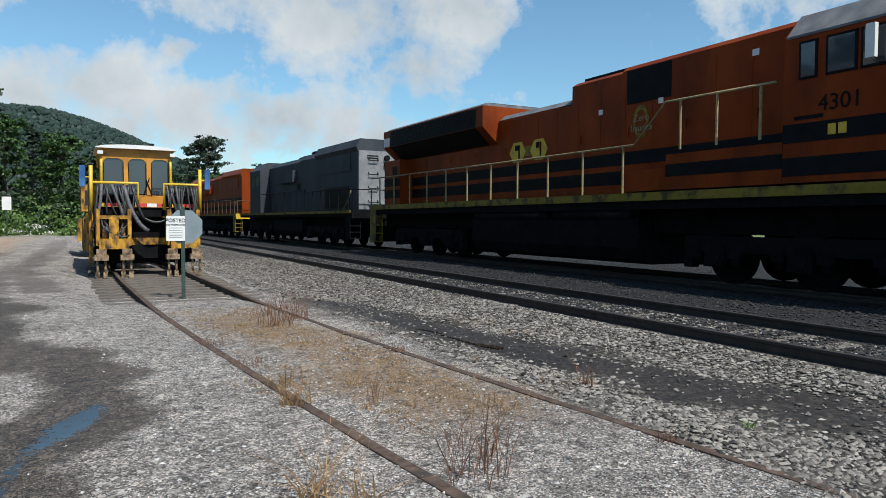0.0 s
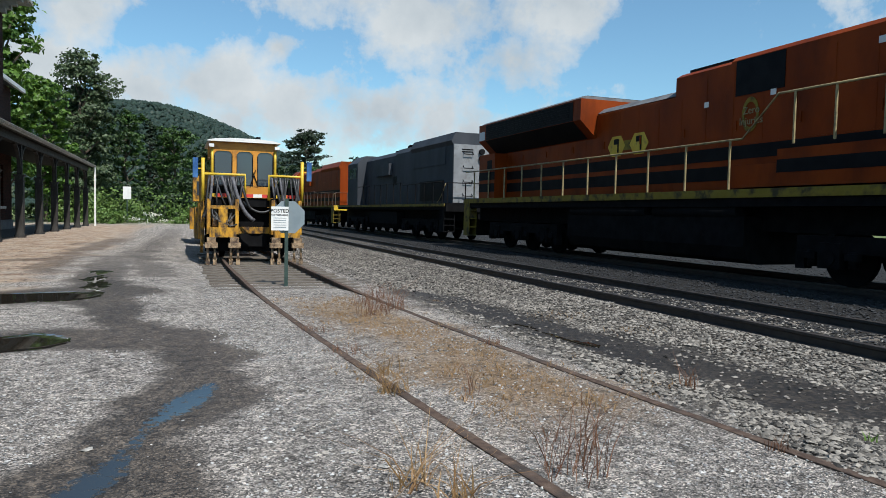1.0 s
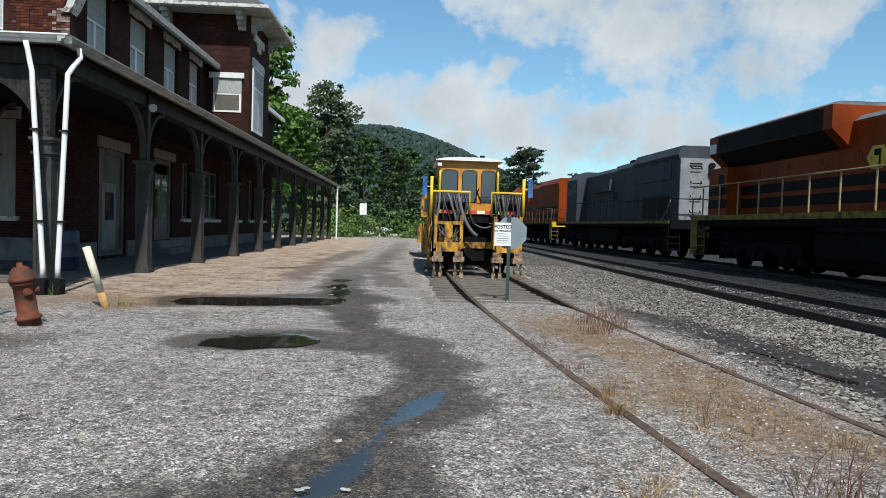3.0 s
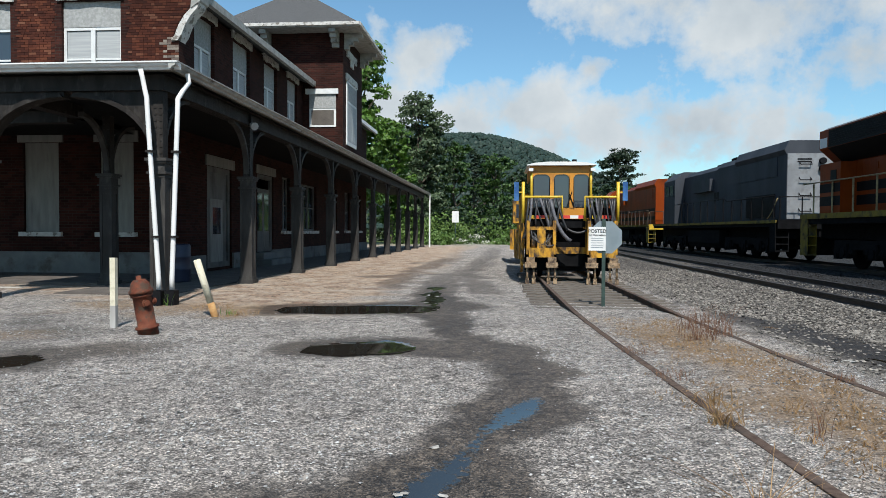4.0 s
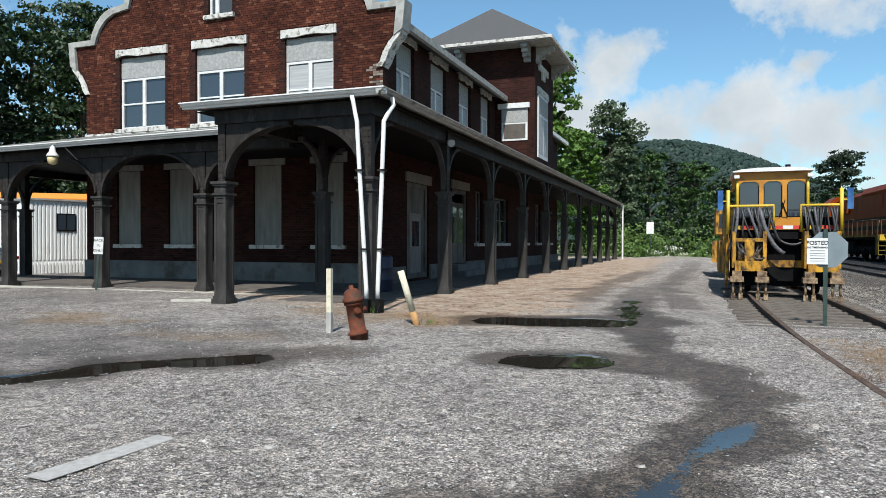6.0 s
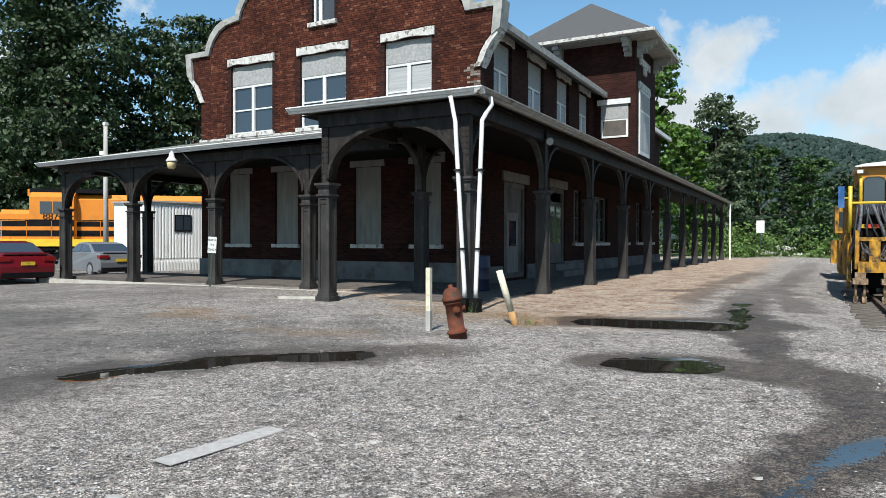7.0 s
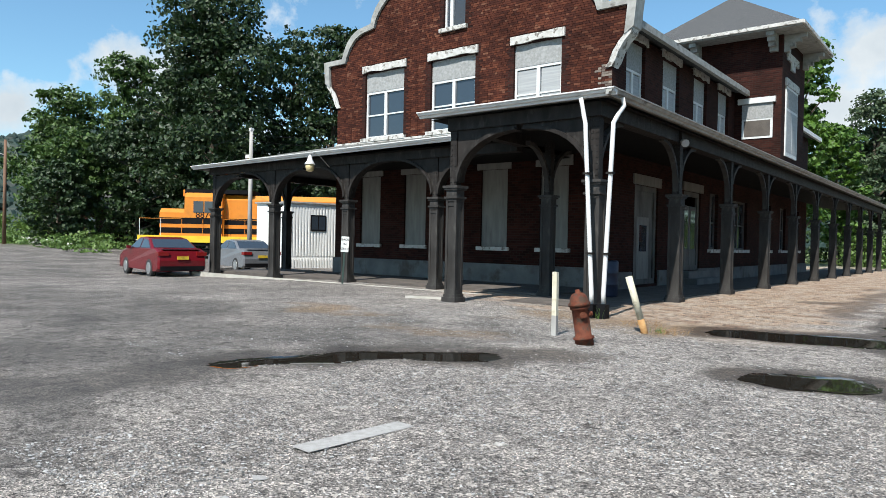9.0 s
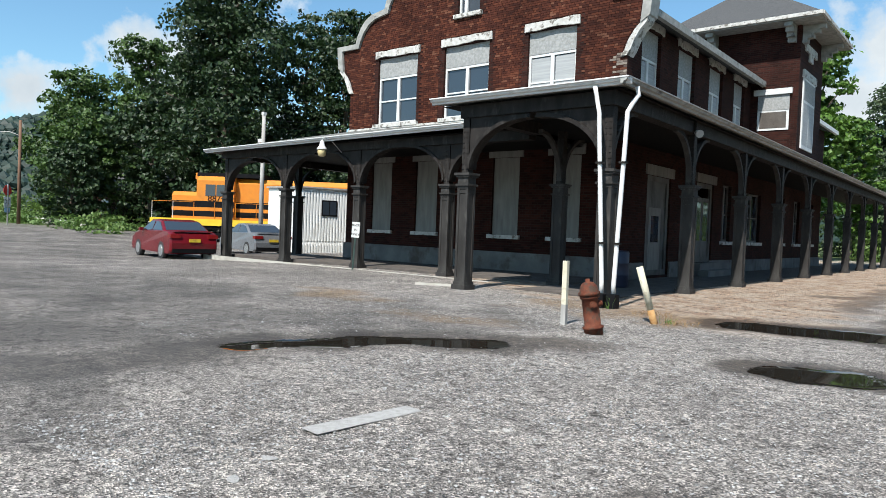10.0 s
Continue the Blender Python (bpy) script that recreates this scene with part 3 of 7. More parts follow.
verts = np.stack([GX.ravel(), GY.ravel(), GZ.ravel()], 1)
ii, jj = np.meshgrid(np.arange(nx - 1), np.arange(ny - 1), indexing="ij")
k0 = (ii * ny + jj).ravel()
faces = np.stack([k0, k0 + ny, k0 + ny + 1, k0 + 1], 1)
gme = bpy.data.meshes.new("ground")
gme.from_pydata(verts.tolist(), [], faces.tolist())
gme.update()
for key, field in (("wet", wet), ("pud", pud), ("tar", tar), ("paver", paver), ("straw", straw), ("stony", stony), ("grass", grass), ("oil_shade", oil_shade)):
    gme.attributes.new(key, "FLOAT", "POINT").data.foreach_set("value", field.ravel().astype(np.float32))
gme.polygons.foreach_set("use_smooth", [True] * len(gme.polygons))
ground = tagged(new("ground", gme), "grey gravel yard with dark wet tracks and puddles", "ground", kind="structure")


def ground_mat():
    m = bpy.data.materials.new("gravel yard")
    m.use_nodes = True
    n, l = m.node_tree.nodes, m.node_tree.links
    b = n["Principled BSDF"]
    tc = n.new("ShaderNodeTexCoord")

    def ns(scale, detail=5, rough=0.55):
        t = n.new("ShaderNodeTexNoise")
        t.inputs["Scale"].default_value, t.inputs["Detail"].default_value, t.inputs["Roughness"].default_value = scale, detail, rough
        l.new(tc.outputs["Object"], t.inputs["Vector"])
        return t.outputs["Fac"]

    def ramp(src, *stops):
        r = n.new("ShaderNodeValToRGB")
        while len(r.color_ramp.elements) < len(stops):
            r.color_ramp.elements.new(0.5)
        for e, (p, c) in zip(r.color_ramp.elements, stops):
            e.position, e.color = p, (*c, 1)
        l.new(src, r.inputs[0])
        return r.outputs[0]

    def at(key):
        a = n.new("ShaderNodeAttribute")
        a.attribute_name = key
        return a.outputs["Fac"]

    def mix(f, a, c, kind="MIX"):
        x = n.new("ShaderNodeMix")
        x.data_type, x.blend_type = "RGBA", kind
        if isinstance(f, float):
            x.inputs["Factor"].default_value = f
        else:
            l.new(f, x.inputs["Factor"])
        for s, v in (("A", a), ("B", c)):
            if isinstance(v, tuple):
                x.inputs[s].default_value = (*v, 1)
            else:
                l.new(v, x.inputs[s])
        return x.outputs["Result"]

    vor = n.new("ShaderNodeTexVoronoi")
    vor.inputs["Scale"].default_value = 100
    l.new(tc.outputs["Object"], vor.inputs["Vector"])
    vsep = n.new("ShaderNodeSeparateColor")
    l.new(vor.outputs["Color"], vsep.inputs[0])
    vor2 = n.new("ShaderNodeTexVoronoi")
    vor2.inputs["Scale"].default_value = 34
    l.new(tc.outputs["Object"], vor2.inputs["Vector"])
    vsep2 = n.new("ShaderNodeSeparateColor")
    l.new(vor2.outputs["Color"], vsep2.inputs[0])
    gravel = ramp(vsep.outputs[0], (0.0, (0.045, 0.044, 0.043)), (0.38, (0.165, 0.163, 0.158)), (0.78, (0.31, 0.306, 0.298)), (1.0, (0.62, 0.61, 0.60)))
    big = ramp(ns(0.9, 9, 0.68), (0.32, (0.66, 0.655, 0.65)), (0.68, (1.30, 1.29, 1.27)))
    col = mix(1.0, gravel, big, "MULTIPLY")
    # drifts of finer and coarser stone, a hand to an arm across
    drift = ramp(ns(5.5, 8, 0.72), (0.30, (0.62, 0.61, 0.60)), (0.50, (1.0, 1.0, 1.0)), (0.70, (1.40, 1.385, 1.36)))
    col = mix(1.0, col, drift, "MULTIPLY")
    clod = ramp(ns(15.0, 5, 0.7), (0.34, (0.68, 0.67, 0.66)), (0.46, (1, 1, 1)))
    col = mix(1.0, col, clod, "MULTIPLY")
    speck = ramp(vsep2.outputs[1], (0.93, (0, 0, 0)), (0.96, (1, 1, 1)))
    col = mix(speck, col, (0.46, 0.45, 0.43))
    stone = ramp(vsep2.outputs[0], (0.0, (0.010, 0.009, 0.008)), (0.5, (0.045, 0.041, 0.036)), (1.0, (0.17, 0.16, 0.145)))
    col = mix(at("stony"), col, stone)
    blacktop = ramp(vsep.outputs[1], (0.0, (0.045, 0.0445, 0.044)), (0.7, (0.088, 0.087, 0.085)), (1.0, (0.24, 0.236, 0.225)))
    patch = ramp(ns(0.5, 8, 0.65), (0.42, (0, 0, 0)), (0.62, (1, 1, 1)))
    patchy = n.new("ShaderNodeMath")
    patchy.operation = "MULTIPLY"
    l.new(at("tar"), patchy.inputs[0])
    soft = n.new("ShaderNodeMapRange")
    soft.inputs["To Min"].default_value, soft.inputs["To Max"].default_value = 0.95, 0.35
    l.new(patch, soft.inputs["Value"])
    l.new(soft.outputs[0], patchy.inputs[1])
    col = mix(patchy.outputs[0], col, mix(1.0, blacktop, big, "MULTIPLY"))
    pave = n.new("ShaderNodeTexBrick")
    pave.inputs["Scale"].default_value = 1.0
    pave.inputs["Brick Width"].default_value, pave.inputs["Row Height"].default_value, pave.inputs["Mortar Size"].default_value = 0.46, 0.20, 0.02
    pave.inputs["Color1"].default_value, pave.inputs["Color2"].default_value, pave.inputs["Mortar"].default_value = (0.22, 0.145, 0.100, 1), (0.42, 0.33, 0.245, 1), (0.12, 0.095, 0.075, 1)
    l.new(tc.outputs["Object"], pave.inputs["Vector"])
    dusty = mix(ramp(ns(1.6, 8, 0.75), (0.44, (0, 0, 0)), (0.58, (1, 1, 1))), pave.outputs["Color"], (0.37, 0.325, 0.27))
    col = mix(at("paver"), col, dusty)
    col = mix(at("straw"), col, ramp(ns(30, 4), (0.35, (0.13, 0.088, 0.05)), (0.65, (0.27, 0.20, 0.125))))
    lumps = ramp(ns(7.5, 6, 0.68), (0.38, (0.50, 0.49, 0.48)), (0.47, (0.98, 0.98, 0.98)), (0.60, (1.05, 1.05, 1.04)), (0.68, (1.42, 1.40, 1.37)))
    col = mix(1.0, col, lumps, "MULTIPLY")
    col = mix(1.0, col, (1.29, 1.195, 1.12), "MULTIPLY")
    col = mix(at("grass"), col, ramp(ns(3, 7), (0.35, (0.07, 0.10, 0.025)), (0.65, (0.15, 0.19, 0.06))))
    # bluish darkening paints shade over the oily ground
    col = mix(at("oil_shade"), col, mix(1.0, col, (0.07, 0.074, 0.085), "MULTIPLY"))
    wetf = at("wet")
    dark = mix(1.0, col, (0.20, 0.178, 0.155), "MULTIPLY")
    col = mix(wetf, col, dark)
    edge = n.new("ShaderNodeMath")
    edge.operation = "MULTIPLY_ADD"
    l.new(ns(22.0, 7, 0.75), edge.inputs[0])
    edge.inputs[1].default_value = 1.0
    l.new(at("pud"), edge.inputs[2])
    cut = n.new("ShaderNodeMapRange")
    cut.interpolation_type = "SMOOTHSTEP"
    cut.inputs["From Min"].default_value, cut.inputs["From Max"].default_value = 1.04, 1.14
    l.new(edge.outputs[0], cut.inputs["Value"])
    water = cut.outputs[0]
    col = mix(water, col, (0.018, 0.016, 0.013))
    l.new(col, b.inputs["Base Color"])

    def fmix(f, a, c):
        x = n.new("ShaderNodeMix")
        l.new(f, x.inputs["Factor"])
        for s, v in (("A", a), ("B", c)):
            if isinstance(v, float):
                x.inputs[s].default_value = v
            else:
                l.new(v, x.inputs[s])
        return x.outputs["Result"]
    l.new(fmix(water, fmix(wetf, 0.92, 0.62), 0.03), b.inputs["Roughness"])
    bp = n.new("ShaderNodeBump")
    bp.inputs["Distance"].default_value = 0.02
    l.new(fmix(water, fmix(wetf, 1.0, 0.5), 0.0), bp.inputs["Strength"])
    hmix = n.new("ShaderNodeMath")
    hmix.operation = "ADD"
    l.new(vor.outputs["Distance"], hmix.inputs[0])
    l.new(ns(120, 3), hmix.inputs[1])
    l.new(hmix.outputs[0], bp.inputs["Height"])
    l.new(bp.outputs[0], b.inputs["Normal"])
    return m


M["ground"] = ground_mat()
gme.materials.append(M["ground"])


# ---- tracks ----
def field_at(field, x, y):
    """The nearest value of a ground field."""
    return field[np.clip(np.searchsorted(gx, x), 0, len(gx) - 1), np.clip(np.searchsorted(gy, y), 0, len(gy) - 1)]


RAIL = [(-0.075, -0.15), (0.075, -0.15), (0.075, -0.135), (0.012, -0.11), (0.012, -0.045), (0.037, -0.03), (0.037, -0.003), (0.03, 0.0), (-0.03, 0.0), (-0.037, -0.003), (-0.037, -0.03), (-0.012, -0.045), (-0.012, -0.11), (-0.075, -0.135)]


def rail_bm(path):
    """A rail section swept along (x, y, top) points."""
    bm = bmesh.new()
    rings = []
    for i, (x, y, z) in enumerate(path):
        a, c = Vector(path[max(i - 1, 0)]), Vector(path[min(i + 1, len(path) - 1)])
        d = (c - a).normalized()
        side = Vector((d.y, -d.x, 0)).normalized()
        rings.append([bm.verts.new(Vector((x, y, z)) + side * u + Vector((0, 0, w))) for u, w in RAIL])
    for a, c in zip(rings, rings[1:]):
        for k in range(len(RAIL)):
            bm.faces.new((a[k], a[(k + 1) % len(RAIL)], c[(k + 1) % len(RAIL)], c[k]))
    bm.faces.new(rings[0])
    bm.faces.new(rings[-1][::-1])
    return bm


def track(name, centre, ys, top, material, tie_rows, label):
    t = thing(name, pose(0, 0, 0), label, "railway track", kind="structure")
    for side in (-0.7525, 0.7525):
        part("rail", rail_bm([(centre(y) + side, y, top(y)) for y in ys]), material, t)
    if tie_rows:
        tie_me = mesh_of("tie", boxes((-1.28, 1.28, -0.11, 0.11, -0.18, 0.0)), "tie")
        for y, drop in tie_rows:
            o = new("tie", tie_me)
            o.parent = t
            o.matrix_basis = pose(centre(y) + random.uniform(-0.05, 0.05), y, drop, 0, 0, random.uniform(-2, 2))
    return t


siding = track("siding_track", siding_x, list(np.arange(1.0, 17, 0.8)) + [17, 25, 45, 70, 100], lambda y: 0.010 + 0.04 * float(smooth(9.5, 13.5, y)), "rust", [(11.9 + 0.55 * i, -0.045 - 0.002 * i if i < 5 else -0.045) for i in range(18)], "half-buried rusty siding rails with weathered ties")
main = track("main_track", lambda y: MAIN_X, [-8, 0, 10, 20, 40, 70, 120, 200], lambda y: 0.08, "rail", [(-2 + 0.55 * i, -0.05) for i in range(70)], "dark steel rails on a stony ballast bed")
train_track = track("train_track", lambda y: TRAIN_X, [-8, 0, 10, 20, 40, 70, 120, 200], lambda y: 0.08, "rail", [], "shadowed steel rails below the locomotives")


# ---- station ----
GW, FW, WW = 17.8, -8.4, -19.5
CX = 0.5 * (FW + WW)
END = 43.0
station = thing("station_building", pose(0, 0, 0), "two-storey red brick railway station with curved gable and boarded windows", "building", kind="structure")


def slab(bm, pts, th):
    top = [bm.verts.new(p) for p in pts]
    low = [bm.verts.new((p[0], p[1], p[2] - th)) for p in pts]
    bm.faces.new(top)
    bm.faces.new(low[::-1])
    k = len(pts)
    for i in range(k):
        bm.faces.new((top[i], low[i], low[(i + 1) % k], top[(i + 1) % k]))


def arc(cx, cz, r, a0, a1, n=6, rz=None):
    rz = r if rz is None else rz
    return [(cx + r * math.cos(radians(a0 + (a1 - a0) * i / n)), cz + rz * math.sin(radians(a0 + (a1 - a0) * i / n))) for i in range(n + 1)]


# gable outline, right half from the foot up to the crown
HALF = [(5.55, 0.0), (5.55, 6.3), (5.65, 6.55), (5.82, 6.85), (6.02, 7.1), (6.1, 7.9), (5.2, 7.9), (5.12, 8.15), (4.95, 8.45), (4.7, 8.7), (4.4, 8.85), (3.75, 8.95), (3.68, 9.2), (3.5, 9.5), (3.2, 9.8), (2.8, 10.1), (2.2, 10.4), (1.2, 10.65), (0.0, 10.75)]
outline = [(CX + u, z) for u, z in HALF] + [(CX - u, z) for u, z in HALF[-2::-1]]

UP = [(-18.05, -16.15, 4.95), (-14.95, -13.1, 4.95), (-11.65, -10.0, 4.95)]
LOW = [(-18.17, -17.18), (-16.03, -15.05), (-12.77, -11.77), (-10.62, -9.67)]
holes_up = [(a, b, z, 7.3) for a, b, z in UP] + [(-14.45, -13.55, 8.3, 9.6)]
holes_low = [(a, b, 1.15, 3.55) for a, b in LOW]


wall = bmesh.new()
prism(wall, outline, "y", GW, GW + 0.35)
gable = part("wall", wall, "brick_x", station, "weathered red brick gable wall")


def cut(ob, rows, axis):
    """Openings go right through the wall."""
    bm = bmesh.new()
    for u0, u1, z0, z1 in rows:
        if axis == "y":
            box(bm, u0, u1, GW - 1, GW + 2, z0, z1)
        else:
            box(bm, FW - 2, FW + 1, u0, u1, z0, z1)
    tool = new("cutter", mesh_of("cutter", bm, "brick_x"))
    mod = ob.modifiers.new("cut", "BOOLEAN")
    mod.object, mod.operation, mod.solver = tool, "DIFFERENCE", "EXACT"
    dg = bpy.context.evaluated_depsgraph_get()
    me = bpy.data.meshes.new_from_object(ob.evaluated_get(dg))
    ob.modifiers.clear()
    ob.data = me
    bpy.data.objects.remove(tool)


cut(gable, holes_up + holes_low, "y")
F_UP = [(18.7, 20.05), (21.45, 22.9), (24.3, 25.7), (27.0, 28.3), (35.0, 36.2), (38.0, 39.2)]
F_LOW = [(26.3, 27.3, 1.2, 3.3), (28.2, 31.3, 1.2, 3.2), (34.0, 35.2, 1.2, 3.3), (37.0, 38.2, 1.2, 3.3), (40.0, 41.2, 1.2, 3.3)]
F_DOOR = [(19.5, 21.3, 0.1, 3.1), (23.6, 25.3, 0.45, 3.2)]
east = part("wall", boxes((FW - 0.35, FW, GW + 0.35, END, 0.0, 7.45)), "brick_y", station, "shaded red brick side wall")
cut(east, [(a, b, 4.95, 7.25) for a, b in F_UP] + F_LOW + F_DOOR, "x")
part("wall", boxes((WW, WW + 0.35, GW + 0.35, END, -0.4, 7.4), (WW + 0.35, FW - 0.35, END - 0.35, END, -0.4, 7.4)), "brick_y", station)
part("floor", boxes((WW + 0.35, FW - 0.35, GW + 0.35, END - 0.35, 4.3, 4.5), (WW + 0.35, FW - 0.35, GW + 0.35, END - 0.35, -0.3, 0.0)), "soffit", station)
part("foundation", boxes((WW - 0.05, FW + 0.06, GW - 0.06, GW + 0.002, -0.4, 0.62), (FW - 0.002, FW + 0.06, GW + 0.002, 19.3, -0.2, 0.5), (FW - 0.002, FW + 0.06, 21.35, 23.1, -0.2, 0.5), (FW - 0.002, FW + 0.06, 25.0, END, -0.2, 0.5)), "foundation", station, "pale stone foundation course")
roof = bmesh.new()
slab(roof, [(-7.85, GW + 0.3, 7.52), (-7.85, END + 0.4, 7.52), (CX, END + 0.4, 9.6), (CX, GW + 0.3, 9.6)], 0.16)
slab(roof, [(CX, GW + 0.3, 9.6), (CX, END + 0.4, 9.6), (WW - 0.5, END + 0.4, 7.52), (WW - 0.5, GW + 0.3, 7.52)], 0.16)
part("roof", roof, "shingle", station, "grey shingle roof")
part("gutter", boxes((-7.92, -7.78, GW + 0.3, 28.9, 7.30, 7.50)), "copper_cap", station, "weathered pale eaves gutter")
part("gutter", boxes((-7.92, -7.78, 33.2, END + 0.4, 7.30, 7.50)), "gutter", station)

# copings and scrolls of the gable
for s in (1, -1):
    cap = bmesh.new()
    pts = [(u, z) for u, z in HALF[4:]]
    outer = [(CX + s * (u + 0.06 + (0.1 if i in (0, 1) else 0.0)), z + 0.10) for i, (u, z) in enumerate(pts)]
    inner = [(CX + s * (u - 0.11), z - 0.08) for u, z in pts]
    for i in range(len(pts) - 1):
        prism(cap, [outer[i], outer[i + 1], inner[i + 1], inner[i]], "y", GW - 0.10, GW + 0.42)
    part("coping", cap, "copper_cap", station, "grey stone gable coping")
    scroll = bmesh.new()
    line = [(5.50, 6.2), (5.60, 6.35), (5.70, 6.6), (5.86, 6.85), (6.05, 7.05), (6.15, 7.4), (6.17, 7.85)]
    for (u0, z0), (u1, z1) in zip(line, line[1:]):
        prism(scroll, [(CX + s * (u0 + 0.05), z0), (CX + s * (u1 + 0.05), z1), (CX + s * (u1 - 0.13), z1), (CX + s * (u0 - 0.13), z0)], "y", GW - 0.07, GW + 0.36)
    part("scroll", scroll, "trim", station, "flaking white stone scroll")


def frame_part(name, axis, a, b, z0, z1, depth, bars, parent, material="white_paint", w=0.075, rails=()):
    """A window frame in a wall at 'depth' along axis y or x: outer frame, upright bars at fractions, cross rails at heights."""
    bm = bmesh.new()
    def add(u0, u1, v0, v1, d0=0.0, d1=0.09):
        if axis == "y":
            box(bm, u0, u1, depth + d0, depth + d1, v0, v1)
        else:
            box(bm, depth - d1, depth - d0, u0, u1, v0, v1)
    add(a, b, z0, z0 + w)
    add(a, b, z1 - w, z1)
    add(a, a + w, z0 + w, z1 - w)
    add(b - w, b, z0 + w, z1 - w)
    for f in bars:
        c = a + (b - a) * f
        add(c - w * 0.8, c + w * 0.8, z0 + w, z1 - w, -0.012)
    for z in rails:
        add(a + w, b - w, z - 0.025, z + 0.025, 0.012, 0.085)
    return part(name, bm, material, parent)


def window(axis, a, b, z0, z1, depth, bars, rails, parent, blind=False, top_board=None, sill=True, lintel=True, paint="white_paint"):
    """A sash window: frame, panes, board above, sill and lintel."""
    fr = frame_part("window", axis, a, b, z0, z1 if top_board is None else top_board, depth, bars, parent, paint, rails=rails)
    d = depth
    def bx(u0, u1, w0, w1, v0, v1):
        return boxes((u0, u1, w0, w1, v0, v1)) if axis == "y" else boxes((w0, w1, u0, u1, v0, v1))
    inner = (d + 0.05, d + 0.065) if axis == "y" else (d - 0.065, d - 0.05)
    cuts = [a] + [a + (b - a) * f for f in bars] + [b]
    for u0, u1 in zip(cuts, cuts[1:]):
        part("pane", bx(u0 + 0.05, u1 - 0.05, *inner, z0 + 0.04, (z1 if top_board is None else top_board) - 0.04), "glass", fr)
        if blind:
            i2 = (d + 0.030, d + 0.045) if axis == "y" else (d - 0.045, d - 0.030)
            zt = (z1 if top_board is None else top_board)
            part("blind", bx(u0 + 0.09, u1 - 0.09, *i2, z0 + 0.10, zt - 0.10), "blind", fr, "pale slatted blind")
    if top_board is not None:
        i3 = (d - 0.01, d + 0.06) if axis == "y" else (d - 0.06, d + 0.01)
        part("board", bx(a + 0.002, b - 0.002, *i3, top_board + 0.004, z1), "stone_grey", fr, "mottled grey panel above the sashes")
    face = GW if axis == "y" else FW
    if sill:
        w = (face - 0.10, face + 0.12) if axis == "y" else (face - 0.12, face + 0.10)
        part("sill", bx(a - 0.12, b + 0.12, *w, z0 - 0.13, z0 - 0.003), "trim", fr)
    if lintel:
        w = (face - 0.06, face + 0.10) if axis == "y" else (face - 0.10, face + 0.06)
        rl = random.Random(round(a * 100) + round(z0 * 10))
        bm = bmesh.new()
        cuts_ = [a - 0.11 + (b - a + 0.22) * i / 9 for i in range(10)]
        low_ = [z1 + 0.003 + (rl.uniform(0, 0.07) if 0 < i < 9 else 0) for i in range(10)]
        hi_ = [z1 + 0.27 - rl.uniform(0, 0.03) for i in range(10)]
        prism(bm, [(u, v) for u, v in zip(cuts_, low_)] + [(u, v) for u, v in zip(cuts_[::-1], hi_[::-1])], "y" if axis == "y" else "x", *w)
        part("lintel", bm, "trim", fr, "flaking white stone lintel")
    return fr


for i, (a, b, z) in enumerate(UP):
    window("y", a, b, z, 7.3, GW + 0.10, (0.5,), (5.78,), station, blind=(i == 2), top_board=6.62)
window("y", -14.45, -13.55, 8.3, 9.6, GW + 0.1, (0.3,), (), station, lintel=False)
for a, b in LOW:
    fr = part("window", boxes((a, b, GW + 0.08, GW + 0.14, 1.15, 3.55)), "board", station, "tall window closed with grey boarding")
    part("sill", boxes((a - 0.1, b + 0.1, GW - 0.09, GW + 0.1, 1.03, 1.147)), "trim", fr)
    part("lintel", boxes((a - 0.14, b + 0.14, GW - 0.05, GW + 0.1, 3.553, 3.85)), "board", fr)
for a, b in F_UP:
    window("x", a, b, 4.95, 7.25, FW - 0.12, (0.5,), (), station, blind=True, top_board=6.45, sill=False)
for a, b, z0, z1 in F_LOW:
    window("x", a, b, z0, z1, FW - 0.12, (0.5,) if b - a < 2 else (0.33, 0.66), (2.2,), station, lintel=False, paint="door_grey")
for a, b, z0, z1 in F_DOOR:
    fr = frame_part("door", "x", a, b, z0, z1, FW - 0.06, (), station, "door_grey", w=0.16)
    if b - a > 1.7:
        part("leaf", boxes((FW - 0.16, FW - 0.10, a + 0.45, b - 0.45, z0 + 0.01, 2.15)), "board", fr, "grey door leaf with a small dark window")
        part("surround", boxes((FW - 0.15, FW - 0.11, a + 0.16, a + 0.449, z0 + 0.01, z1 - 0.16), (FW - 0.15, FW - 0.11, b - 0.449, b - 0.16, z0 + 0.01, z1 - 0.16), (FW - 0.15, FW - 0.11, a + 0.449, b - 0.449, 2.152, z1 - 0.16)), "door_grey", fr)
        part("pane", boxes((FW - 0.099, FW - 0.094, a + 0.62, b - 0.62, 1.1, 1.9)), "glass", fr)
    else:
        for u0, u1 in ((a + 0.17, (a + b) / 2 - 0.02), ((a + b) / 2 + 0.02, b - 0.17)):
            lf = part("leaf", boxes((FW - 0.15, FW - 0.10, u0, u1, z0 + 0.01, 2.7)), "door_grey", fr)
            part("pane", boxes((FW - 0.099, FW - 0.094, u0 + 0.10, u1 - 0.10, 1.2, 2.55)), "glass", lf)
    part("lintel", boxes((FW - 0.1, FW + 0.06, a - 0.15, b + 0.15, z1 + 0.003, z1 + 0.3)), "board", fr)
part("step", boxes((FW + 0.062, FW + 0.75, 22.9, 25.3, -0.1, 0.22), (FW + 0.062, FW + 0.40, 23.1, 25.1, 0.22, 0.44)), "foundation", station, "worn concrete door steps")

# tower
TX0, TX1, TY0, TY1 = -11.2, -6.65, 29.1, 33.0
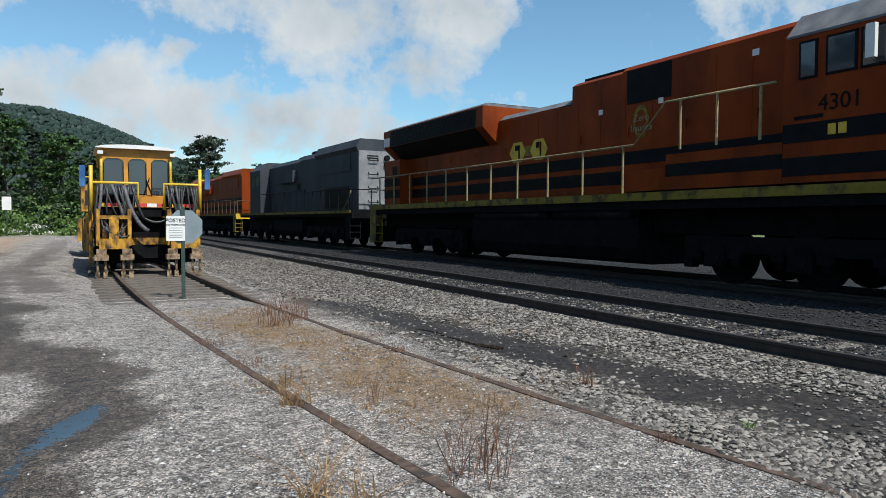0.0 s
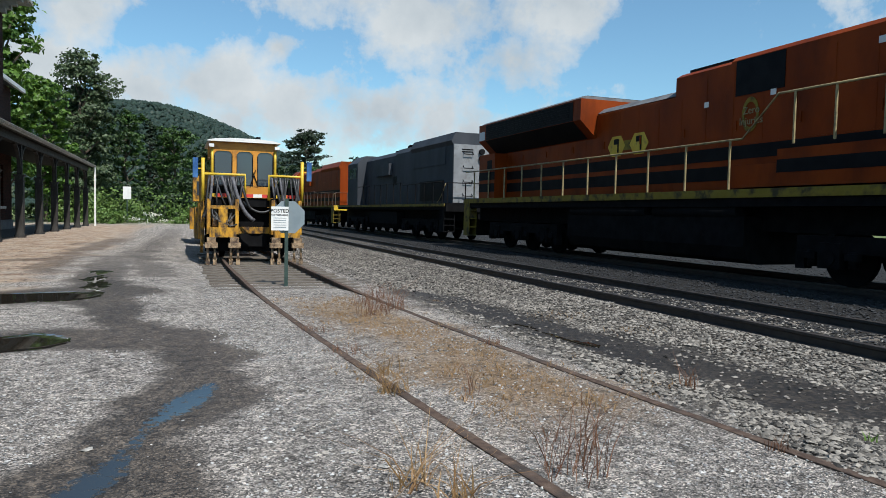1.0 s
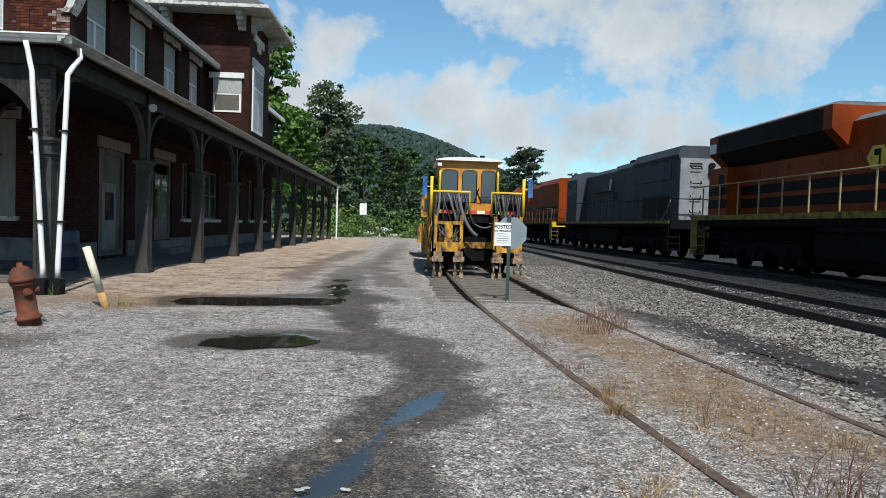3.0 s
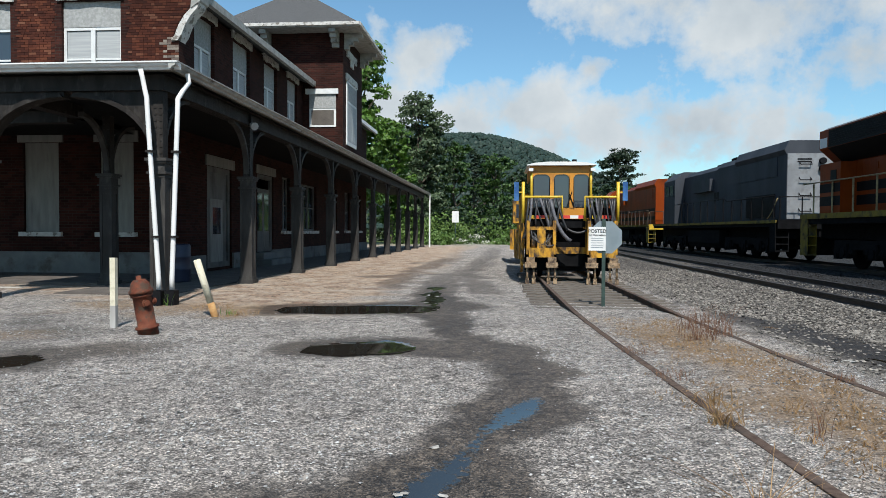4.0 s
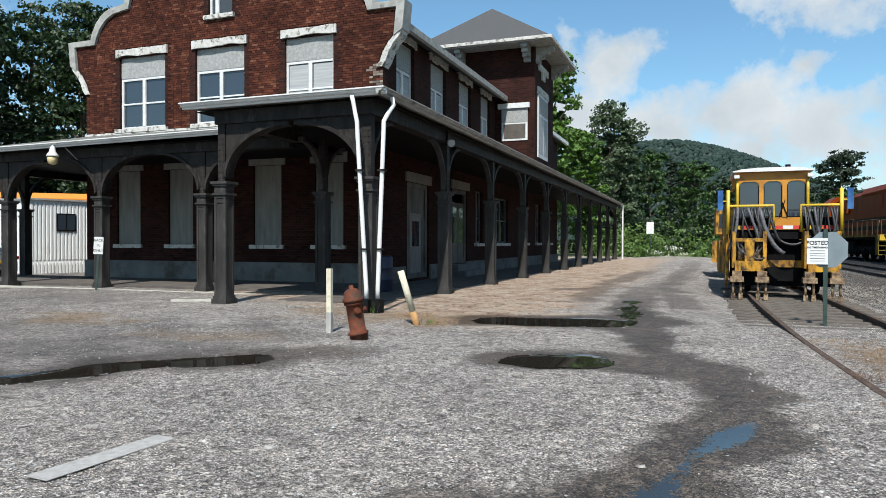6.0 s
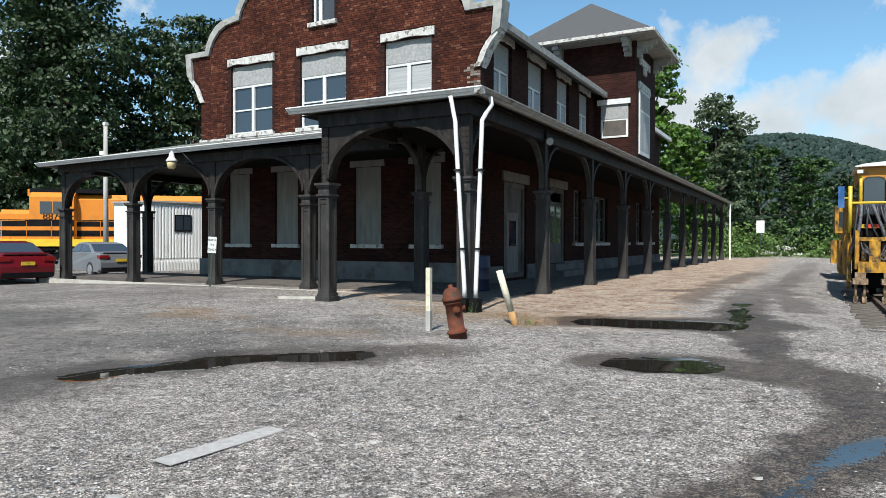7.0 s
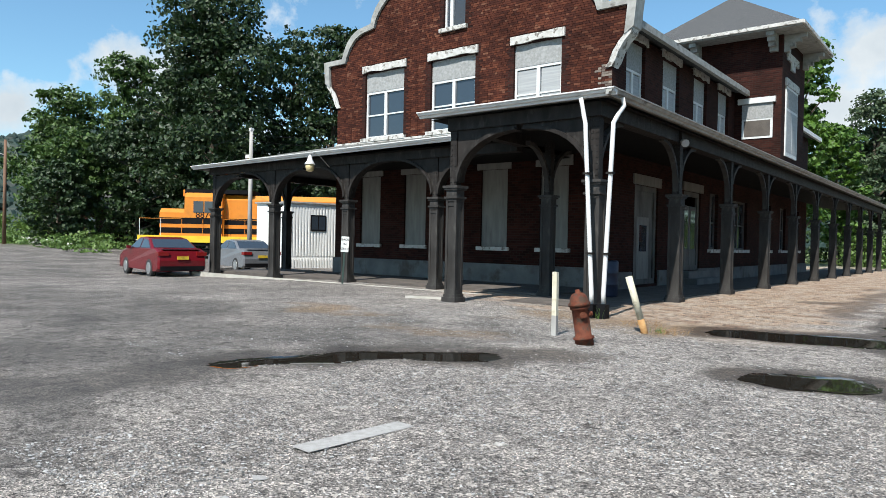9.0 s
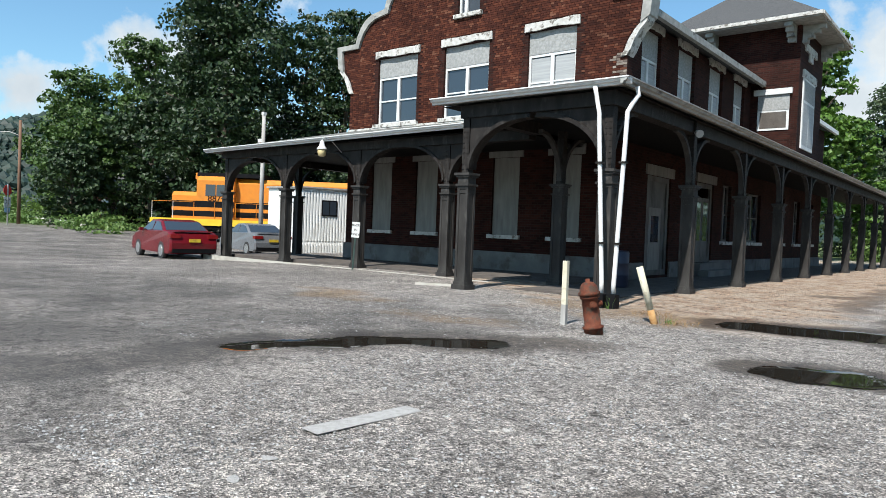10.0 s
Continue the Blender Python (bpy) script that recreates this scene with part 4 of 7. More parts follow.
part("tower_wall", boxes((FW + 0.002, TX1, TY0, TY0 + 0.35, 4.3, 9.6), (TX1 - 0.35, TX1, TY0 + 0.35, TY1 - 0.35, 4.3, 9.6), (FW + 0.002, TX1, TY1 - 0.35, TY1, 4.3, 9.6), (TX0, FW + 0.002, TY0, TY0 + 0.35, 7.45, 9.6), (TX0, TX0 + 0.35, TY0 + 0.35, TY1, 7.45, 9.6)), "brick_x", station, "red brick tower in shade tone")
tr = bmesh.new()
ex0, ex1, ey0, ey1, ez = TX0 - 0.9, -5.75, 28.15, 33.95, 9.72
apex0, apex1 = Vector(((ex0 + ex1) / 2 - 0.2, (ey0 + ey1) / 2, 12.1)), None
base = [(ex0, ey0, ez), (ex1, ey0, ez), (ex1, ey1, ez), (ex0, ey1, ez)]
bv = [tr.verts.new(p) for p in base]
tp = tr.verts.new(apex0)
for i in range(4):
    tr.faces.new((bv[i], bv[(i + 1) % 4], tp))
tr.faces.new(bv[::-1])
part("tower_roof", tr, "shingle", station, "grey shingle hipped tower roof")
part("fascia", boxes((ex0, ex1, ey0 - 0.03, ey0 + 0.05, ez - 0.08, ez + 0.05), (ex1 - 0.05, ex1 + 0.03, ey0 + 0.05, ey1, ez - 0.08, ez + 0.05), (ex0, ex1, ey1, ey1 + 0.05, ez - 0.08, ez + 0.05)), "trim", station, "peeling white tower fascia")
part("soffit", boxes((ex0 + 0.05, ex1 - 0.052, ey0 + 0.052, ey1 - 0.05, ez - 0.13, ez - 0.004)), "copper_cap", station)
for x, y, sx, sy in ((TX1 - 0.3, TY0, 0, -1), (TX1, TY0 + 0.3, 1, 0), (TX1, TY1 - 0.3, 1, 0), (-9.9, TY0, 0, -1)):
    br = bmesh.new()
    for k in range(4):
        o, h = 0.78 * (1 - k / 4), 0.16
        z = ez - 0.14 - h * k
        if sy:
            box(br, x - 0.14, x + 0.14, y - o, y - 0.002, z - h, z)
        else:
            box(br, x + 0.002, x + o, y - 0.14, y + 0.14, z - h, z)
    part("bracket", br, "copper_cap", station, "stone eaves bracket")
tw = part("window", boxes((TX1 - 0.02, TX1 + 0.05, 29.65, 31.6, 4.95, 7.7)), "white_paint", station, "tall tower window with white frame")
for y0, y1 in ((29.75, 30.57), (30.66, 31.5)):
    part("pane", boxes((TX1 + 0.051, TX1 + 0.056, y0, y1, 5.1, 6.75)), "blind", tw)
part("board", boxes((TX1 + 0.051, TX1 + 0.06, 29.72, 31.53, 6.85, 7.6)), "stone_grey", tw)
part("lintel", boxes((TX1 + 0.002, TX1 + 0.08, 29.55, 31.7, 7.703, 8.0)), "trim", tw)
part("plaque", boxes((TX1 + 0.002, TX1 + 0.07, 29.7, 31.6, 8.75, 9.05), (TX1 + 0.002, TX1 + 0.07, 30.4, 30.95, 8.45, 8.75)), "trim", station, "white stone tower plaque")
ts = part("window", boxes((-8.1, -6.95, TY0 - 0.03, TY0 + 0.03, 5.62, 7.0)), "white_paint", station, "small side window with a white frame")
part("pane", boxes((-8.01, -7.04, TY0 - 0.036, TY0 - 0.031, 5.70, 6.33)), "pane_brown", ts, "grimy brown window pane")
part("board", boxes((-8.098, -6.952, TY0 - 0.042, TY0 - 0.031, 6.40, 6.995)), "stone_grey", ts)
part("lintel", boxes((-8.25, -6.85, TY0 - 0.12, TY0 - 0.002, 7.003, 7.22)), "white_paint", ts)

# ---- porch ----
porch = thing("station_porch", pose(0, 0, 0), "dark iron porch with arched brackets round a station", "porch", kind="structure")
PX, PY, PW = -5.75, 11.6, 14.3
GZ_E, GZ_W = 4.0, 3.80


def col_base_bm(h):
    """A straight square iron pedestal on a low plinth, with raised corner strips."""
    bm = boxes((-0.18, 0.18, -0.18, 0.18, -0.05, 0.10), (-0.155, 0.155, -0.155, 0.155, 0.10, 0.16), (-0.122, 0.122, -0.122, 0.122, 0.16, h))
    for sx in (-1, 1):
        for sy in (-1, 1):
            box(bm, min(sx * 0.08, sx * 0.137), max(sx * 0.08, sx * 0.137), min(sy * 0.08, sy * 0.137), max(sy * 0.08, sy * 0.137), 0.16, h)
    box(bm, -0.135, 0.135, -0.135, 0.135, h - 0.10, h - 0.03)
    box(bm, -0.135, 0.135, -0.135, 0.135, 0.16, 0.26)
    return bm


def col_head_bm(h, w=0.120):
    bm = bmesh.new()
    for o, z0, z1 in ((0.02, 0.0, 0.06), (0.05, 0.06, 0.10), (0.015, 0.10, 0.24), (0.05, 0.24, 0.28), (0.075, 0.28, 0.33)):
        box(bm, -w - o, w + o, -w - o, w + o, h + z0, h + z1)
    return bm


def post_bm(z0, z1):
    bm = boxes((-0.085, 0.085, -0.085, 0.085, z0, z1))
    for s in (-1, 1):
        for i in range(int((z1 - z0) / 0.11)):
            z = z0 + 0.08 + i * 0.11
            for u in (-0.05, 0.05):
                box(bm, u - 0.022, u + 0.022, s * 0.085 - 0.012, s * 0.085 + 0.012, z, z + 0.03)
    return bm


def strut_bm(sign, reach, z0, z1):
    """A slim curved strut from a column head along y up to the beam."""
    bm = bmesh.new()
    pts = [(0.10 + (reach - 0.10) * (1 - math.cos(math.pi / 2 * i / 10)), z0 + (z1 - z0) * math.sin(math.pi / 2 * i / 10)) for i in range(11)]
    for (u0, w0), (u1, w1) in zip(pts, pts[1:]):
        prism(bm, [(sign * u0, w0), (sign * u1, w1), (sign * u1, w1 + 0.10), (sign * (u0 - 0.07), w0 + 0.04)], "x", -0.06, 0.06)
    return bm


def bracket_bm(axis, sign, reach, z0, z1, th=0.07):
    """A curved spandrel from a column head out along axis up to the beam."""
    pts = [(0.10, z0), (0.13, z0)]
    rx, rz = reach - 0.13, z1 - z0
    for i in range(1, 11):
        a = math.pi / 2 * i / 10
        pts.append((0.13 + rx * (1 - math.cos(a)), z0 + rz * math.sin(a)))
    pts += [(reach, z1 + 0.10), (0.10, z1 + 0.10)]
    bm = bmesh.new()
    p = [(sign * u, z) for u, z in pts]
    prism(bm, p, "y" if axis == "x" else "x", -th, th)
    # raised rim along the curve
    rim = [(sign * (u + 0.001), z) for u, z in pts[1:12]]
    for (u0, w0), (u1, w1) in zip(rim, rim[1:]):
        prism(bm, [(u0, w0), (u1, w1), (u1 - sign * 0.05, w1 + 0.06), (u0 - sign * 0.05, w0 + 0.06)], "y" if axis == "x" else "x", -0.13, 0.13)
    return bm


H = 2.12
shaft_me = mesh_of("column", col_base_bm(H), "iron_dusty_lit")
head_me = mesh_of("capital", col_head_bm(H), "iron_dusty_lit")
post_me = mesh_of("post", post_bm(H + 0.33, 3.72), "iron")
BR = {(ax, s, r): mesh_of("bracket", bracket_bm(ax, s, r, H + 0.40, 3.5), "iron") for ax, s, r in (("x", 1, 1.55), ("x", -1, 1.55))}
BR.update({("y", s, 1.45): mesh_of("bracket", strut_bm(s, 1.0, H + 0.40, 3.55), "iron_dusty_lit") for s in (1, -1)})


def column(x, y, z, arms, turn=0):
    c = new("column", shaft_me)
    c.parent = porch
    c.matrix_basis = pose(x, y, z, 0, 0, turn)
    for nm, me in (("capital", head_me), ("post", post_me)):
        o = new(nm, me)
        o.parent = c
    for key in arms:
        o = new("bracket", BR[key])
        o.parent = c
    return c


east_ys = [11.62] + [15.7 + 3.87 * i for i in range(9)] + [50.6]
for i, y in enumerate(east_ys):
    column(PX, y, 0, ([("y", 1, 1.45)] if y < 50 else []) + ([("y", -1, 1.45)] if i else [("x", -1, 1.55)]))
column(-8.98, PY, 0.0, [("x", 1, 1.55), ("y", 1, 1.45)])
WEST_XS = (-22.0, -18.6, -15.1, -11.7)
for i, x in enumerate(WEST_XS):
    column(x, PW, float(ground_z(x, PW)), [("x", 1, 1.55)] + ([("x", -1, 1.55)] if i else [("y", 1, 1.45)]))
column(-22.0, 17.5, -0.1, [("y", 1, 1.45), ("y", -1, 1.45)])
column(-22.0, 22.5, -0.2, [("y", 1, 1.45), ("y", -1, 1.45)])
column(-8.55, 14.75, 0.0, [("y", 1, 1.45), ("y", -1, 1.45)])
part("beam", boxes((PX - 0.14, PX + 0.14, 11.48, 50.8, 3.60, 3.86), (-9.12, PX - 0.14, 11.48, 11.76, 3.60, 3.86), (-9.12, -8.84, 11.76, PW, 3.60, 3.86)), "iron", porch)
part("beam", boxes((-22.2, -9.12, PW - 0.14, PW + 0.14, 3.50, 3.74), (-22.14, -21.86, PW + 0.14, 30.0, 3.50, 3.74)), "iron", porch)
proof = bmesh.new()
slab(proof, [(-5.35, 11.25, GZ_E), (-5.35, 51.2, GZ_E), (FW - 0.002, 51.2, 4.85), (FW - 0.002, GW - 0.002, 4.85)], 0.12)
slab(proof, [(-5.35, 11.25, GZ_E), (FW - 0.002, GW - 0.002, 4.85), (-9.66, GW - 0.002, 4.85), (-9.66, 11.25, GZ_E)], 0.12)
part("roof", proof, "slate", porch, "grey mossy porch roof")
wroof = bmesh.new()
slab(wroof, [(-9.66, 13.8, 3.96), (-9.66, GW - 0.002, 4.78), (WW - 0.1, GW - 0.002, 4.78), (-22.6, 13.8, GZ_W)], 0.12)
slab(wroof, [(-22.6, 13.8, GZ_W), (WW - 0.1, GW - 0.002, 4.78), (WW - 0.1, 32.0, 4.78), (-22.6, 32.0, GZ_W)], 0.12)
part("roof", wroof, "slate", porch, "mossy slate porch roof")
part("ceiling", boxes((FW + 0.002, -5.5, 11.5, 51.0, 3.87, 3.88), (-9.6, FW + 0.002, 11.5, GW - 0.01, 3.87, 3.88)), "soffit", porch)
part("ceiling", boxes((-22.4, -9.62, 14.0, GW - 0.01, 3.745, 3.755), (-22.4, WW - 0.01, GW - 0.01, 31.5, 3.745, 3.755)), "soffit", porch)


def gutter_bm(p, q, out):
    """A moulded gutter from p to q; out is the horizontal outward direction."""
    bm = bmesh.new()
    prof = [(0.0, -0.125), (0.05, -0.125), (0.06, -0.09), (0.11, -0.075), (0.13, -0.035), (0.16, -0.028), (0.16, -0.005), (0.0, -0.005)]
    o = Vector(out)
    rings = [[bm.verts.new(Vector(c) + o * u + Vector((0, 0, w))) for u, w in prof] for c in (p, q)]
    for k in range(len(prof)):
        bm.faces.new((rings[0][k], rings[0][(k + 1) % len(prof)], rings[1][(k + 1) % len(prof)], rings[1][k]))
    bm.faces.new(rings[0])
    bm.faces.new(rings[1][::-1])
    return bm


part("gutter", gutter_bm((-5.35, 11.1, GZ_E), (-5.35, 51.2, GZ_E), (1, 0, 0)), "copper_cap", porch, "grey weathered gutter")
part("gutter", gutter_bm((-5.2, 11.25, GZ_E), (-9.68, 11.25, GZ_E), (0, -1, 0)), "gutter", porch, "white painted gutter")
part("gutter", gutter_bm((-9.68, 13.8, 3.96), (-22.65, 13.8, GZ_W), (0, -1, 0)), "gutter", porch, "white painted gutter")
part("flashing", boxes((WW, FW, GW - 0.08, GW - 0.012, 4.77, 4.84)), "trim", porch, "pale flashing where the roof meets the wall")
for x0, y0, xf, yf, k in ((-5.85, 11.2, -5.48, 11.0, 0.30), (-5.24, 11.6, -5.28, 11.05, 0.62)):
    kx, ky = x0 + (xf - x0) * k, y0 + (yf - y0) * k
    bm = bmesh.new()
    tube(bm, [(x0, y0 - 0.05, 3.88), (x0 + 0.01, y0, 3.74), ((x0 + kx) / 2, (y0 + ky) / 2, 3.58), (kx, ky, 3.40), (kx + (xf - kx) * 0.05, ky + (yf - ky) * 0.05, 3.2), (xf, yf, 0.42), (xf, yf, 0.25)], 0.040, 10)
    d = part("downspout", bm, "white", porch, "white painted downspout")
    part("shoe", boxes((xf - 0.08, xf + 0.08, yf - 0.10, yf + 0.08, -0.03, 0.24)), "black", d, "black drain shoe")
    for z in (1.1, 2.5):
        f = (z - 0.42) / 2.98
        sx, sy = xf + (kx - xf) * f, yf + (ky - yf) * f
        part("strap", boxes((sx - 0.06, sx + 0.06, sy - 0.06, sy + 0.06, z, z + 0.035)), "iron", d)
part("platform", boxes((-22.6, FW - 0.0, PW + 0.3, GW - 0.065, -0.5, 0.055), (FW, -6.1, 12.6, 50.8, -0.3, 0.02)), "paving", porch, "worn paving under the porch, darkened for its shade")
part("kerb", boxes((-22.6, -9.9, 13.75, 13.84, -0.45, 0.012)), "concrete", porch, "pale concrete kerb")
part("downspout", boxes((-5.3, -5.2, 51.1, 51.2, 0.0, 3.9)), "white", porch)


# ---- locomotives ----
def bogie(parent, yc, half=2.0, axles=(-1.75, 0.0, 1.75), r=0.53):
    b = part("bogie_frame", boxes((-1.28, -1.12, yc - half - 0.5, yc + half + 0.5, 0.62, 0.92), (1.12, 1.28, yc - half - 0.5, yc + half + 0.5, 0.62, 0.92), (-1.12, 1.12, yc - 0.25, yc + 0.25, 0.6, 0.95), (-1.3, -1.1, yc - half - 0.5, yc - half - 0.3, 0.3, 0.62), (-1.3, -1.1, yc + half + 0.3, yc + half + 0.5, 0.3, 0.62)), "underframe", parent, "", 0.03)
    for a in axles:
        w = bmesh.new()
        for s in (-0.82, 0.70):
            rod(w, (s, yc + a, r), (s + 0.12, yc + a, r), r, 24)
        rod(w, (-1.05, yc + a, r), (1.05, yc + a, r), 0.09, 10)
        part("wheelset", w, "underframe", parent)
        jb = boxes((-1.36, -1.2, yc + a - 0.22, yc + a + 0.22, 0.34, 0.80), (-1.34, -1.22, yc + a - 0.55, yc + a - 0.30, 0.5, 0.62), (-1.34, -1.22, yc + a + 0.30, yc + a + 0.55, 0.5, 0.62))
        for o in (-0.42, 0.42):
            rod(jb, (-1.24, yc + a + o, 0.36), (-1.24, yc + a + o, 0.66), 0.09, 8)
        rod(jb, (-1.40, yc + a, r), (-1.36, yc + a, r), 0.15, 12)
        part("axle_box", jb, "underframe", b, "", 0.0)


def handrail(parent, pts, posts, material, r=0.022):
    """A top rail through points with posts down to the given heights."""
    bm = bmesh.new()
    tube(bm, pts, r, 6)
    h = part("handrail", bm, material, parent)
    for p, z in posts:
        b = bmesh.new()
        rod(b, (p[0], p[1], z), p, r * 1.15, 6)
        part("stanchion", b, material, h)


def steps(parent, x0, x1, y, z0, z1, material, n=4):
    s = part("steps", boxes((x0, x0 + 0.03, y - 0.28, y + 0.28, z0, z1)), material, parent)
    part("stringer", boxes((x1 - 0.03, x1, y - 0.28, y + 0.28, z0, z1)), material, s)
    for i in range(n):
        z = z0 + (z1 - z0) * i / n
        part("tread", boxes((x0 + 0.03, x1 - 0.03, y - 0.28, y + 0.28, z, z + 0.04)), material, s)


def stripe(parent, x, y0, y1, z0, z1, material, name="stripe"):
    return part(name, boxes((x - 0.006, x, y0, y1, z0, z1)), material, parent)


def modern_loco():
    o = thing("locomotive", pose(TRAIN_X, 2.5, 0.08), "orange and black diesel locomotive with yellow sill and wide cab", "locomotive", "coupled locomotives")
    L = 23.4
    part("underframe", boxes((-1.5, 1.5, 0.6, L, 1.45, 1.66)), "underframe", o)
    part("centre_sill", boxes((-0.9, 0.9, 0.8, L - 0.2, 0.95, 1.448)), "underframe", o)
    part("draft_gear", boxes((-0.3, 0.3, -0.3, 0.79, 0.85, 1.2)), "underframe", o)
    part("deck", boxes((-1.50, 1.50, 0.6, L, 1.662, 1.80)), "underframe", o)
    for x0 in (-1.56, 1.502):
        part("sill", boxes((x0, x0 + 0.058, 0.6, L, 1.63, 1.80)), "yellow_old", o, "grimy yellow walkway sill")
    # cab
    cab = bmesh.new()
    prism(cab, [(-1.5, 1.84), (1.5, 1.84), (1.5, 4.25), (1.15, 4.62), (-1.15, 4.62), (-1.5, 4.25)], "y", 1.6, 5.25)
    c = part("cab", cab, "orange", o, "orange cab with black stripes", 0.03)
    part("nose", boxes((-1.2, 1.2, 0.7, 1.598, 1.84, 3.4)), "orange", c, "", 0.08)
    stripe(c, -1.502, 1.6, 5.25, 2.50, 2.81, "black")
    stripe(c, -1.502, 1.6, 5.25, 1.95, 2.26, "black")
    roofb = bmesh.new()
    prism(roofb, [(-1.52, 4.26), (-1.16, 4.66), (1.16, 4.66), (1.52, 4.26), (1.52, 4.22), (-1.52, 4.22)], "y", 1.5, 5.2)
    part("roof", roofb, "roof_grey", c)
    for y0, y1 in ((4.66, 4.98), (4.02, 4.52), (3.50, 3.97), (2.6, 3.4)):
        w = part("window", boxes((-1.515, -1.499, y0, y1, 3.52, 4.14)), "black", c)
        part("pane", boxes((-1.522, -1.516, y0 + 0.04, y1 - 0.04, 3.56, 4.10)), "glass", w)
    part("mirror", boxes((-1.70, -1.62, 3.66, 3.80, 3.62, 4.12), (-1.62, -1.50, 3.72, 3.76, 3.66, 3.70)), "white", c)
    part("air_conditioner", boxes((-0.9, 0.6, 2.2, 3.6, 4.662, 4.84)), "black", c, "", 0.04)
    rb = bmesh.new()
    tube(rb, [(-0.95, 2.3, 4.66), (-0.95, 2.3, 4.93), (-0.95, 3.3, 4.93), (-0.95, 3.3, 4.66)], 0.025, 6)
    part("roof_rail", rb, "white", c)
    words("number", "4301", 0.36, Matrix.Translation((-1.512, 4.28, 3.08)) @ Euler((radians(90), 0, radians(-90))).to_matrix().to_4x4(), "black", c)
    part("emblem", boxes((-1.512, -1.506, 4.16, 4.29, 2.58, 2.75), (-1.512, -1.506, 4.33, 4.46, 2.58, 2.75)), "yellow", c, "small yellow lettering block")
    part("lettering", boxes((-1.510, -1.504, 4.55, 5.05, 2.87, 2.93)), "black", c)
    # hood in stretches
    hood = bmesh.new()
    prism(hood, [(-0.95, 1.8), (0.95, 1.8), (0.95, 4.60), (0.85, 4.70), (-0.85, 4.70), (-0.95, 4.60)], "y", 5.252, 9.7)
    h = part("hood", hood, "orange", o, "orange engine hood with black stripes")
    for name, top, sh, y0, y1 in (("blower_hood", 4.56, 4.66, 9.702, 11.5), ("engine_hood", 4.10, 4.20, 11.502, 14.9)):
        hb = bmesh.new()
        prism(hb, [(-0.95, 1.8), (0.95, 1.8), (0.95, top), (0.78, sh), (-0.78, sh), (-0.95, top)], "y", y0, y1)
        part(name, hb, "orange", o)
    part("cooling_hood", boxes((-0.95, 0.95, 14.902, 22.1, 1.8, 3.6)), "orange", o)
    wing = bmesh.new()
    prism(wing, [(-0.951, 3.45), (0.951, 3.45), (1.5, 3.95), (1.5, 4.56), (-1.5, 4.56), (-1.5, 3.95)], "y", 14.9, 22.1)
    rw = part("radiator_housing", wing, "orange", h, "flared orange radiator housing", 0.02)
    grille = bmesh.new()
    for i in range(7):
        a = 0.08 + i * 0.07
        box(grille, -1.53, -1.50, 15.5, 21.4, 3.98 + a, 4.01 + a)
    part("grille", grille, "black", rw, "black radiator intake")
    dk = bmesh.new()
    for z0, z1, x0, x1 in ((3.47, 3.945, -0.985, -1.495),):
        prism(dk, [(x0, z0), (x1, z1), (x1 - 0.012, z1), (x0 - 0.012, z0)], "y", 15.3, 21.5)
    box(dk, -1.512, -1.502, 15.3, 21.45, 3.96, 4.50)
    part("screen", dk, "black", rw)
    tb = bmesh.new()
    prism(tb, [(-1.46, 4.564), (1.46, 4.564), (1.3, 4.66), (-1.3, 4.66)], "y", 15.0, 22.0)
    part("radiator_roof", tb, "roof_grey", rw, "dusty grey radiator roof")
    part("fan_guard", boxes((-1.1, 1.1, 15.2, 21.5, 4.662, 4.71)), "black", rw)
    rb2 = bmesh.new()
    prism(rb2, [(-0.93, 4.14), (-0.72, 4.30), (0.72, 4.30), (0.93, 4.14), (0.75, 4.204), (-0.75, 4.204)], "y", 11.51, 14.9)
    part("roof", rb2, "roof_grey", h, "dusty grey rounded hood roof")
    part("duct", boxes((-0.72, 0.72, 9.75, 11.3, 4.662, 4.74)), "black", h)
    part("intake", boxes((-0.965, -0.951, 8.25, 9.55, 3.83, 4.58)), "black", h, "black air intake screen")
    for y0, y1 in ((5.3, 9.7), (9.71, 14.9), (14.91, 22.0)):
        stripe(h, -0.952, y0, y1, 2.48, 2.77, "black")
        stripe(h, -0.952, y0, y1, 2.04, 2.35, "black")
    rc = part("rear_cabinet", boxes((-1.46, 1.46, 20.7, 22.1, 1.81, 3.44)), "orange", o, "full-width orange rear cabinet", 0.02)
    for z0, z1 in ((2.04, 2.35), (2.48, 2.77)):
        stripe(rc, -1.462, 20.7, 22.1, z0, z1, "black")
    part("window", boxes((-1.472, -1.461, 20.95, 21.35, 2.85, 3.2)), "black", rc)
    # hood doors, each with a handle
    ys = [5.45 + 0.83 * i for i in range(20)]
    for i, y in enumerate(ys):
        top = 4.45 if y < 10.9 else (4.02 if y < 14.0 else 3.40)
        if 7.4 < y < 9.3:
            top = 3.80
        d = part("door", boxes((-0.9565, -0.9525, y, y + 0.80, 2.80, top)), "orange", h)
        if i % 2 == 0:
            part("latch", boxes((-0.985, -0.957, y + 0.70, y + 0.74, 3.1, 3.3)), "orange", d)
    # emblem of two hexagons
    for y, s in ((13.88, 1), (12.88, 1)):
        hx = bmesh.new()
        prism(hx, [(y + 0.40 * math.cos(radians(60 * k)), 3.13 + 0.32 * math.sin(radians(60 * k))) for k in range(6)], "x", -0.966, -0.958)
        e = part("emblem", hx, "yellow", h, "yellow hexagon emblem with black mark")
        part("mark", boxes((-0.971, -0.9665, y - 0.12, y - 0.05, 2.95, 3.33), (-0.971, -0.9665, y - 0.05, y + 0.12, 3.18, 3.33)), "black", e)
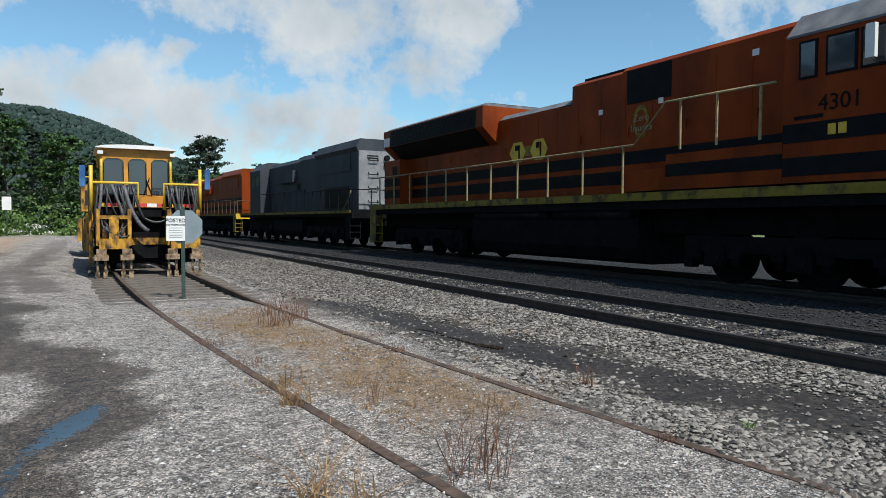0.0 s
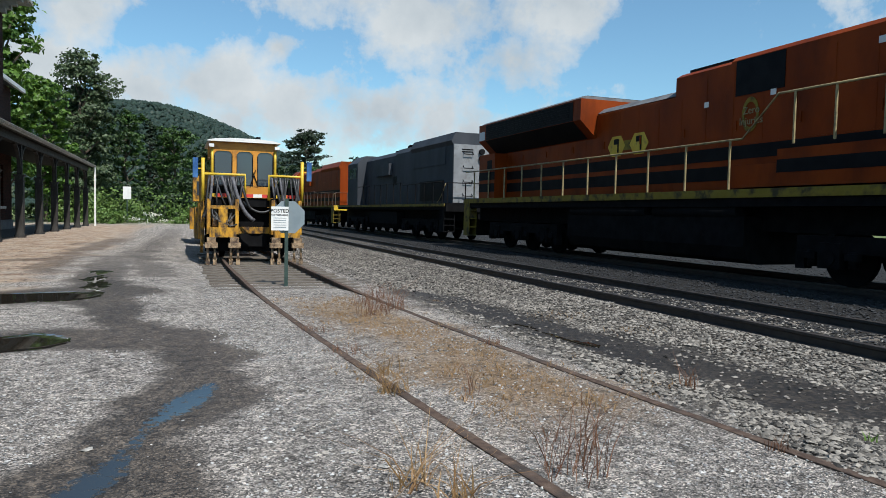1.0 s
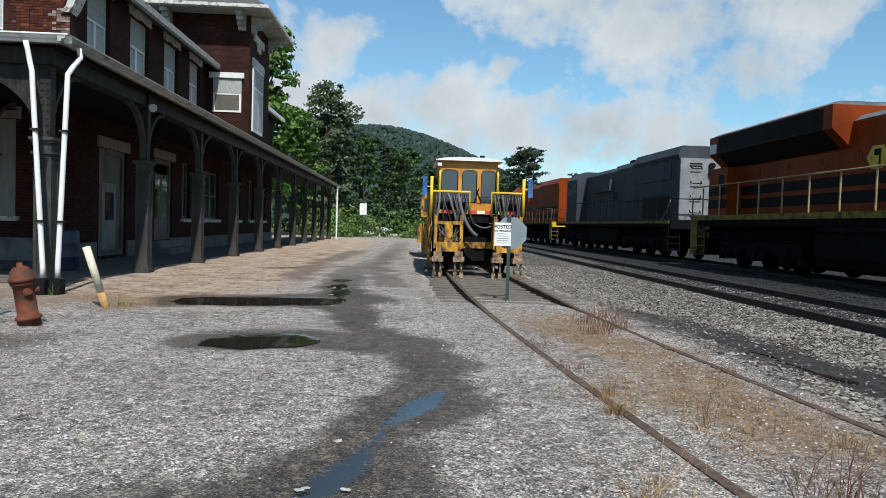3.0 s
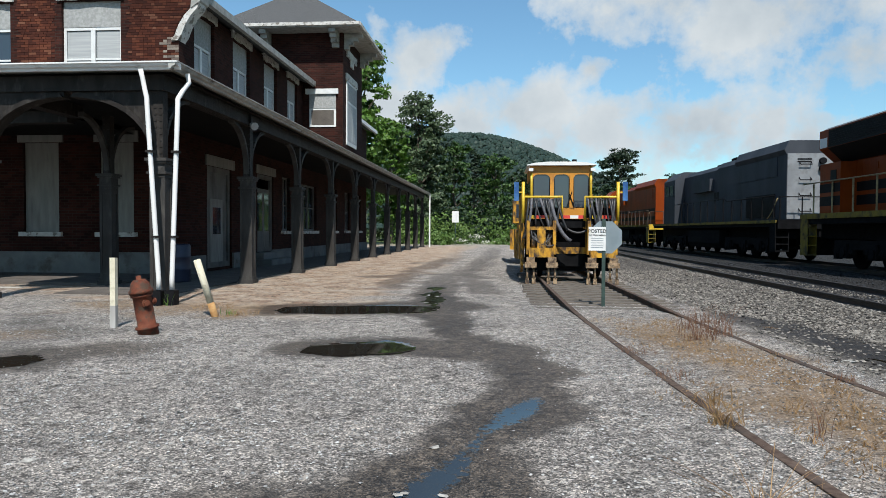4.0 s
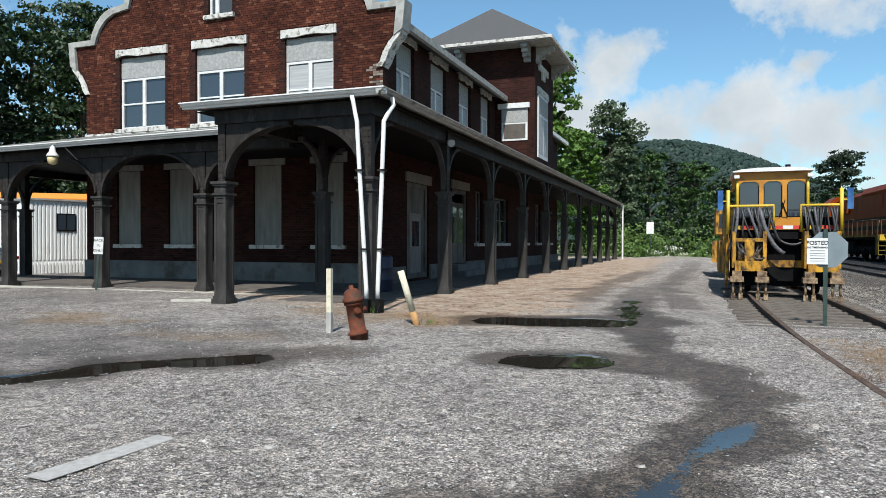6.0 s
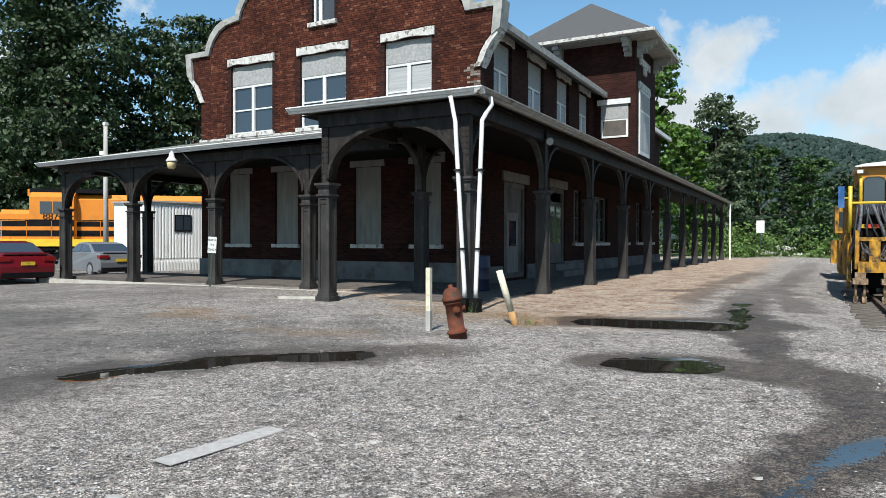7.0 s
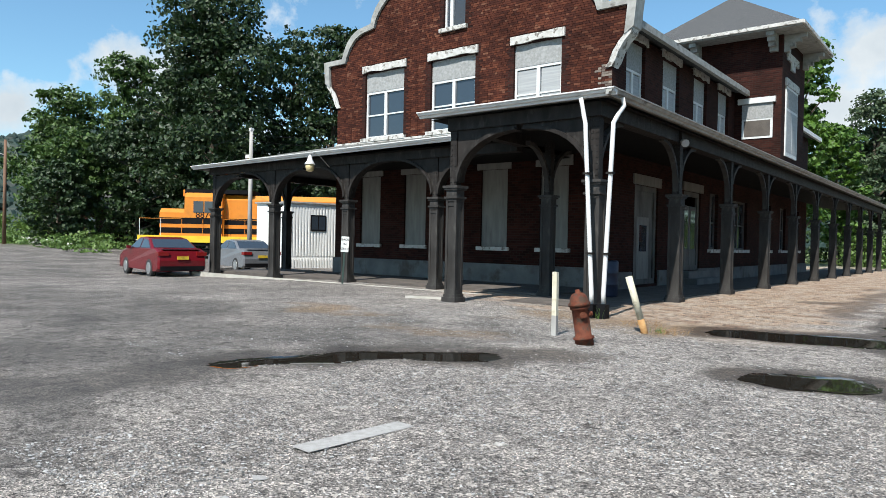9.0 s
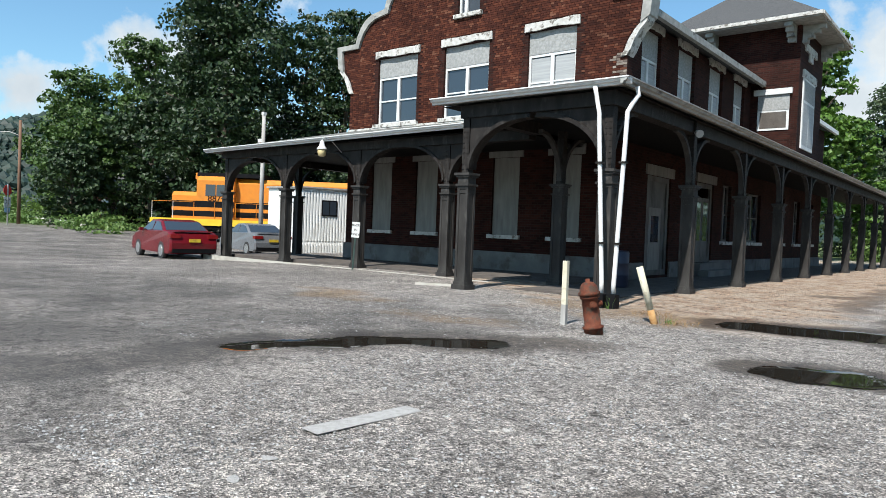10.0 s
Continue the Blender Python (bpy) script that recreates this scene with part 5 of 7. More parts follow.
    part("emblem", boxes((-0.964, -0.958, 13.22, 13.54, 3.00, 3.26)), "yellow_old", h)
    ring = bmesh.new()
    for k in range(24):
        a0, a1 = 2 * math.pi * k / 24, 2 * math.pi * (k + 1) / 24
        prism(ring, [(9.10 + r * math.cos(a), 3.40 + r * 1.6 * math.sin(a)) for r, a in ((0.23, a0), (0.23, a1), (0.165, a1), (0.165, a0))], "x", -0.975, -0.967)
    bmesh.ops.remove_doubles(ring, verts=ring.verts[:], dist=0.0005)
    part("badge", ring, "yellow_old", h, "yellow oval safety badge")
    for wd, dz in (("Zero", 0.10), ("Injuries", -0.12)):
        words("words", wd, 0.22, Matrix.Translation((-0.98, 9.07, 3.38 + dz)) @ Euler((radians(90), 0, radians(-90))).to_matrix().to_4x4(), "rail_yellow", h)
    part("placard", boxes((-1.512, -1.502, 21.55, 22.05, 3.98, 4.30)), "white", h, "white warning placard")
    for y, z in ((6.15, 4.25), (10.35, 3.72), (8.45, 3.72)):
        part("placard", boxes((-0.968, -0.958, y, y + 0.14, z, z + 0.12)), "white", h)
    # platform furniture
    part("equipment_box", boxes((-1.44, -0.952, 5.3, 7.9, 1.84, 2.55), (-1.40, -0.952, 7.9, 9.2, 1.84, 2.3)), "orange", o, "orange walkway cabinets", 0.02)
    stripe(o, -1.442, 5.3, 7.9, 2.1, 2.35, "black")
    x = -1.5
    handrail(o, [(x, 5.4, 3.57), (x, 7.87, 3.60), (x, 8.74, 2.82), (x, 14.0, 2.82), (x, 23.3, 2.86)], [((x, y, 2.82), 1.80) for y in [9.07 + 1.34 * i for i in range(11)]] + [((x, y, 3.58), 2.62) for y in (5.69, 6.61, 7.48)], "rail_yellow", 0.024)
    handrail(o, [(-x, 5.4, 2.8), (-x, 23.3, 2.80)], [((-x, 6 + 2.5 * i, 2.80), 1.84) for i in range(7)], "rail_yellow")
    steps(o, -1.54, -1.22, 23.1, 0.35, 1.66, "yellow_old")
    tank = bmesh.new()
    prism(tank, [(-1.4, 0.62), (-1.28, 0.36), (-1.0, 0.26), (1.0, 0.26), (1.28, 0.36), (1.4, 0.62), (1.4, 1.25), (-1.4, 1.25)], "y", 8.7, 15.6)
    part("fuel_tank", tank, "underframe", o, "grimy black fuel tank", 0.02)
    ar = bmesh.new()
    rod(ar, (-1.3, 8.9, 1.36), (-1.3, 11.6, 1.36), 0.17, 14)
    rod(ar, (-1.3, 11.9, 1.36), (-1.3, 15.4, 1.36), 0.17, 14)
    part("air_tank", ar, "underframe", o)
    bogie(o, 5.0)
    bogie(o, 18.9)
    pl = boxes((-1.45, 1.45, 23.35, 23.45, 0.35, 1.0))
    part("plough", pl, "underframe", o)
    cp = boxes((-0.15, 0.15, 23.4, 24.6, 0.80, 1.05))
    part("coupler", cp, "underframe", o)
    return o


def hood_loco(x0, y0, turn, L, paint, end_paint, sill, label, rail_paint, end_rungs):
    o = thing("locomotive", pose(x0, y0, 0.08, 0, 0, turn), label, "locomotive", "coupled locomotives")
    part("underframe", boxes((-1.48, 1.48, 0.4, L, 1.38, 1.56)), "underframe", o)
    part("centre_sill", boxes((-0.9, 0.9, 0.6, L - 0.2, 0.9, 1.378)), "underframe", o)
    part("draft_gear", boxes((-0.3, 0.3, -0.5, 0.59, 0.85, 1.2)), "underframe", o)
    part("deck", boxes((-1.48, 1.48, 0.4, L, 1.562, 1.62)), "underframe", o)
    for x0 in (-1.54, 1.482):
        part("sill", boxes((x0, x0 + 0.058, 0.4, L, 1.52, 1.64)), "yellow_old", o)
    part("end_sill", boxes((-1.48, 1.48, 0.3, 0.398, 1.3, 1.66)), sill, o)
    hb = bmesh.new()
    prism(hb, [(-0.9, 1.62), (0.9, 1.62), (0.9, 4.25), (1.0, 4.45), (0.8, 4.82), (-0.8, 4.82), (-1.0, 4.45), (-0.9, 4.25)], "y", 0.95, 6.4)
    prism(hb, [(-0.9, 1.62), (0.9, 1.62), (0.9, 4.40), (0.7, 4.66), (-0.7, 4.66), (-0.9, 4.40)], "y", 6.4, 9.0)
    prism(hb, [(-0.9, 1.62), (0.9, 1.62), (0.9, 4.34), (0.66, 4.58), (-0.66, 4.58), (-0.9, 4.34)], "y", 9.0, L - 5.0)
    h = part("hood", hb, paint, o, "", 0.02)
    # end_paint can be a lighter copy of paint, with the sunlight put in
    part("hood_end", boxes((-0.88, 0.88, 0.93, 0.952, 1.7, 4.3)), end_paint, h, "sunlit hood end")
    part("radiator", boxes((-0.93, -0.901, 1.8, 6.2, 3.45, 4.25)), paint, h)
    part("blister", boxes((-1.12, -0.902, 9.6, 12.5, 3.3, 3.95)), paint, h, "", 0.08)
    for y in (7.6,):
        fn = bmesh.new()
        lathe(fn, [(0.68, 0), (0.68, 0.10), (0.60, 0.16)], 18, (0, y, 4.66))
        part("fan", fn, "underframe", h)
    st = bmesh.new()
    box(st, -0.4, 0.4, 9.6, 10.6, 4.56, 4.72)
    part("exhaust_stack", st, "underframe", h)
    cb = bmesh.new()
    prism(cb, [(-1.48, 1.62), (1.48, 1.62), (1.48, 4.25), (0.95, 4.72), (-0.95, 4.72), (-1.48, 4.25)], "y", L - 5.0, L - 2.6)
    c = part("cab", cb, paint, o, "", 0.02)
    for a, b in ((L - 4.7, L - 4.0), (L - 3.8, L - 3.0)):
        part("window", boxes((-1.50, -1.482, a, b, 3.3, 3.95)), "glass", c)
    part("nose", boxes((-0.9, 0.9, L - 2.6, L - 0.9, 1.62, 3.3)), paint, o, "", 0.05)
    if end_rungs:
        for i in range(4):
            rb = bmesh.new()
            z = 2.0 + 0.62 * i
            tube(rb, [(-0.42, 0.95, z + 0.12), (-0.42, 0.82, z), (0.02, 0.82, z), (0.02, 0.95, z + 0.12)], 0.022, 6)
            part("rung", rb, "black", h)
        part("number_plate", boxes((-0.5, 0.05, 0.918, 0.93, 3.95, 4.0), (-0.5, 0.05, 0.918, 0.93, 4.05, 4.1)), "black", h)
        lg = bmesh.new()
        for zz in (3.7, 4.0):
            rod(lg, (0.45, 0.80, zz), (0.45, 0.94, zz), 0.13, 14)
        part("headlight", lg, "black", h)
        part("emblem", boxes((-0.915, -0.902, 11.0 - 2.2, 11.3 - 2.2, 2.75, 3.2), (-0.915, -0.902, 11.4 - 2.2, 11.7 - 2.2, 2.75, 3.2), (-0.915, -0.902, 11.1 - 2.2, 11.6 - 2.2, 2.85, 2.95)), "black", h, "dark painted mark")
        part("battery_box", boxes((-0.96, -0.902, 2.0, 5.0, 1.8, 2.75)), "black", h)
    else:
        stripe(h, -0.902, 0.95, L - 5.0, 2.0, 2.25, "black")
        stripe(h, -0.902, 0.95, L - 5.0, 2.6, 2.8, "black")
    x = -1.48
    handrail(o, [(x, 0.6, 2.6), (x, 6.0, 2.6), (x, 6.3, 2.75), (x, L - 5.2, 2.75)], [((x, 0.7 + 1.15 * i, 2.6 if i < 5 else 2.75), 1.66) for i in range(int((L - 6) / 1.15))], rail_paint, 0.022)
    handrail(o, [(-1.4, 0.45, 2.55), (1.4, 0.45, 2.55)], [((-1.35, 0.45, 2.55), 1.62), ((-0.5, 0.45, 2.55), 1.62), ((1.3, 0.45, 2.55), 1.62)], rail_paint, 0.022)
    steps(o, -1.52, -1.0, 0.7, 0.4, 1.5, "underframe" if end_rungs else "yellow_old")
    chain = bmesh.new()
    tube(chain, bow((-1.45, 0.45, 2.5), (-1.45, 1.4, 1.7), 0.1, 6), 0.02, 5)
    part("chain", chain, "rail_yellow", o)
    tank = bmesh.new()
    prism(tank, [(-1.35, 0.6), (-1.2, 0.35), (1.2, 0.35), (1.35, 0.6), (1.35, 1.25), (-1.35, 1.25)], "y", L / 2 - 2.6, L / 2 + 2.6)
    part("fuel_tank", tank, "underframe", o)
    bogie(o, 4.2)
    bogie(o, L - 4.2)
    return o


modern_loco()
hood_loco(TRAIN_X, 27.8, 1.6, 19.8, "grey_loco", "grey_end_lit", "underframe", "faded grey six-axle diesel locomotive with sunlight painted on its ladder end", "black", True)
hood_loco(TRAIN_X - 0.6, 48.4, 3.2, 18.5, "orange", "orange", "yellow", "orange diesel locomotive at the end of a train", "rust", False)


# ---- tamping machine ----
def tamper():
    o = thing("tamping_machine", pose(1.85, 17.0, 0.05), "grimy yellow track tamping machine with cab and hoses", "rail machine")
    # local: x across, y away from the rear, z over the rail
    part("chassis", boxes((-1.0, -0.72, 0.9, 8.0, 0.75, 1.15), (0.72, 1.0, 0.9, 8.0, 0.75, 1.15), (-0.72, 0.72, 1.2, 1.5, 0.8, 1.1), (-0.72, 0.72, 4.0, 4.3, 0.8, 1.1)), "yellow_dirty", o, "", 0.02)
    part("engine_house", boxes((-1.15, 1.05, 4.9, 7.9, 1.15, 2.35)), "yellow_dirty", o, "yellow engine housing", 0.05)
    part("side_box", boxes((-1.36, -1.16, 3.0, 5.2, 0.40, 1.25)), "yellow_dirty", o, "bright yellow side locker", 0.04)
    part("side_box", boxes((-1.30, -1.16, 1.4, 2.9, 0.45, 1.35)), "yellow_dirty", o, "", 0.04)
    part("valve_block", boxes((-1.1, -0.45, 0.80, 1.2, 0.85, 1.27)), "underframe", o, "", 0.02)
    part("valve_block", boxes((0.38, 1.0, 0.80, 1.2, 0.85, 1.27)), "underframe", o, "", 0.02)
    part("oil_tank", boxes((-0.40, 0.32, 1.05, 1.6, 1.05, 1.45)), "underframe", o, "", 0.03)
    # added black sheet, stands in for the shaded depth between the banks
    part("backing", boxes((-1.16, 1.06, 1.02, 1.06, 0.18, 1.27)), "underframe", o, "added black backing for the shaded gap")
    part("seat_box", boxes((-0.45, 0.40, 0.95, 1.5, 0.62, 0.78), (-0.35, 0.3, 1.2, 1.6, 0.9, 1.2)), "yellow_dirty", o, "", 0.02)
    # cab
    def pane_edge(xa, s):
        """One rounded upper corner of a front window, its upright side at xa, the opening on side s."""
        bm, r = bmesh.new(), 0.13
        arc = [(xa + s * (r - r * math.cos(k * math.pi / 8)), 2.72 - r + r * math.sin(k * math.pi / 8)) for k in range(5)]
        prism(bm, [(xa, 2.72)] + arc, "y", 2.0, 2.06)
        return bm
    c = part("cab", boxes((-1.0, 0.66, 2.0, 2.06, 1.50, 1.82)), "cream", o, "orange-yellow machine cab with grimy paint", 0.015)
    part("header", boxes((-1.0, 0.66, 2.0, 2.06, 2.722, 2.95)), "cream", c, "", 0.015)
    posts = (-1.0, -0.92), (-0.46, -0.36), (0.06, 0.16), (0.58, 0.66)
    for x0, x1 in posts:
        part("window_post", boxes((x0, x1, 1.985, 2.06, 1.822, 2.72)), "cream", c, "", 0.012)
    for (p0, p1), (q0, q1) in zip(posts[:-1], posts[1:]):
        part("corner", pane_edge(p1, 1), "cream", c)
        part("corner", pane_edge(q0, -1), "cream", c)
        w = part("window", boxes((p1, q0, 2.03, 2.042, 1.822, 2.72)), "glass", c)
        part("seal", boxes((p1 + 0.001, p1 + 0.022, 2.012, 2.029, 1.83, 2.6), (q0 - 0.022, q0 - 0.001, 2.012, 2.029, 1.83, 2.6), (p1 + 0.023, q0 - 0.023, 2.012, 2.029, 1.83, 1.85)), "black", w)
    for x0, x1 in ((-1.0, -0.94), (0.60, 0.66)):
        part("side_panel", boxes((x0, x1, 2.062, 4.3, 1.5, 1.9)), "cream", c)
        part("side_header", boxes((x0, x1, 2.062, 4.3, 2.62, 2.95)), "cream", c)
    part("back_panel", boxes((-0.938, 0.598, 4.24, 4.3, 1.5, 2.95)), "cream", c)
    part("window", boxes((-0.98, -0.965, 2.2, 4.1, 1.9, 2.62)), "glass", c)
    for x in (-0.96, 0.62):
        b = bmesh.new()
        tube(b, [(x, 1.96, 1.5), (x, 1.955, 2.5), (x, 1.97, 2.74)], 0.035, 7)
        part("pillar", b, "yellow", c)
    for x0, x1 in ((-1.1, -0.3), (0.35, 1.02)):
        part("hose_guard", boxes((x0, x1, 0.78, 0.80, 1.51, 1.78)), "underframe", o)
    rf = bmesh.new()
    prism(rf, [(-1.08, 2.952), (0.75, 2.952), (0.75, 2.975), (0.55, 3.02), (0.2, 3.05), (-0.5, 3.05), (-0.88, 3.02), (-1.08, 2.975)], "y", 1.85, 4.5)
    part("roof", rf, "white", c, "pale cab roof", 0.02)
    lt = boxes((0.08, 0.48, 2.6, 3.0, 3.04, 3.10))
    rod(lt, (0.25, 2.7, 3.10), (0.25, 2.7, 3.19), 0.07, 10)
    part("beacon", lt, "black", c)
    for x in (-1.04, 0.60):
        part("work_light", boxes((x, x + 0.12, 1.85, 1.95, 2.80, 2.88)), "white", c)
    wp = bmesh.new()
    for p in (((0.0, 1.96, 1.85), (0.12, 1.96, 2.25)), ((0.18, 1.96, 1.85), (0.05, 1.96, 2.2)), ((-0.15, 1.96, 1.9), (-0.3, 1.96, 2.05))):
        rod(wp, p[0], p[1], 0.012, 5)
    part("control_lever", wp, "black", c)
    # crossbeam, light boards
    part("crossbeam", boxes((-1.18, 1.05, 0.75, 1.0, 1.28, 1.50)), "underframe", o, "black oily crossbeam")
    for x0, x1, m in ((-1.12, -0.9, "yellow"), (-0.9, -0.62, "red"), (-0.62, -0.4, "yellow"), (-0.28, -0.05, "red"), (-0.05, 0.16, "white"), (0.16, 0.35, "red"), (0.5, 0.75, "yellow"), (0.75, 1.02, "red")):
        part("marker_board", boxes((x0, x1, 0.70, 0.74, 1.51, 1.59)), m, o)
    for s, xa, xb in ((-1, -1.22, -0.25), (1, 0.32, 1.12)):
        hr = bmesh.new()
        tube(hr, [(xa, 0.65, 1.45), (xa, 0.65, 2.05), (xb, 0.65, 2.05), (xb, 0.65, 1.55)], 0.035, 8)
        g = part("guard_rail", hr, "yellow", o)
        bp = bmesh.new()
        e = xa if s < 0 else xb
        rod(bp, (e, 0.62, 1.4), (e, 0.62, 2.42), 0.04, 8)
        part("stanchion", bp, "yellow", g)
        part("mirror", boxes((e + s * 0.17 - 0.06, e + s * 0.17 + 0.06, 0.60, 0.66, 1.95, 2.42)), "blue", g, "blue reflecting mirror")
        part("bracket", boxes((min(e, e + s * 0.2), max(e, e + s * 0.2), 0.62, 0.64, 2.15, 2.18)), "yellow", g)
    fl_ = bmesh.new()
    prism(fl_, [(0.75, 0.35), (1.35, 0.12), (1.6, 0.30), (1.6, 1.45), (0.75, 1.45)], "x", -1.26, -1.20)
    part("flank_plate", fl_, "yellow_dirty", o, "rusty orange flank plate")
    # second dark sheet, fills the gap lower down
    part("lower_backing", boxes((-0.36, 0.30, 0.9, 0.94, 0.30, 0.62)), "underframe", o)
    # two tamping banks
    for xc in (-0.78, 0.70):
        bank = part("tamping_bank", boxes((xc - 0.36, xc - 0.28, 0.25, 0.75, 0.62, 1.45), (xc + 0.28, xc + 0.36, 0.25, 0.75, 0.62, 1.45), (xc - 0.28, xc + 0.28, 0.25, 0.45, 1.22, 1.30), (xc - 0.30, xc + 0.30, 0.15, 0.45, 0.55, 0.78), (xc - 0.10, xc + 0.10, 0.2, 0.5, 0.78, 1.22)), "yellow_dirty", o, "grimy yellow tamping bank", 0.012)
        for e in (-0.18, 0.19):
            cy = bmesh.new()
            rod(cy, (xc + e, 0.35, 0.80), (xc + e, 0.55, 1.25), 0.06, 10)
            part("cylinder", cy, "tool_steel", bank)
        for dx_ in (-0.26, 0.26):
            part("tine_holder", boxes((xc + dx_ - 0.14, xc + dx_ + 0.14, 0.1, 0.36, 0.30, 0.42), (xc + dx_ - 0.10, xc + dx_ + 0.10, 0.14, 0.32, 0.42, 0.55)), "tool_steel", bank, "", 0.015)
            for e in (-0.08, 0.08):
                tn = bmesh.new()
                rod(tn, (xc + dx_ + e, 0.22, 0.30), (xc + dx_ + e, 0.20, 0.02), 0.028, 8)
                box(tn, xc + dx_ + e - 0.045, xc + dx_ + e + 0.045, 0.18, 0.215, -0.10, 0.04)
                part("tine", tn, "tool_steel", bank)
    rng = random.Random(4)
    def hose(p, q, sag, r, m):
        b = bmesh.new()
        mid = [Vector(p).lerp(Vector(q), 0.5) + Vector((rng.uniform(-0.1, 0.1), -0.12, -sag))]
        pts = []
        for i in range(9):
            t = i / 8
            pts.append(Vector(p) * (1 - t) ** 2 + mid[0] * 2 * t * (1 - t) + Vector(q) * t * t)
        tube(b, pts, r, 7)
        part("hose", b, m, o)
    for i in range(12):
        x = -1.08 + 0.07 * i
        hose((x, 0.60, 2.0), (x + rng.uniform(-0.25, 0.35), 0.5, rng.uniform(1.0, 1.4)), 0.15, rng.choice((0.022, 0.03, 0.036)), "hose_grey" if i in (1, 4) else "hose")
    for i in range(11):
        x = 0.38 + 0.065 * i
        hose((x, 0.60, 2.0), (x + rng.uniform(-0.2, 0.2), 0.5, rng.uniform(0.9, 1.4)), 0.12, rng.choice((0.022, 0.03, 0.036)), "hose_grey" if i in (0, 3) else "hose")
    hose((-0.55, 0.55, 1.98), (-0.05, 0.4, 0.95), 0.35, 0.05, "hose_grey")
    hose((-0.3, 0.55, 1.4), (0.5, 0.55, 1.35), 0.45, 0.03, "hose")
    for xc in (-0.75, 0.72):
        for i in range(11):
            hose((xc + rng.uniform(-0.3, 0.3), 0.3, rng.uniform(1.0, 1.3)), (xc + rng.uniform(-0.3, 0.3), 0.25, rng.uniform(0.6, 1.0)), rng.uniform(0.1, 0.35), 0.018, "hose")
    for y in (1.6, 6.6):
        w = bmesh.new()
        for s in (-0.80, 0.68):
            rod(w, (s, y, 0.37), (s + 0.12, y, 0.37), 0.37, 20)
        rod(w, (-0.8, y, 0.37), (0.8, y, 0.37), 0.07, 8)
        part("wheelset", w, "underframe", o)


tamper()


def second_machine():
    o = thing("ballast_machine", pose(1.85, 27.5, 0.05), "yellow rail maintenance machine parked behind another", "rail machine")
    part("body", boxes((-1.05, 1.0, 0, 5.5, 0.5, 1.5)), "yellow_dirty", o, "", 0.05)
    part("side_locker", boxes((-1.42, -1.06, 0.15, 1.5, 0.45, 1.25)), "yellow_dirty", o, "grimy yellow side locker", 0.05)
    part("cab", boxes((-1.30, -0.2, 0.4, 3.0, 1.502, 2.45)), "yellow_dirty", o, "", 0.08)
    part("window", boxes((-1.18, -0.34, 0.385, 0.398, 1.72, 2.25)), "glass", o)
    part("panel", boxes((-1.0, -0.2, -0.02, -0.002, 0.6, 1.4)), "black", o)
    for y in (0.9, 4.6):
        for s in (-0.55, 0.93):
            w = bmesh.new()
            rod(w, (s, y, 0.37), (s + 0.12, y, 0.37), 0.37, 18)
            part("wheel", w, "underframe", o)


second_machine()


# ---- trees and hills ----
def leaf_cloud(rng, blobs, n, size, droop=0.0):
    """Leaf faces scattered near the skins of overlapping blobs (centre, radii)."""
    vol = np.array([b[1][0] * b[1][1] * b[1][2] for b in blobs]) ** (2 / 3)
    pick = rng.choice(len(blobs), n, p=vol / vol.sum())
    c = np.array([b[0] for b in blobs])[pick]
    r = np.array([b[1] for b in blobs])[pick]
    # sprays of leaves: a few dozen leaves share one twig end near the skin
    sprays = max(n // 26, 1)
    sd = rng.normal(size=(sprays, 3))
    sd /= np.linalg.norm(sd, axis=1, keepdims=True)
    srad = 0.50 + 0.62 * rng.random((sprays, 1)) ** 0.7
    own = rng.integers(0, sprays, n)
    pick = pick[:sprays][own]
    c, r = np.array([b[0] for b in blobs])[pick], np.array([b[1] for b in blobs])[pick]
    d = sd[own]
    p = c + d * r * srad[own] + rng.normal(scale=1.0, size=(n, 3)) * np.minimum(r * 0.20, 0.42) * np.array([1, 1, 0.6])
    # leaf axes: roughly outward and hanging
    a = d + rng.normal(scale=0.7, size=(n, 3)) + np.array([0, 0, 0.35 - droop])
    a /= np.linalg.norm(a, axis=1, keepdims=True)
    u = np.cross(a, rng.normal(size=(n, 3)))
    u /= np.linalg.norm(u, axis=1, keepdims=True)
    v = np.cross(a, u)
    s = size * (0.6 + 0.8 * rng.random((n, 1)))
    q = np.stack([p - u * s * 0.5, p + v * s * 0.42 + a * s * 0.1, p + u * s * 0.6, p - v * s * 0.42 + a * s * 0.1], 1)
    verts = q.reshape(-1, 3)
    faces = np.arange(4 * n).reshape(-1, 4)
    return verts.tolist(), faces.tolist()


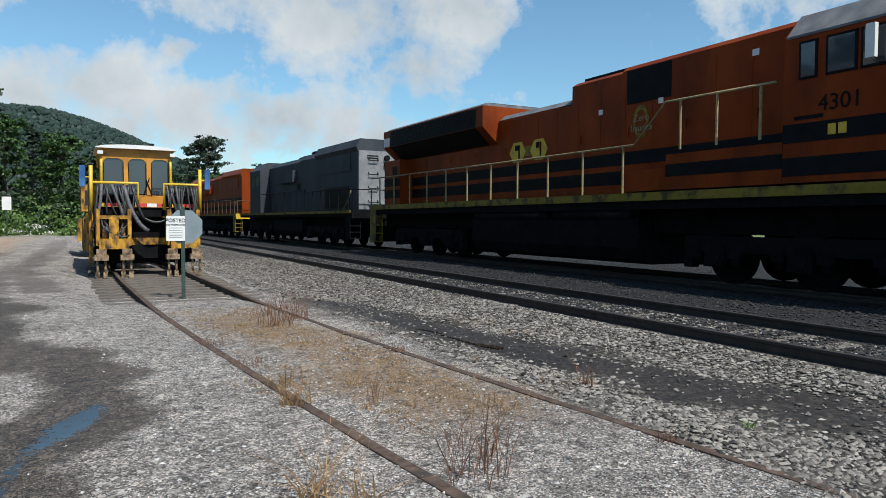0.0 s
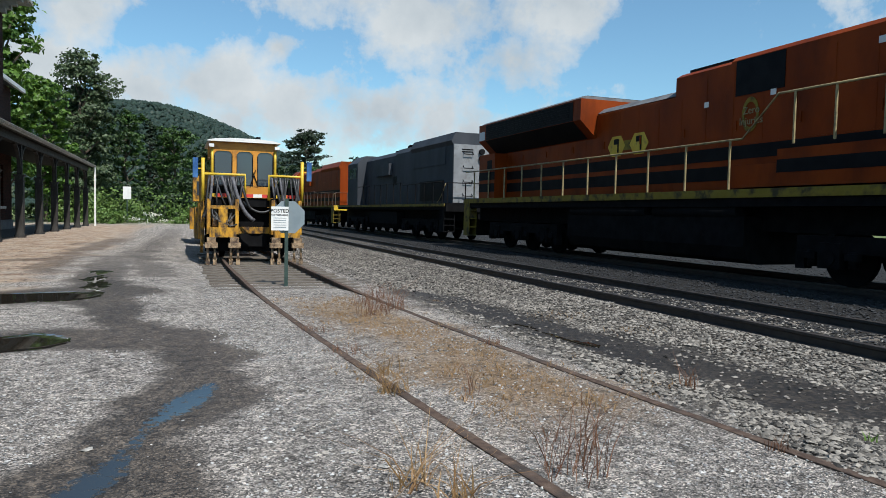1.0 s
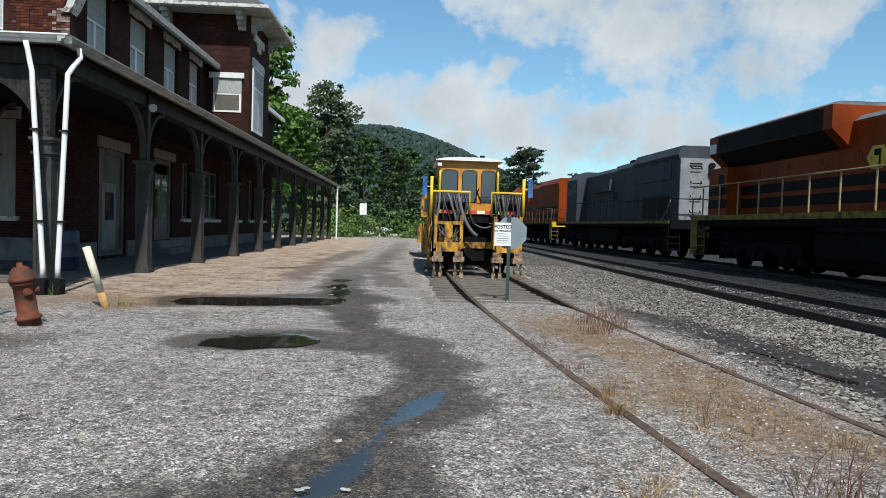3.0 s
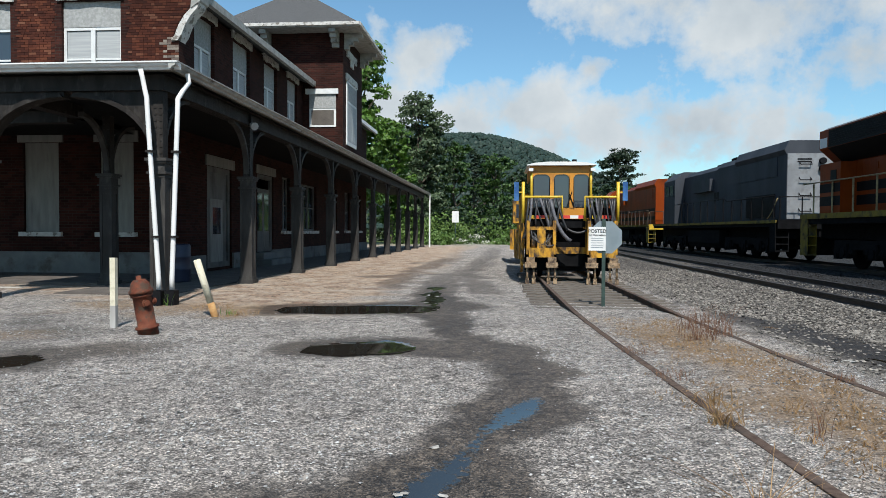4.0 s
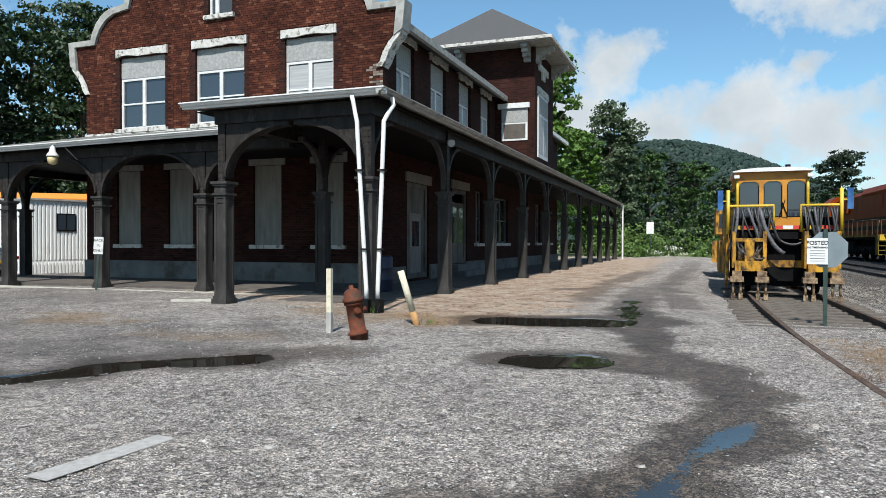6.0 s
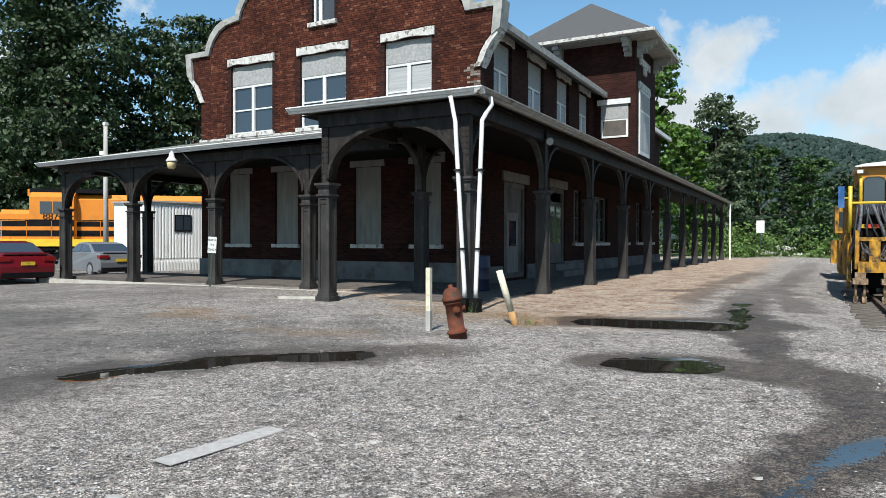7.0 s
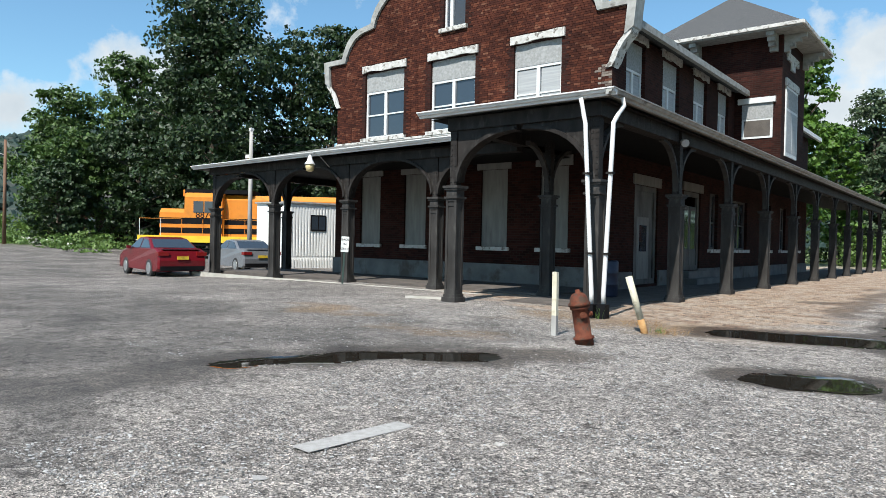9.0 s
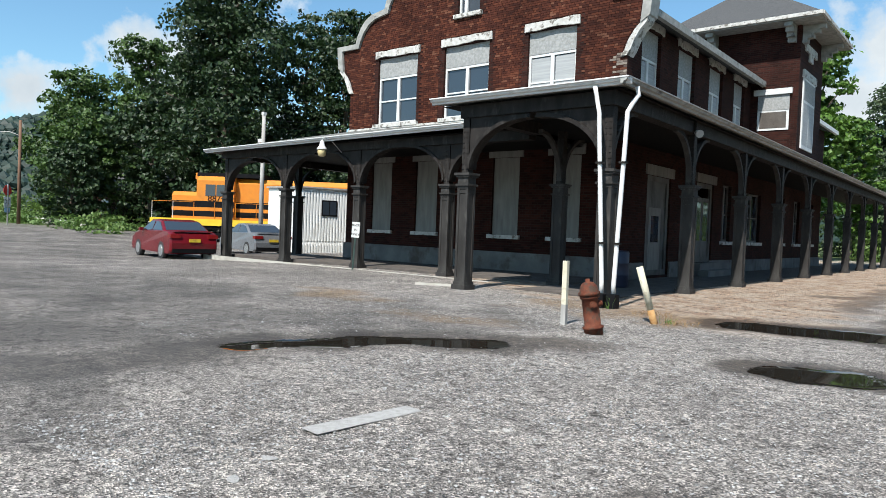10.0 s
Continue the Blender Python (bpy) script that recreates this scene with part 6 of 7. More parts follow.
def tree(x, y, h, spread, leaf, seed, label, n=8000, low=0.18, size=0.36, form="round", z=None, trunk_r=None):
    rng = np.random.default_rng(seed)
    z0 = float(ground_z(x, y)) if z is None else z
    t = thing("tree", pose(x, y, z0), label, "tree", "trees round the yard")
    tr_ = trunk_r or 0.022 * h
    bm = bmesh.new()
    top = h * 0.75
    last = Vector((0, 0, -0.3))
    for i in range(5):
        nxt = Vector((rng.normal() * 0.12, rng.normal() * 0.12, top * (i + 1) / 5))
        rod(bm, last, nxt, tr_ * (1 - 0.16 * i), 8, tr_ * (1 - 0.16 * (i + 1)), False)
        last = nxt
    blobs = []
    m = 30
    for k in range(m):
        f = (k + 0.5) / m
        zz = h * (low + (0.94 - low) * f)
        if form == "round":
            w = spread * (math.sin(math.pi * min(0.10 + 0.84 * f, 1)) ** 0.55)
        elif form == "cone":
            w = spread * (1.05 - 0.85 * f)
        else:
            w = spread * (0.45 + 0.6 * math.sin(math.pi * (0.2 + 0.75 * f)))
        a = k * 2.4 + rng.normal() * 0.4
        rr = w * (0.35 + 0.42 * rng.random())
        c = Vector((math.cos(a) * rr, math.sin(a) * rr, zz))
        br = spread * (0.24 + 0.20 * rng.random())
        blobs.append((tuple(c), (br, br, br * (0.75 if form != "pine" else 0.38))))
        rod(bm, (0, 0, max(zz - h * 0.12, h * 0.12)), c, tr_ * 0.30, 5, tr_ * 0.08, False)
    blobs.append(((0, 0, h * 0.93), (spread * 0.28, spread * 0.28, h * 0.06)))
    part("trunk", bm, "bark", t)
    v, f = leaf_cloud(rng, blobs, n, size)
    o = raw("crown", v, f, leaf)
    o.parent = t
    return t


DARK, MID, BRI = "dark green broadleaf tree with dense crown", "green broadleaf tree at the yard's edge", "sunlit bright green maple tree"
tree(-11.8, 57.5, 17.2, 3.1, "leaf_bright", 1, BRI, n=12000, size=0.34, low=0.2)
tree(-10.5, 65.1, 11.9, 2.5, "leaf_bright", 2, BRI, n=8000, size=0.30)
tree(-8.9, 75.0, 16.6, 3.5, "leaf_grey", 3, "grey-green feathery tree at the yard's edge", n=15000, low=0.12, size=0.27)
tree(-9.5, 78.0, 13.2, 4.6, "leaf_dark", 5, DARK, n=11000, low=0.04, size=0.32)
tree(-5.6, 83.6, 12.0, 2.4, "leaf", 4, MID, n=8500, low=0.04, size=0.28)
tree(-0.8, 90.7, 11.6, 2.8, "leaf", 6, MID, n=8500, low=0.03, size=0.28)
tree(-3.8, 98.2, 12.9, 1.7, "needle", 7, "slim dark conifer among broadleaf trees", n=5000, low=0.03, form="cone", size=0.3)
tree(-2.4, 100.9, 12.5, 1.7, "needle", 33, "slim dark conifer among broadleaf trees", n=5000, low=0.03, form="cone", size=0.3)
tree(2.9, 104.1, 10.5, 3.2, "leaf_dark", 8, DARK, n=7000, low=0.03, size=0.32)
tree(8.5, 102.0, 9.0, 3.6, "leaf", 34, MID, n=6800, low=0.03, size=0.32)
tree(13.0, 103.0, 8.0, 3.6, "leaf_dark", 9, DARK, n=6000, low=0.03, size=0.32)
tree(17.5, 106.0, 7.6, 3.4, "leaf", 10, MID, n=5500, low=0.03, size=0.32)
tree(-20.0, 76.0, 15.0, 5.0, "leaf_dark", 11, DARK, n=8000, low=0.03)
tree(20.3, 122.0, 15.8, 4.6, "needle", 12, "dark spreading pine tree", n=11900, low=0.12, size=0.36, form="pine")
tree(31.5, 132.0, 12.0, 4.0, "needle", 13, "dark spreading pine tree", n=7650, low=0.05, size=0.36, form="pine")
tree(36.5, 134.0, 12.2, 4.2, "needle", 14, "dark spreading pine tree", n=7650, low=0.05, size=0.36, form="pine")
tree(41.0, 140.0, 10.5, 4.0, "needle", 15, "dark spreading pine tree", n=5950, low=0.05, size=0.36, form="pine")
tree(24.0, 112.0, 6.5, 3.2, "bush", 16, MID, n=4420, low=0.02)
tree(28.0, 112.0, 6.0, 3.0, "bush", 17, MID, n=4420, low=0.02)
# wooded bank west of the yard
tree(-48.4, 31.0, 20.4, 6.3, "leaf_dark", 21, DARK, n=29000, low=0.10, size=0.30)
tree(-54.0, 32.5, 16.0, 4.2, "leaf_dark", 22, DARK, n=15000, low=0.05, size=0.32)
tree(-43.8, 39.5, 19.4, 5.2, "leaf_dark", 23, DARK, n=17000, low=0.05, size=0.30)
tree(-39.5, 44.0, 17.5, 5.0, "leaf_dark", 24, DARK, n=11000, low=0.05, size=0.34)
tree(-60.0, 38.0, 15.0, 5.6, "leaf_mid", 25, MID, n=16000, low=0.06, size=0.32)
tree(-66.8, 34.5, 18.8, 4.4, "leaf_mid", 26, MID, n=15000, low=0.06, size=0.32)
tree(-74.5, 30.6, 16.0, 4.7, "leaf_mid", 27, MID, n=14000, low=0.06, size=0.32)
tree(-58.0, 23.5, 6.6, 2.6, "leaf_dark", 28, "dark rounded roadside shrub", n=7650, low=0.02, size=0.26)
tree(-34.5, 47.0, 16.0, 5.0, "leaf_dark", 29, DARK, n=9000, low=0.05, size=0.34)
tree(-28.0, 52.0, 14.0, 5.0, "leaf", 30, MID, n=7500, low=0.05, size=0.34)
tree(-70.0, 28.5, 9.5, 4.2, "leaf_mid", 31, MID, n=9000, low=0.03, size=0.32)
tree(-60.8, 26.4, 9.5, 3.4, "leaf_mid", 35, MID, n=9000, low=0.34, size=0.30)
tree(-56.0, 29.0, 11.0, 3.6, "leaf_dark", 36, DARK, n=9000, low=0.10, size=0.30)
tree(-79.0, 33.0, 13.5, 4.4, "leaf_mid", 37, MID, n=9000, low=0.05, size=0.32)
tree(-63.5, 33.5, 13.0, 4.4, "leaf_mid", 38, MID, n=10000, low=0.05, size=0.32)
tree(-50.5, 40.5, 19.3, 5.2, "leaf_dark", 32, DARK, n=14000, low=0.05, size=0.32)


def brush(name, label, rows, material, n, size, seed, kind="stuff"):
    """A band of low brush: blobs along a line."""
    rng = np.random.default_rng(seed)
    blobs = []
    for (x0, y0), (x1, y1), r, hgt, k in rows:
        for i in range(k):
            f = rng.random()
            s = 0.6 + 0.7 * rng.random()
            x, y = x0 + (x1 - x0) * f + rng.normal() * r * 0.6, y0 + (y1 - y0) * f + rng.normal() * r * 0.6
            blobs.append(((x, y, float(ground_z(x, y)) + hgt * s * 0.35), (r * s, r * s, hgt * s * 0.75)))
    v, f = leaf_cloud(rng, blobs, n, size)
    return raw(name, v, f, material, label, "brush", kind)


brush("brush", "sunlit green brush along the yard edge", [((-10, 62), (4, 70), 1.6, 2.2, 26), ((3, 78), (20, 92), 2.0, 2.6, 26), ((-60, 25), (-44, 21.5), 1.1, 0.9, 28), ((-85, 24), (-58, 27), 1.8, 2.0, 30)], "bush", 26000, 0.24, 41)
brush("undergrowth", "dark undergrowth below the trees", [((-78, 31), (-64, 31), 2.2, 4.0, 16), ((-70, 34), (-30, 50), 2.4, 4.5, 46), ((-20, 72), (6, 88), 2.2, 3.5, 36)], "leaf_dark", 26000, 0.42, 42)
brush("wildflowers", "white wildflowers in the grass", [((-6, 61), (3, 66), 1.2, 0.8, 20), ((-72, 24), (-44, 19.5), 0.9, 0.6, 26)], "flower", 1300, 0.10, 43)
brush("meadow", "tall pale green grass and weeds", [((-7, 59), (4, 64), 1.1, 1.0, 22), ((-72, 23.4), (-44, 19.5), 0.9, 0.7, 40)], "green_weed", 9000, 0.16, 44)


def hill(name, cx, cy, lx, ly, h, turn, seed, n, crown):
    """A wooded ridge: a smooth mound under many small crowns."""
    rng = np.random.default_rng(seed)
    ca, sa = math.cos(turn), math.sin(turn)
    def top(u, v):
        return h * np.exp(-(u / lx) ** 2 - (v / ly) ** 2) * (1 + 0.06 * np.sin(u * 0.02 + 1) + 0.05 * np.sin(v * 0.05))
    us, vs = np.linspace(-2.4 * lx, 2.4 * lx, 60), np.linspace(-2.4 * ly, 2.4 * ly, 40)
    U, V = np.meshgrid(us, vs, indexing="ij")
    Z = top(U, V) - 1.5
    P = np.stack([cx + U * ca - V * sa, cy + U * sa + V * ca, Z], -1).reshape(-1, 3)
    f = [(i * 40 + j, (i + 1) * 40 + j, (i + 1) * 40 + j + 1, i * 40 + j + 1) for i in range(59) for j in range(39)]
    raw(name, P.tolist(), f, "hill", "distant hill covered in green woods", "hill", "structure")
    u, v = rng.uniform(-2 * lx, 2 * lx, n), rng.uniform(-2 * ly, 0.25 * ly, n)
    z = top(u, v)
    ok = z > 2
    u, v, z = u[ok], v[ok], z[ok]
    m = len(u)
    ico = np.array([(0, 0, 1), (0.9, 0, 0.35), (0.28, 0.85, 0.35), (-0.72, 0.53, 0.35), (-0.72, -0.53, 0.35), (0.28, -0.85, 0.35), (0.7, 0.5, -0.5), (-0.3, 0.8, -0.5), (-0.85, 0, -0.5), (-0.3, -0.8, -0.5), (0.7, -0.5, -0.5)])
    fc = [(0, 1, 2), (0, 2, 3), (0, 3, 4), (0, 4, 5), (0, 5, 1), (1, 6, 2), (2, 7, 3), (3, 8, 4), (4, 9, 5), (5, 10, 1), (2, 6, 7), (3, 7, 8), (4, 8, 9), (5, 9, 10), (1, 10, 6)]
    r = rng.uniform(crown * 0.6, crown * 1.3, m)
    c = np.stack([cx + u * ca - v * sa, cy + u * sa + v * ca, z], 1)
    jit = rng.normal(scale=0.10, size=(m, 11, 3))
    V3 = c[:, None, :] + (ico[None] + jit) * r[:, None, None] * np.array([1, 1, 1.0])
    F3 = (np.array(fc)[None] + (np.arange(m) * 11)[:, None, None]).reshape(-1, 3)
    raw("hillside_woods", V3.reshape(-1, 3).tolist(), F3.tolist(), "hill", "distant green treetops on a hill", "woods", "stuff")


hill("hill", -34, 520, 150, 90, 70, 0.05, 51, 22000, 1.7)
hill("hill", -420, 230, 110, 150, 66, 0.1, 52, 9000, 3.0)


# ---- loose things in the yard ----
def hydrant():
    lean = pose(-4.05, 8.0, -0.05) @ Matrix.Rotation(radians(9), 4, Vector((-0.643, 0.766, 0.0))).inverted()
    o = thing("fire_hydrant", lean, "rusty red leaning fire hydrant in gravel", "hydrant")
    b = bmesh.new()
    lathe(b, [(0.118, -0.05), (0.118, 0.12), (0.135, 0.125), (0.135, 0.15), (0.105, 0.155), (0.105, 0.50), (0.125, 0.51), (0.125, 0.545)], 18)
    part("barrel", b, "hydrant", o)
    c = bmesh.new()
    lathe(c, [(0.138, 0.547), (0.138, 0.58), (0.118, 0.60), (0.108, 0.66), (0.07, 0.705), (0.03, 0.715), (0.03, 0.75), (0.02, 0.755)], 18)
    part("bonnet", c, "hydrant", o)
    for d in ((0.75, 0.66), (0.7, -0.7)):
        n = bmesh.new()
        v = Vector((d[0], d[1], 0)).normalized()
        rod(n, v * 0.09 + Vector((0, 0, 0.43)), v * 0.13 + Vector((0, 0, 0.43)), 0.045, 12)
        rod(n, v * 0.13 + Vector((0, 0, 0.43)), v * 0.15 + Vector((0, 0, 0.43)), 0.03, 6)
        part("nozzle", n, "hydrant", o)


hydrant()
mk = thing("marker_post", pose(-4.75, 8.45, 0), "slim cream marker post with grey foot", "post")
part("post", boxes((-0.035, 0.035, -0.03, 0.03, 0.28, 0.88)), "cream_post", mk, "", 0.008)
part("foot", boxes((-0.036, 0.036, -0.031, 0.031, -0.1, 0.279)), "pole", mk)
lp = thing("leaning_post", pose(-3.98, 9.73, -0.03) @ Matrix.Rotation(radians(17), 4, Vector((-0.643, 0.766, 0.0))).inverted(), "leaning pale pipe post rusted at its foot", "post")
bm = bmesh.new()
rod(bm, (0, 0, 0.24), (0, 0, 0.88), 0.05, 12)
part("post", bm, "cream_post", lp)
bm = bmesh.new()
rod(bm, (0, 0, -0.1), (0, 0, 0.24), 0.0505, 12)
part("foot", bm, "rust_bright", lp, "rusted post foot")

# posted sign beside the siding
sg = thing("warning_sign", pose(1.86, 12.3, -0.06, 0, 0, -4), "white notice and grey octagon on a green post", "sign")
part("post", boxes((-0.03, 0.03, -0.02, 0.02, -0.3, 1.52)), "green_post", sg)
bm = bmesh.new()
prism(bm, [(0.03 + 0.30 * math.cos(radians(22.5 + 45 * k)), 1.20 + 0.30 * math.sin(radians(22.5 + 45 * k))) for k in range(8)], "y", 0.022, 0.03)
part("octagon", bm, "sign_grey", sg, "bare back of an octagonal sign")
nt = part("notice", boxes((-0.26, 0.03, -0.034, -0.022, 0.97, 1.38)), "white", sg, "white notice board")
words("words", "POSTED", 0.085, Matrix.Translation((-0.115, -0.036, 1.305)) @ Euler((radians(90), 0, 0)).to_matrix().to_4x4(), "black", nt)
words("words", "NO TRESPASSING", 0.036, Matrix.Translation((-0.115, -0.036, 1.235)) @ Euler((radians(90), 0, 0)).to_matrix().to_4x4(), "black", nt)
for i in range(5):
    part("line", boxes((-0.22, -0.01, -0.037, -0.0345, 1.18 - 0.04 * i, 1.188 - 0.04 * i)), "sign_grey", nt)

bo = thing("parking_sign", pose(-14.5, 13.55, float(ground_z(-14.5, 13.55)), 0, 3, 40), "small white back in only sign on a dark post", "sign")
part("post", boxes((-0.025, 0.025, -0.02, 0.02, -0.2, 1.25)), "green_post", bo)
pn = part("panel", boxes((-0.11, 0.11, -0.034, -0.022, 0.92, 1.36)), "white", bo)
for i, w in enumerate(("BACK", "IN", "ONLY")):
    words("words", w, 0.085, Matrix.Translation((0, -0.036, 1.27 - 0.13 * i)) @ Euler((radians(90), 0, 0)).to_matrix().to_4x4(), "black", pn)
fs = thing("road_sign", pose(-4.0, 61, 0), "small white sign on a post at the yard end", "sign")
part("post", boxes((-0.04, 0.04, -0.03, 0.03, -0.2, 2.9)), "green_post", fs)
part("panel", boxes((-0.30, 0.30, -0.045, -0.032, 1.95, 2.95)), "white", fs)

# street corner to the west
def base_z(x, y):
    return float(ground_z(x, y))


st = thing("stop_sign", pose(-56, 18.3, base_z(-56, 18.3), 0, 0, -60), "red stop sign with a white crossing panel", "sign")
part("post", boxes((-0.04, 0.04, -0.03, 0.03, -0.2, 2.9)), "pole", st)
bm = bmesh.new()
prism(bm, [(0.40 * math.cos(radians(22.5 + 45 * k)), 2.45 + 0.40 * math.sin(radians(22.5 + 45 * k))) for k in range(8)], "y", -0.045, -0.032)
oc = part("octagon", bm, "red", st, "red octagonal panel")
words("words", "STOP", 0.28, Matrix.Translation((0, -0.05, 2.45)) @ Euler((radians(90), 0, 0)).to_matrix().to_4x4(), "white", oc)
pn = part("panel", boxes((-0.30, 0.30, -0.045, -0.032, 1.25, 1.98)), "white", st)
bm = bmesh.new()
rod(bm, (-0.2, -0.05, 1.45), (0.2, -0.05, 1.8), 0.03, 4)
rod(bm, (-0.2, -0.05, 1.8), (0.2, -0.05, 1.45), 0.03, 4)
part("cross", bm, "black", pn)
part("panel", boxes((-0.26, 0.26, -0.045, -0.032, 0.85, 1.2)), "blue_pale", st)
cn = thing("traffic_cone", pose(-54.5, 17.0, base_z(-54.5, 17.0)), "orange traffic cone on the road edge", "cone")
bm = bmesh.new()
lathe(bm, [(0.17, 0.04), (0.05, 0.72)], 14)
part("cone", bm, "cone_orange", cn)
part("base", boxes((-0.22, 0.22, -0.22, 0.22, 0, 0.04)), "cone_orange", cn)


def utility_pole(x, y, h, material, arm, label):
    o = thing("utility_pole", pose(x, y, base_z(x, y)), label, "pole")
    b = bmesh.new()
    rod(b, (0, 0, -0.3), (0, 0, h), 0.14, 10, 0.10)
    part("pole", b, material, o)
    if arm:
        a = bmesh.new()
        tube(a, [(0, 0, h - 1.2), (-0.8, -0.5, h - 0.9), (-1.6, -1.0, h - 0.95)], 0.04, 6)
        part("arm", a, "pole", o)
        part("lamp", boxes((-2.1, -1.5, -1.1, -0.9, h - 1.05, h - 0.93)), "white", o)
    else:
        part("fitting", boxes((-0.35, 0.0, -0.12, 0.12, h - 1.55, h - 1.35), (-0.1, 0.1, -0.1, 0.1, h, h + 0.15)), "white", o)
    return o


utility_pole(-33.0, 23.6, 7.5, "pole", False, "grey weathered pole beside a white shed")
utility_pole(-59.5, 20.2, 8.0, "pole_brown", True, "brown utility pole with a street light")
utility_pole(-66.0, 29.0, 8.2, "pole_brown", True, "brown utility pole with a street light")
for k, (p, q, s) in enumerate((((-33.0, 23.6, 7.2), (-66.0, 29.0, 8.3), 0.8), ((-33.0, 23.6, 7.1), (-20.3, 24.0, 6.4), 0.3), ((-33.0, 23.6, 6.8), (-20.3, 26.0, 6.2), 0.4))):
    bm = bmesh.new()
    tube(bm, bow(p, q, s, 14), 0.012, 4)
    cb = part("cable", bm, "black")
    tagged(cb, "thin black overhead cable strung between poles", "cable", "overhead cables")

# site trailer
sh = thing("site_trailer", pose(-27.1, 21.7, -0.37, 0, 0, -15), "white corrugated site trailer with a small window", "shed")
bm = bmesh.new()
prism(bm, [(-4.3, -0.02), (0, -0.02), (0, 3.4), (-4.3, 3.5)], "y", 0.0, 2.9)
part("body", bm, "siding_white", sh)
rib = bmesh.new()
for i in range(17):
    box(rib, 0.001, 0.028, 0.06 + 0.16 * i, 0.14 + 0.16 * i, 0.80, 3.3)
tagged(part("ribs", rib, "siding_white", sh), kind="stuff")
skirt = bmesh.new()
for i in range(19):
    box(skirt, 0.001, 0.05, 0.02 + 0.15 * i, 0.10 + 0.15 * i, 0.0, 0.66)
tagged(part("skirt", skirt, "siding_white", sh, "ribbed white skirting"), kind="stuff")
bm = bmesh.new()
prism(bm, [(-4.4, 3.506), (0.1, 3.404), (0.1, 3.48), (-4.4, 3.58)], "y", -0.1, 3.0)
part("roof", bm, "pole", sh)
wf = part("window", boxes((0.03, 0.06, 1.10, 1.95, 2.05, 2.85)), "black", sh)
part("pane", boxes((0.061, 0.066, 1.17, 1.50, 2.12, 2.78)), "glass", wf)
part("pane", boxes((0.061, 0.066, 1.56, 1.89, 2.12, 2.78)), "glass", wf)
part("lamp", boxes((0.03, 0.22, 2.5, 2.75, 2.6, 2.85)), "black", sh)


def car(name, m, paint, label, scale):
    """A saloon: local x forward, origin on the ground at its middle."""
    o = thing(name, m, label, "car", "parked cars")
    L, W = 2.28 * scale, 0.88 * scale
    side = [(-2.28, 0.32), (-2.30, 0.62), (-2.22, 0.95), (-1.95, 1.03), (-1.55, 1.05), (-0.85, 1.40), (-0.3, 1.47), (0.3, 1.44), (1.05, 1.02), (1.8, 0.90), (2.2, 0.72), (2.28, 0.45), (2.2, 0.25), (-2.1, 0.22)]
    bm = bmesh.new()
    rows = []
    for t, inset, lift in ((-1.0, 0.0, 0), (-0.94, 0, 0), (0.94, 0, 0), (1.0, 0, 0)):
        ring = []
        for x, z in side:
            k = 1.0 if abs(t) < 0.95 else 0.965
            w = W * (0.99 if z < 1.0 else 0.99 - 0.42 * (z - 1.0))
            ring.append(bm.verts.new((x * scale * k, t * w, (0.62 + (z - 0.62) * (k if z > 0.62 else k)) * scale)))
        rows.append(ring)
    n = len(side)
    for a, b in zip(rows, rows[1:]):
        for i in range(n):
            bm.faces.new((a[i], a[(i + 1) % n], b[(i + 1) % n], b[i])).smooth = False
    bm.faces.new(rows[0])
    bm.faces.new(rows[-1][::-1])
    body = part("body", bm, paint, o)
    for s in (-1, 1):
        for pts in ([(-1.35, 1.07), (-0.82, 1.35), (-0.32, 1.405), (-0.30, 1.06)], [(-0.22, 1.06), (-0.22, 1.405), (0.26, 1.385), (0.92, 1.03)]):
            g = bmesh.new()
            a = [(x * scale, s * W * (0.995 - 0.42 * (max(z, 1) - 1.0)) + s * 0.004, z * scale) for x, z in pts]
            vs = [g.verts.new(p) for p in a] + [g.verts.new((p[0], p[1] - s * 0.012, p[2])) for p in a]
            g.faces.new(vs[:4])
            g.faces.new(vs[7:3:-1])
            for i in range(4):
                g.faces.new((vs[i], vs[4 + i], vs[4 + (i + 1) % 4], vs[(i + 1) % 4]))
            part("side_window", g, "glass", body)
    for (x0, z0), (x1, z1), nm in (((-1.50, 1.075), (-0.90, 1.385), "rear_window"), ((0.38, 1.40), (1.0, 1.06), "windscreen")):
        g = bmesh.new()
        w0, w1 = W * 0.86, W * 0.74
        if z0 > z1:
            w0, w1 = w1, w0
        d = 0.012
        pr = [(x0 * scale, -w0, z0 * scale + d), (x0 * scale, w0, z0 * scale + d), (x1 * scale, w1, z1 * scale + d), (x1 * scale, -w1, z1 * scale + d)]
        vs = [g.verts.new(p) for p in pr] + [g.verts.new((p[0], p[1], p[2] - 0.02)) for p in pr]
        g.faces.new(vs[:4])
        g.faces.new(vs[7:3:-1])
        for i in range(4):
            g.faces.new((vs[i], vs[4 + i], vs[4 + (i + 1) % 4], vs[(i + 1) % 4]))
        part(nm, g, "glass", body)
    for s in (-1, 1):
        part("tail_light", boxes((-2.30 * scale, -2.02 * scale, min(s * 0.50, s * 0.875) * scale, max(s * 0.50, s * 0.875) * scale, 0.80 * scale, 0.93 * scale)), "tail", body, "", 0.02)
        part("mirror", boxes((0.72 * scale, 0.86 * scale, min(s * 0.88, s * 1.03) * scale, max(s * 0.88, s * 1.03) * scale, 1.0 * scale, 1.12 * scale)), paint, body, "", 0.02)
        for x in (-1.33, 1.36):
            w = bmesh.new()
            rod(w, (x * scale, s * W * 0.80, 0.32 * scale), (x * scale, s * W * 1.01, 0.32 * scale), 0.325 * scale, 24)
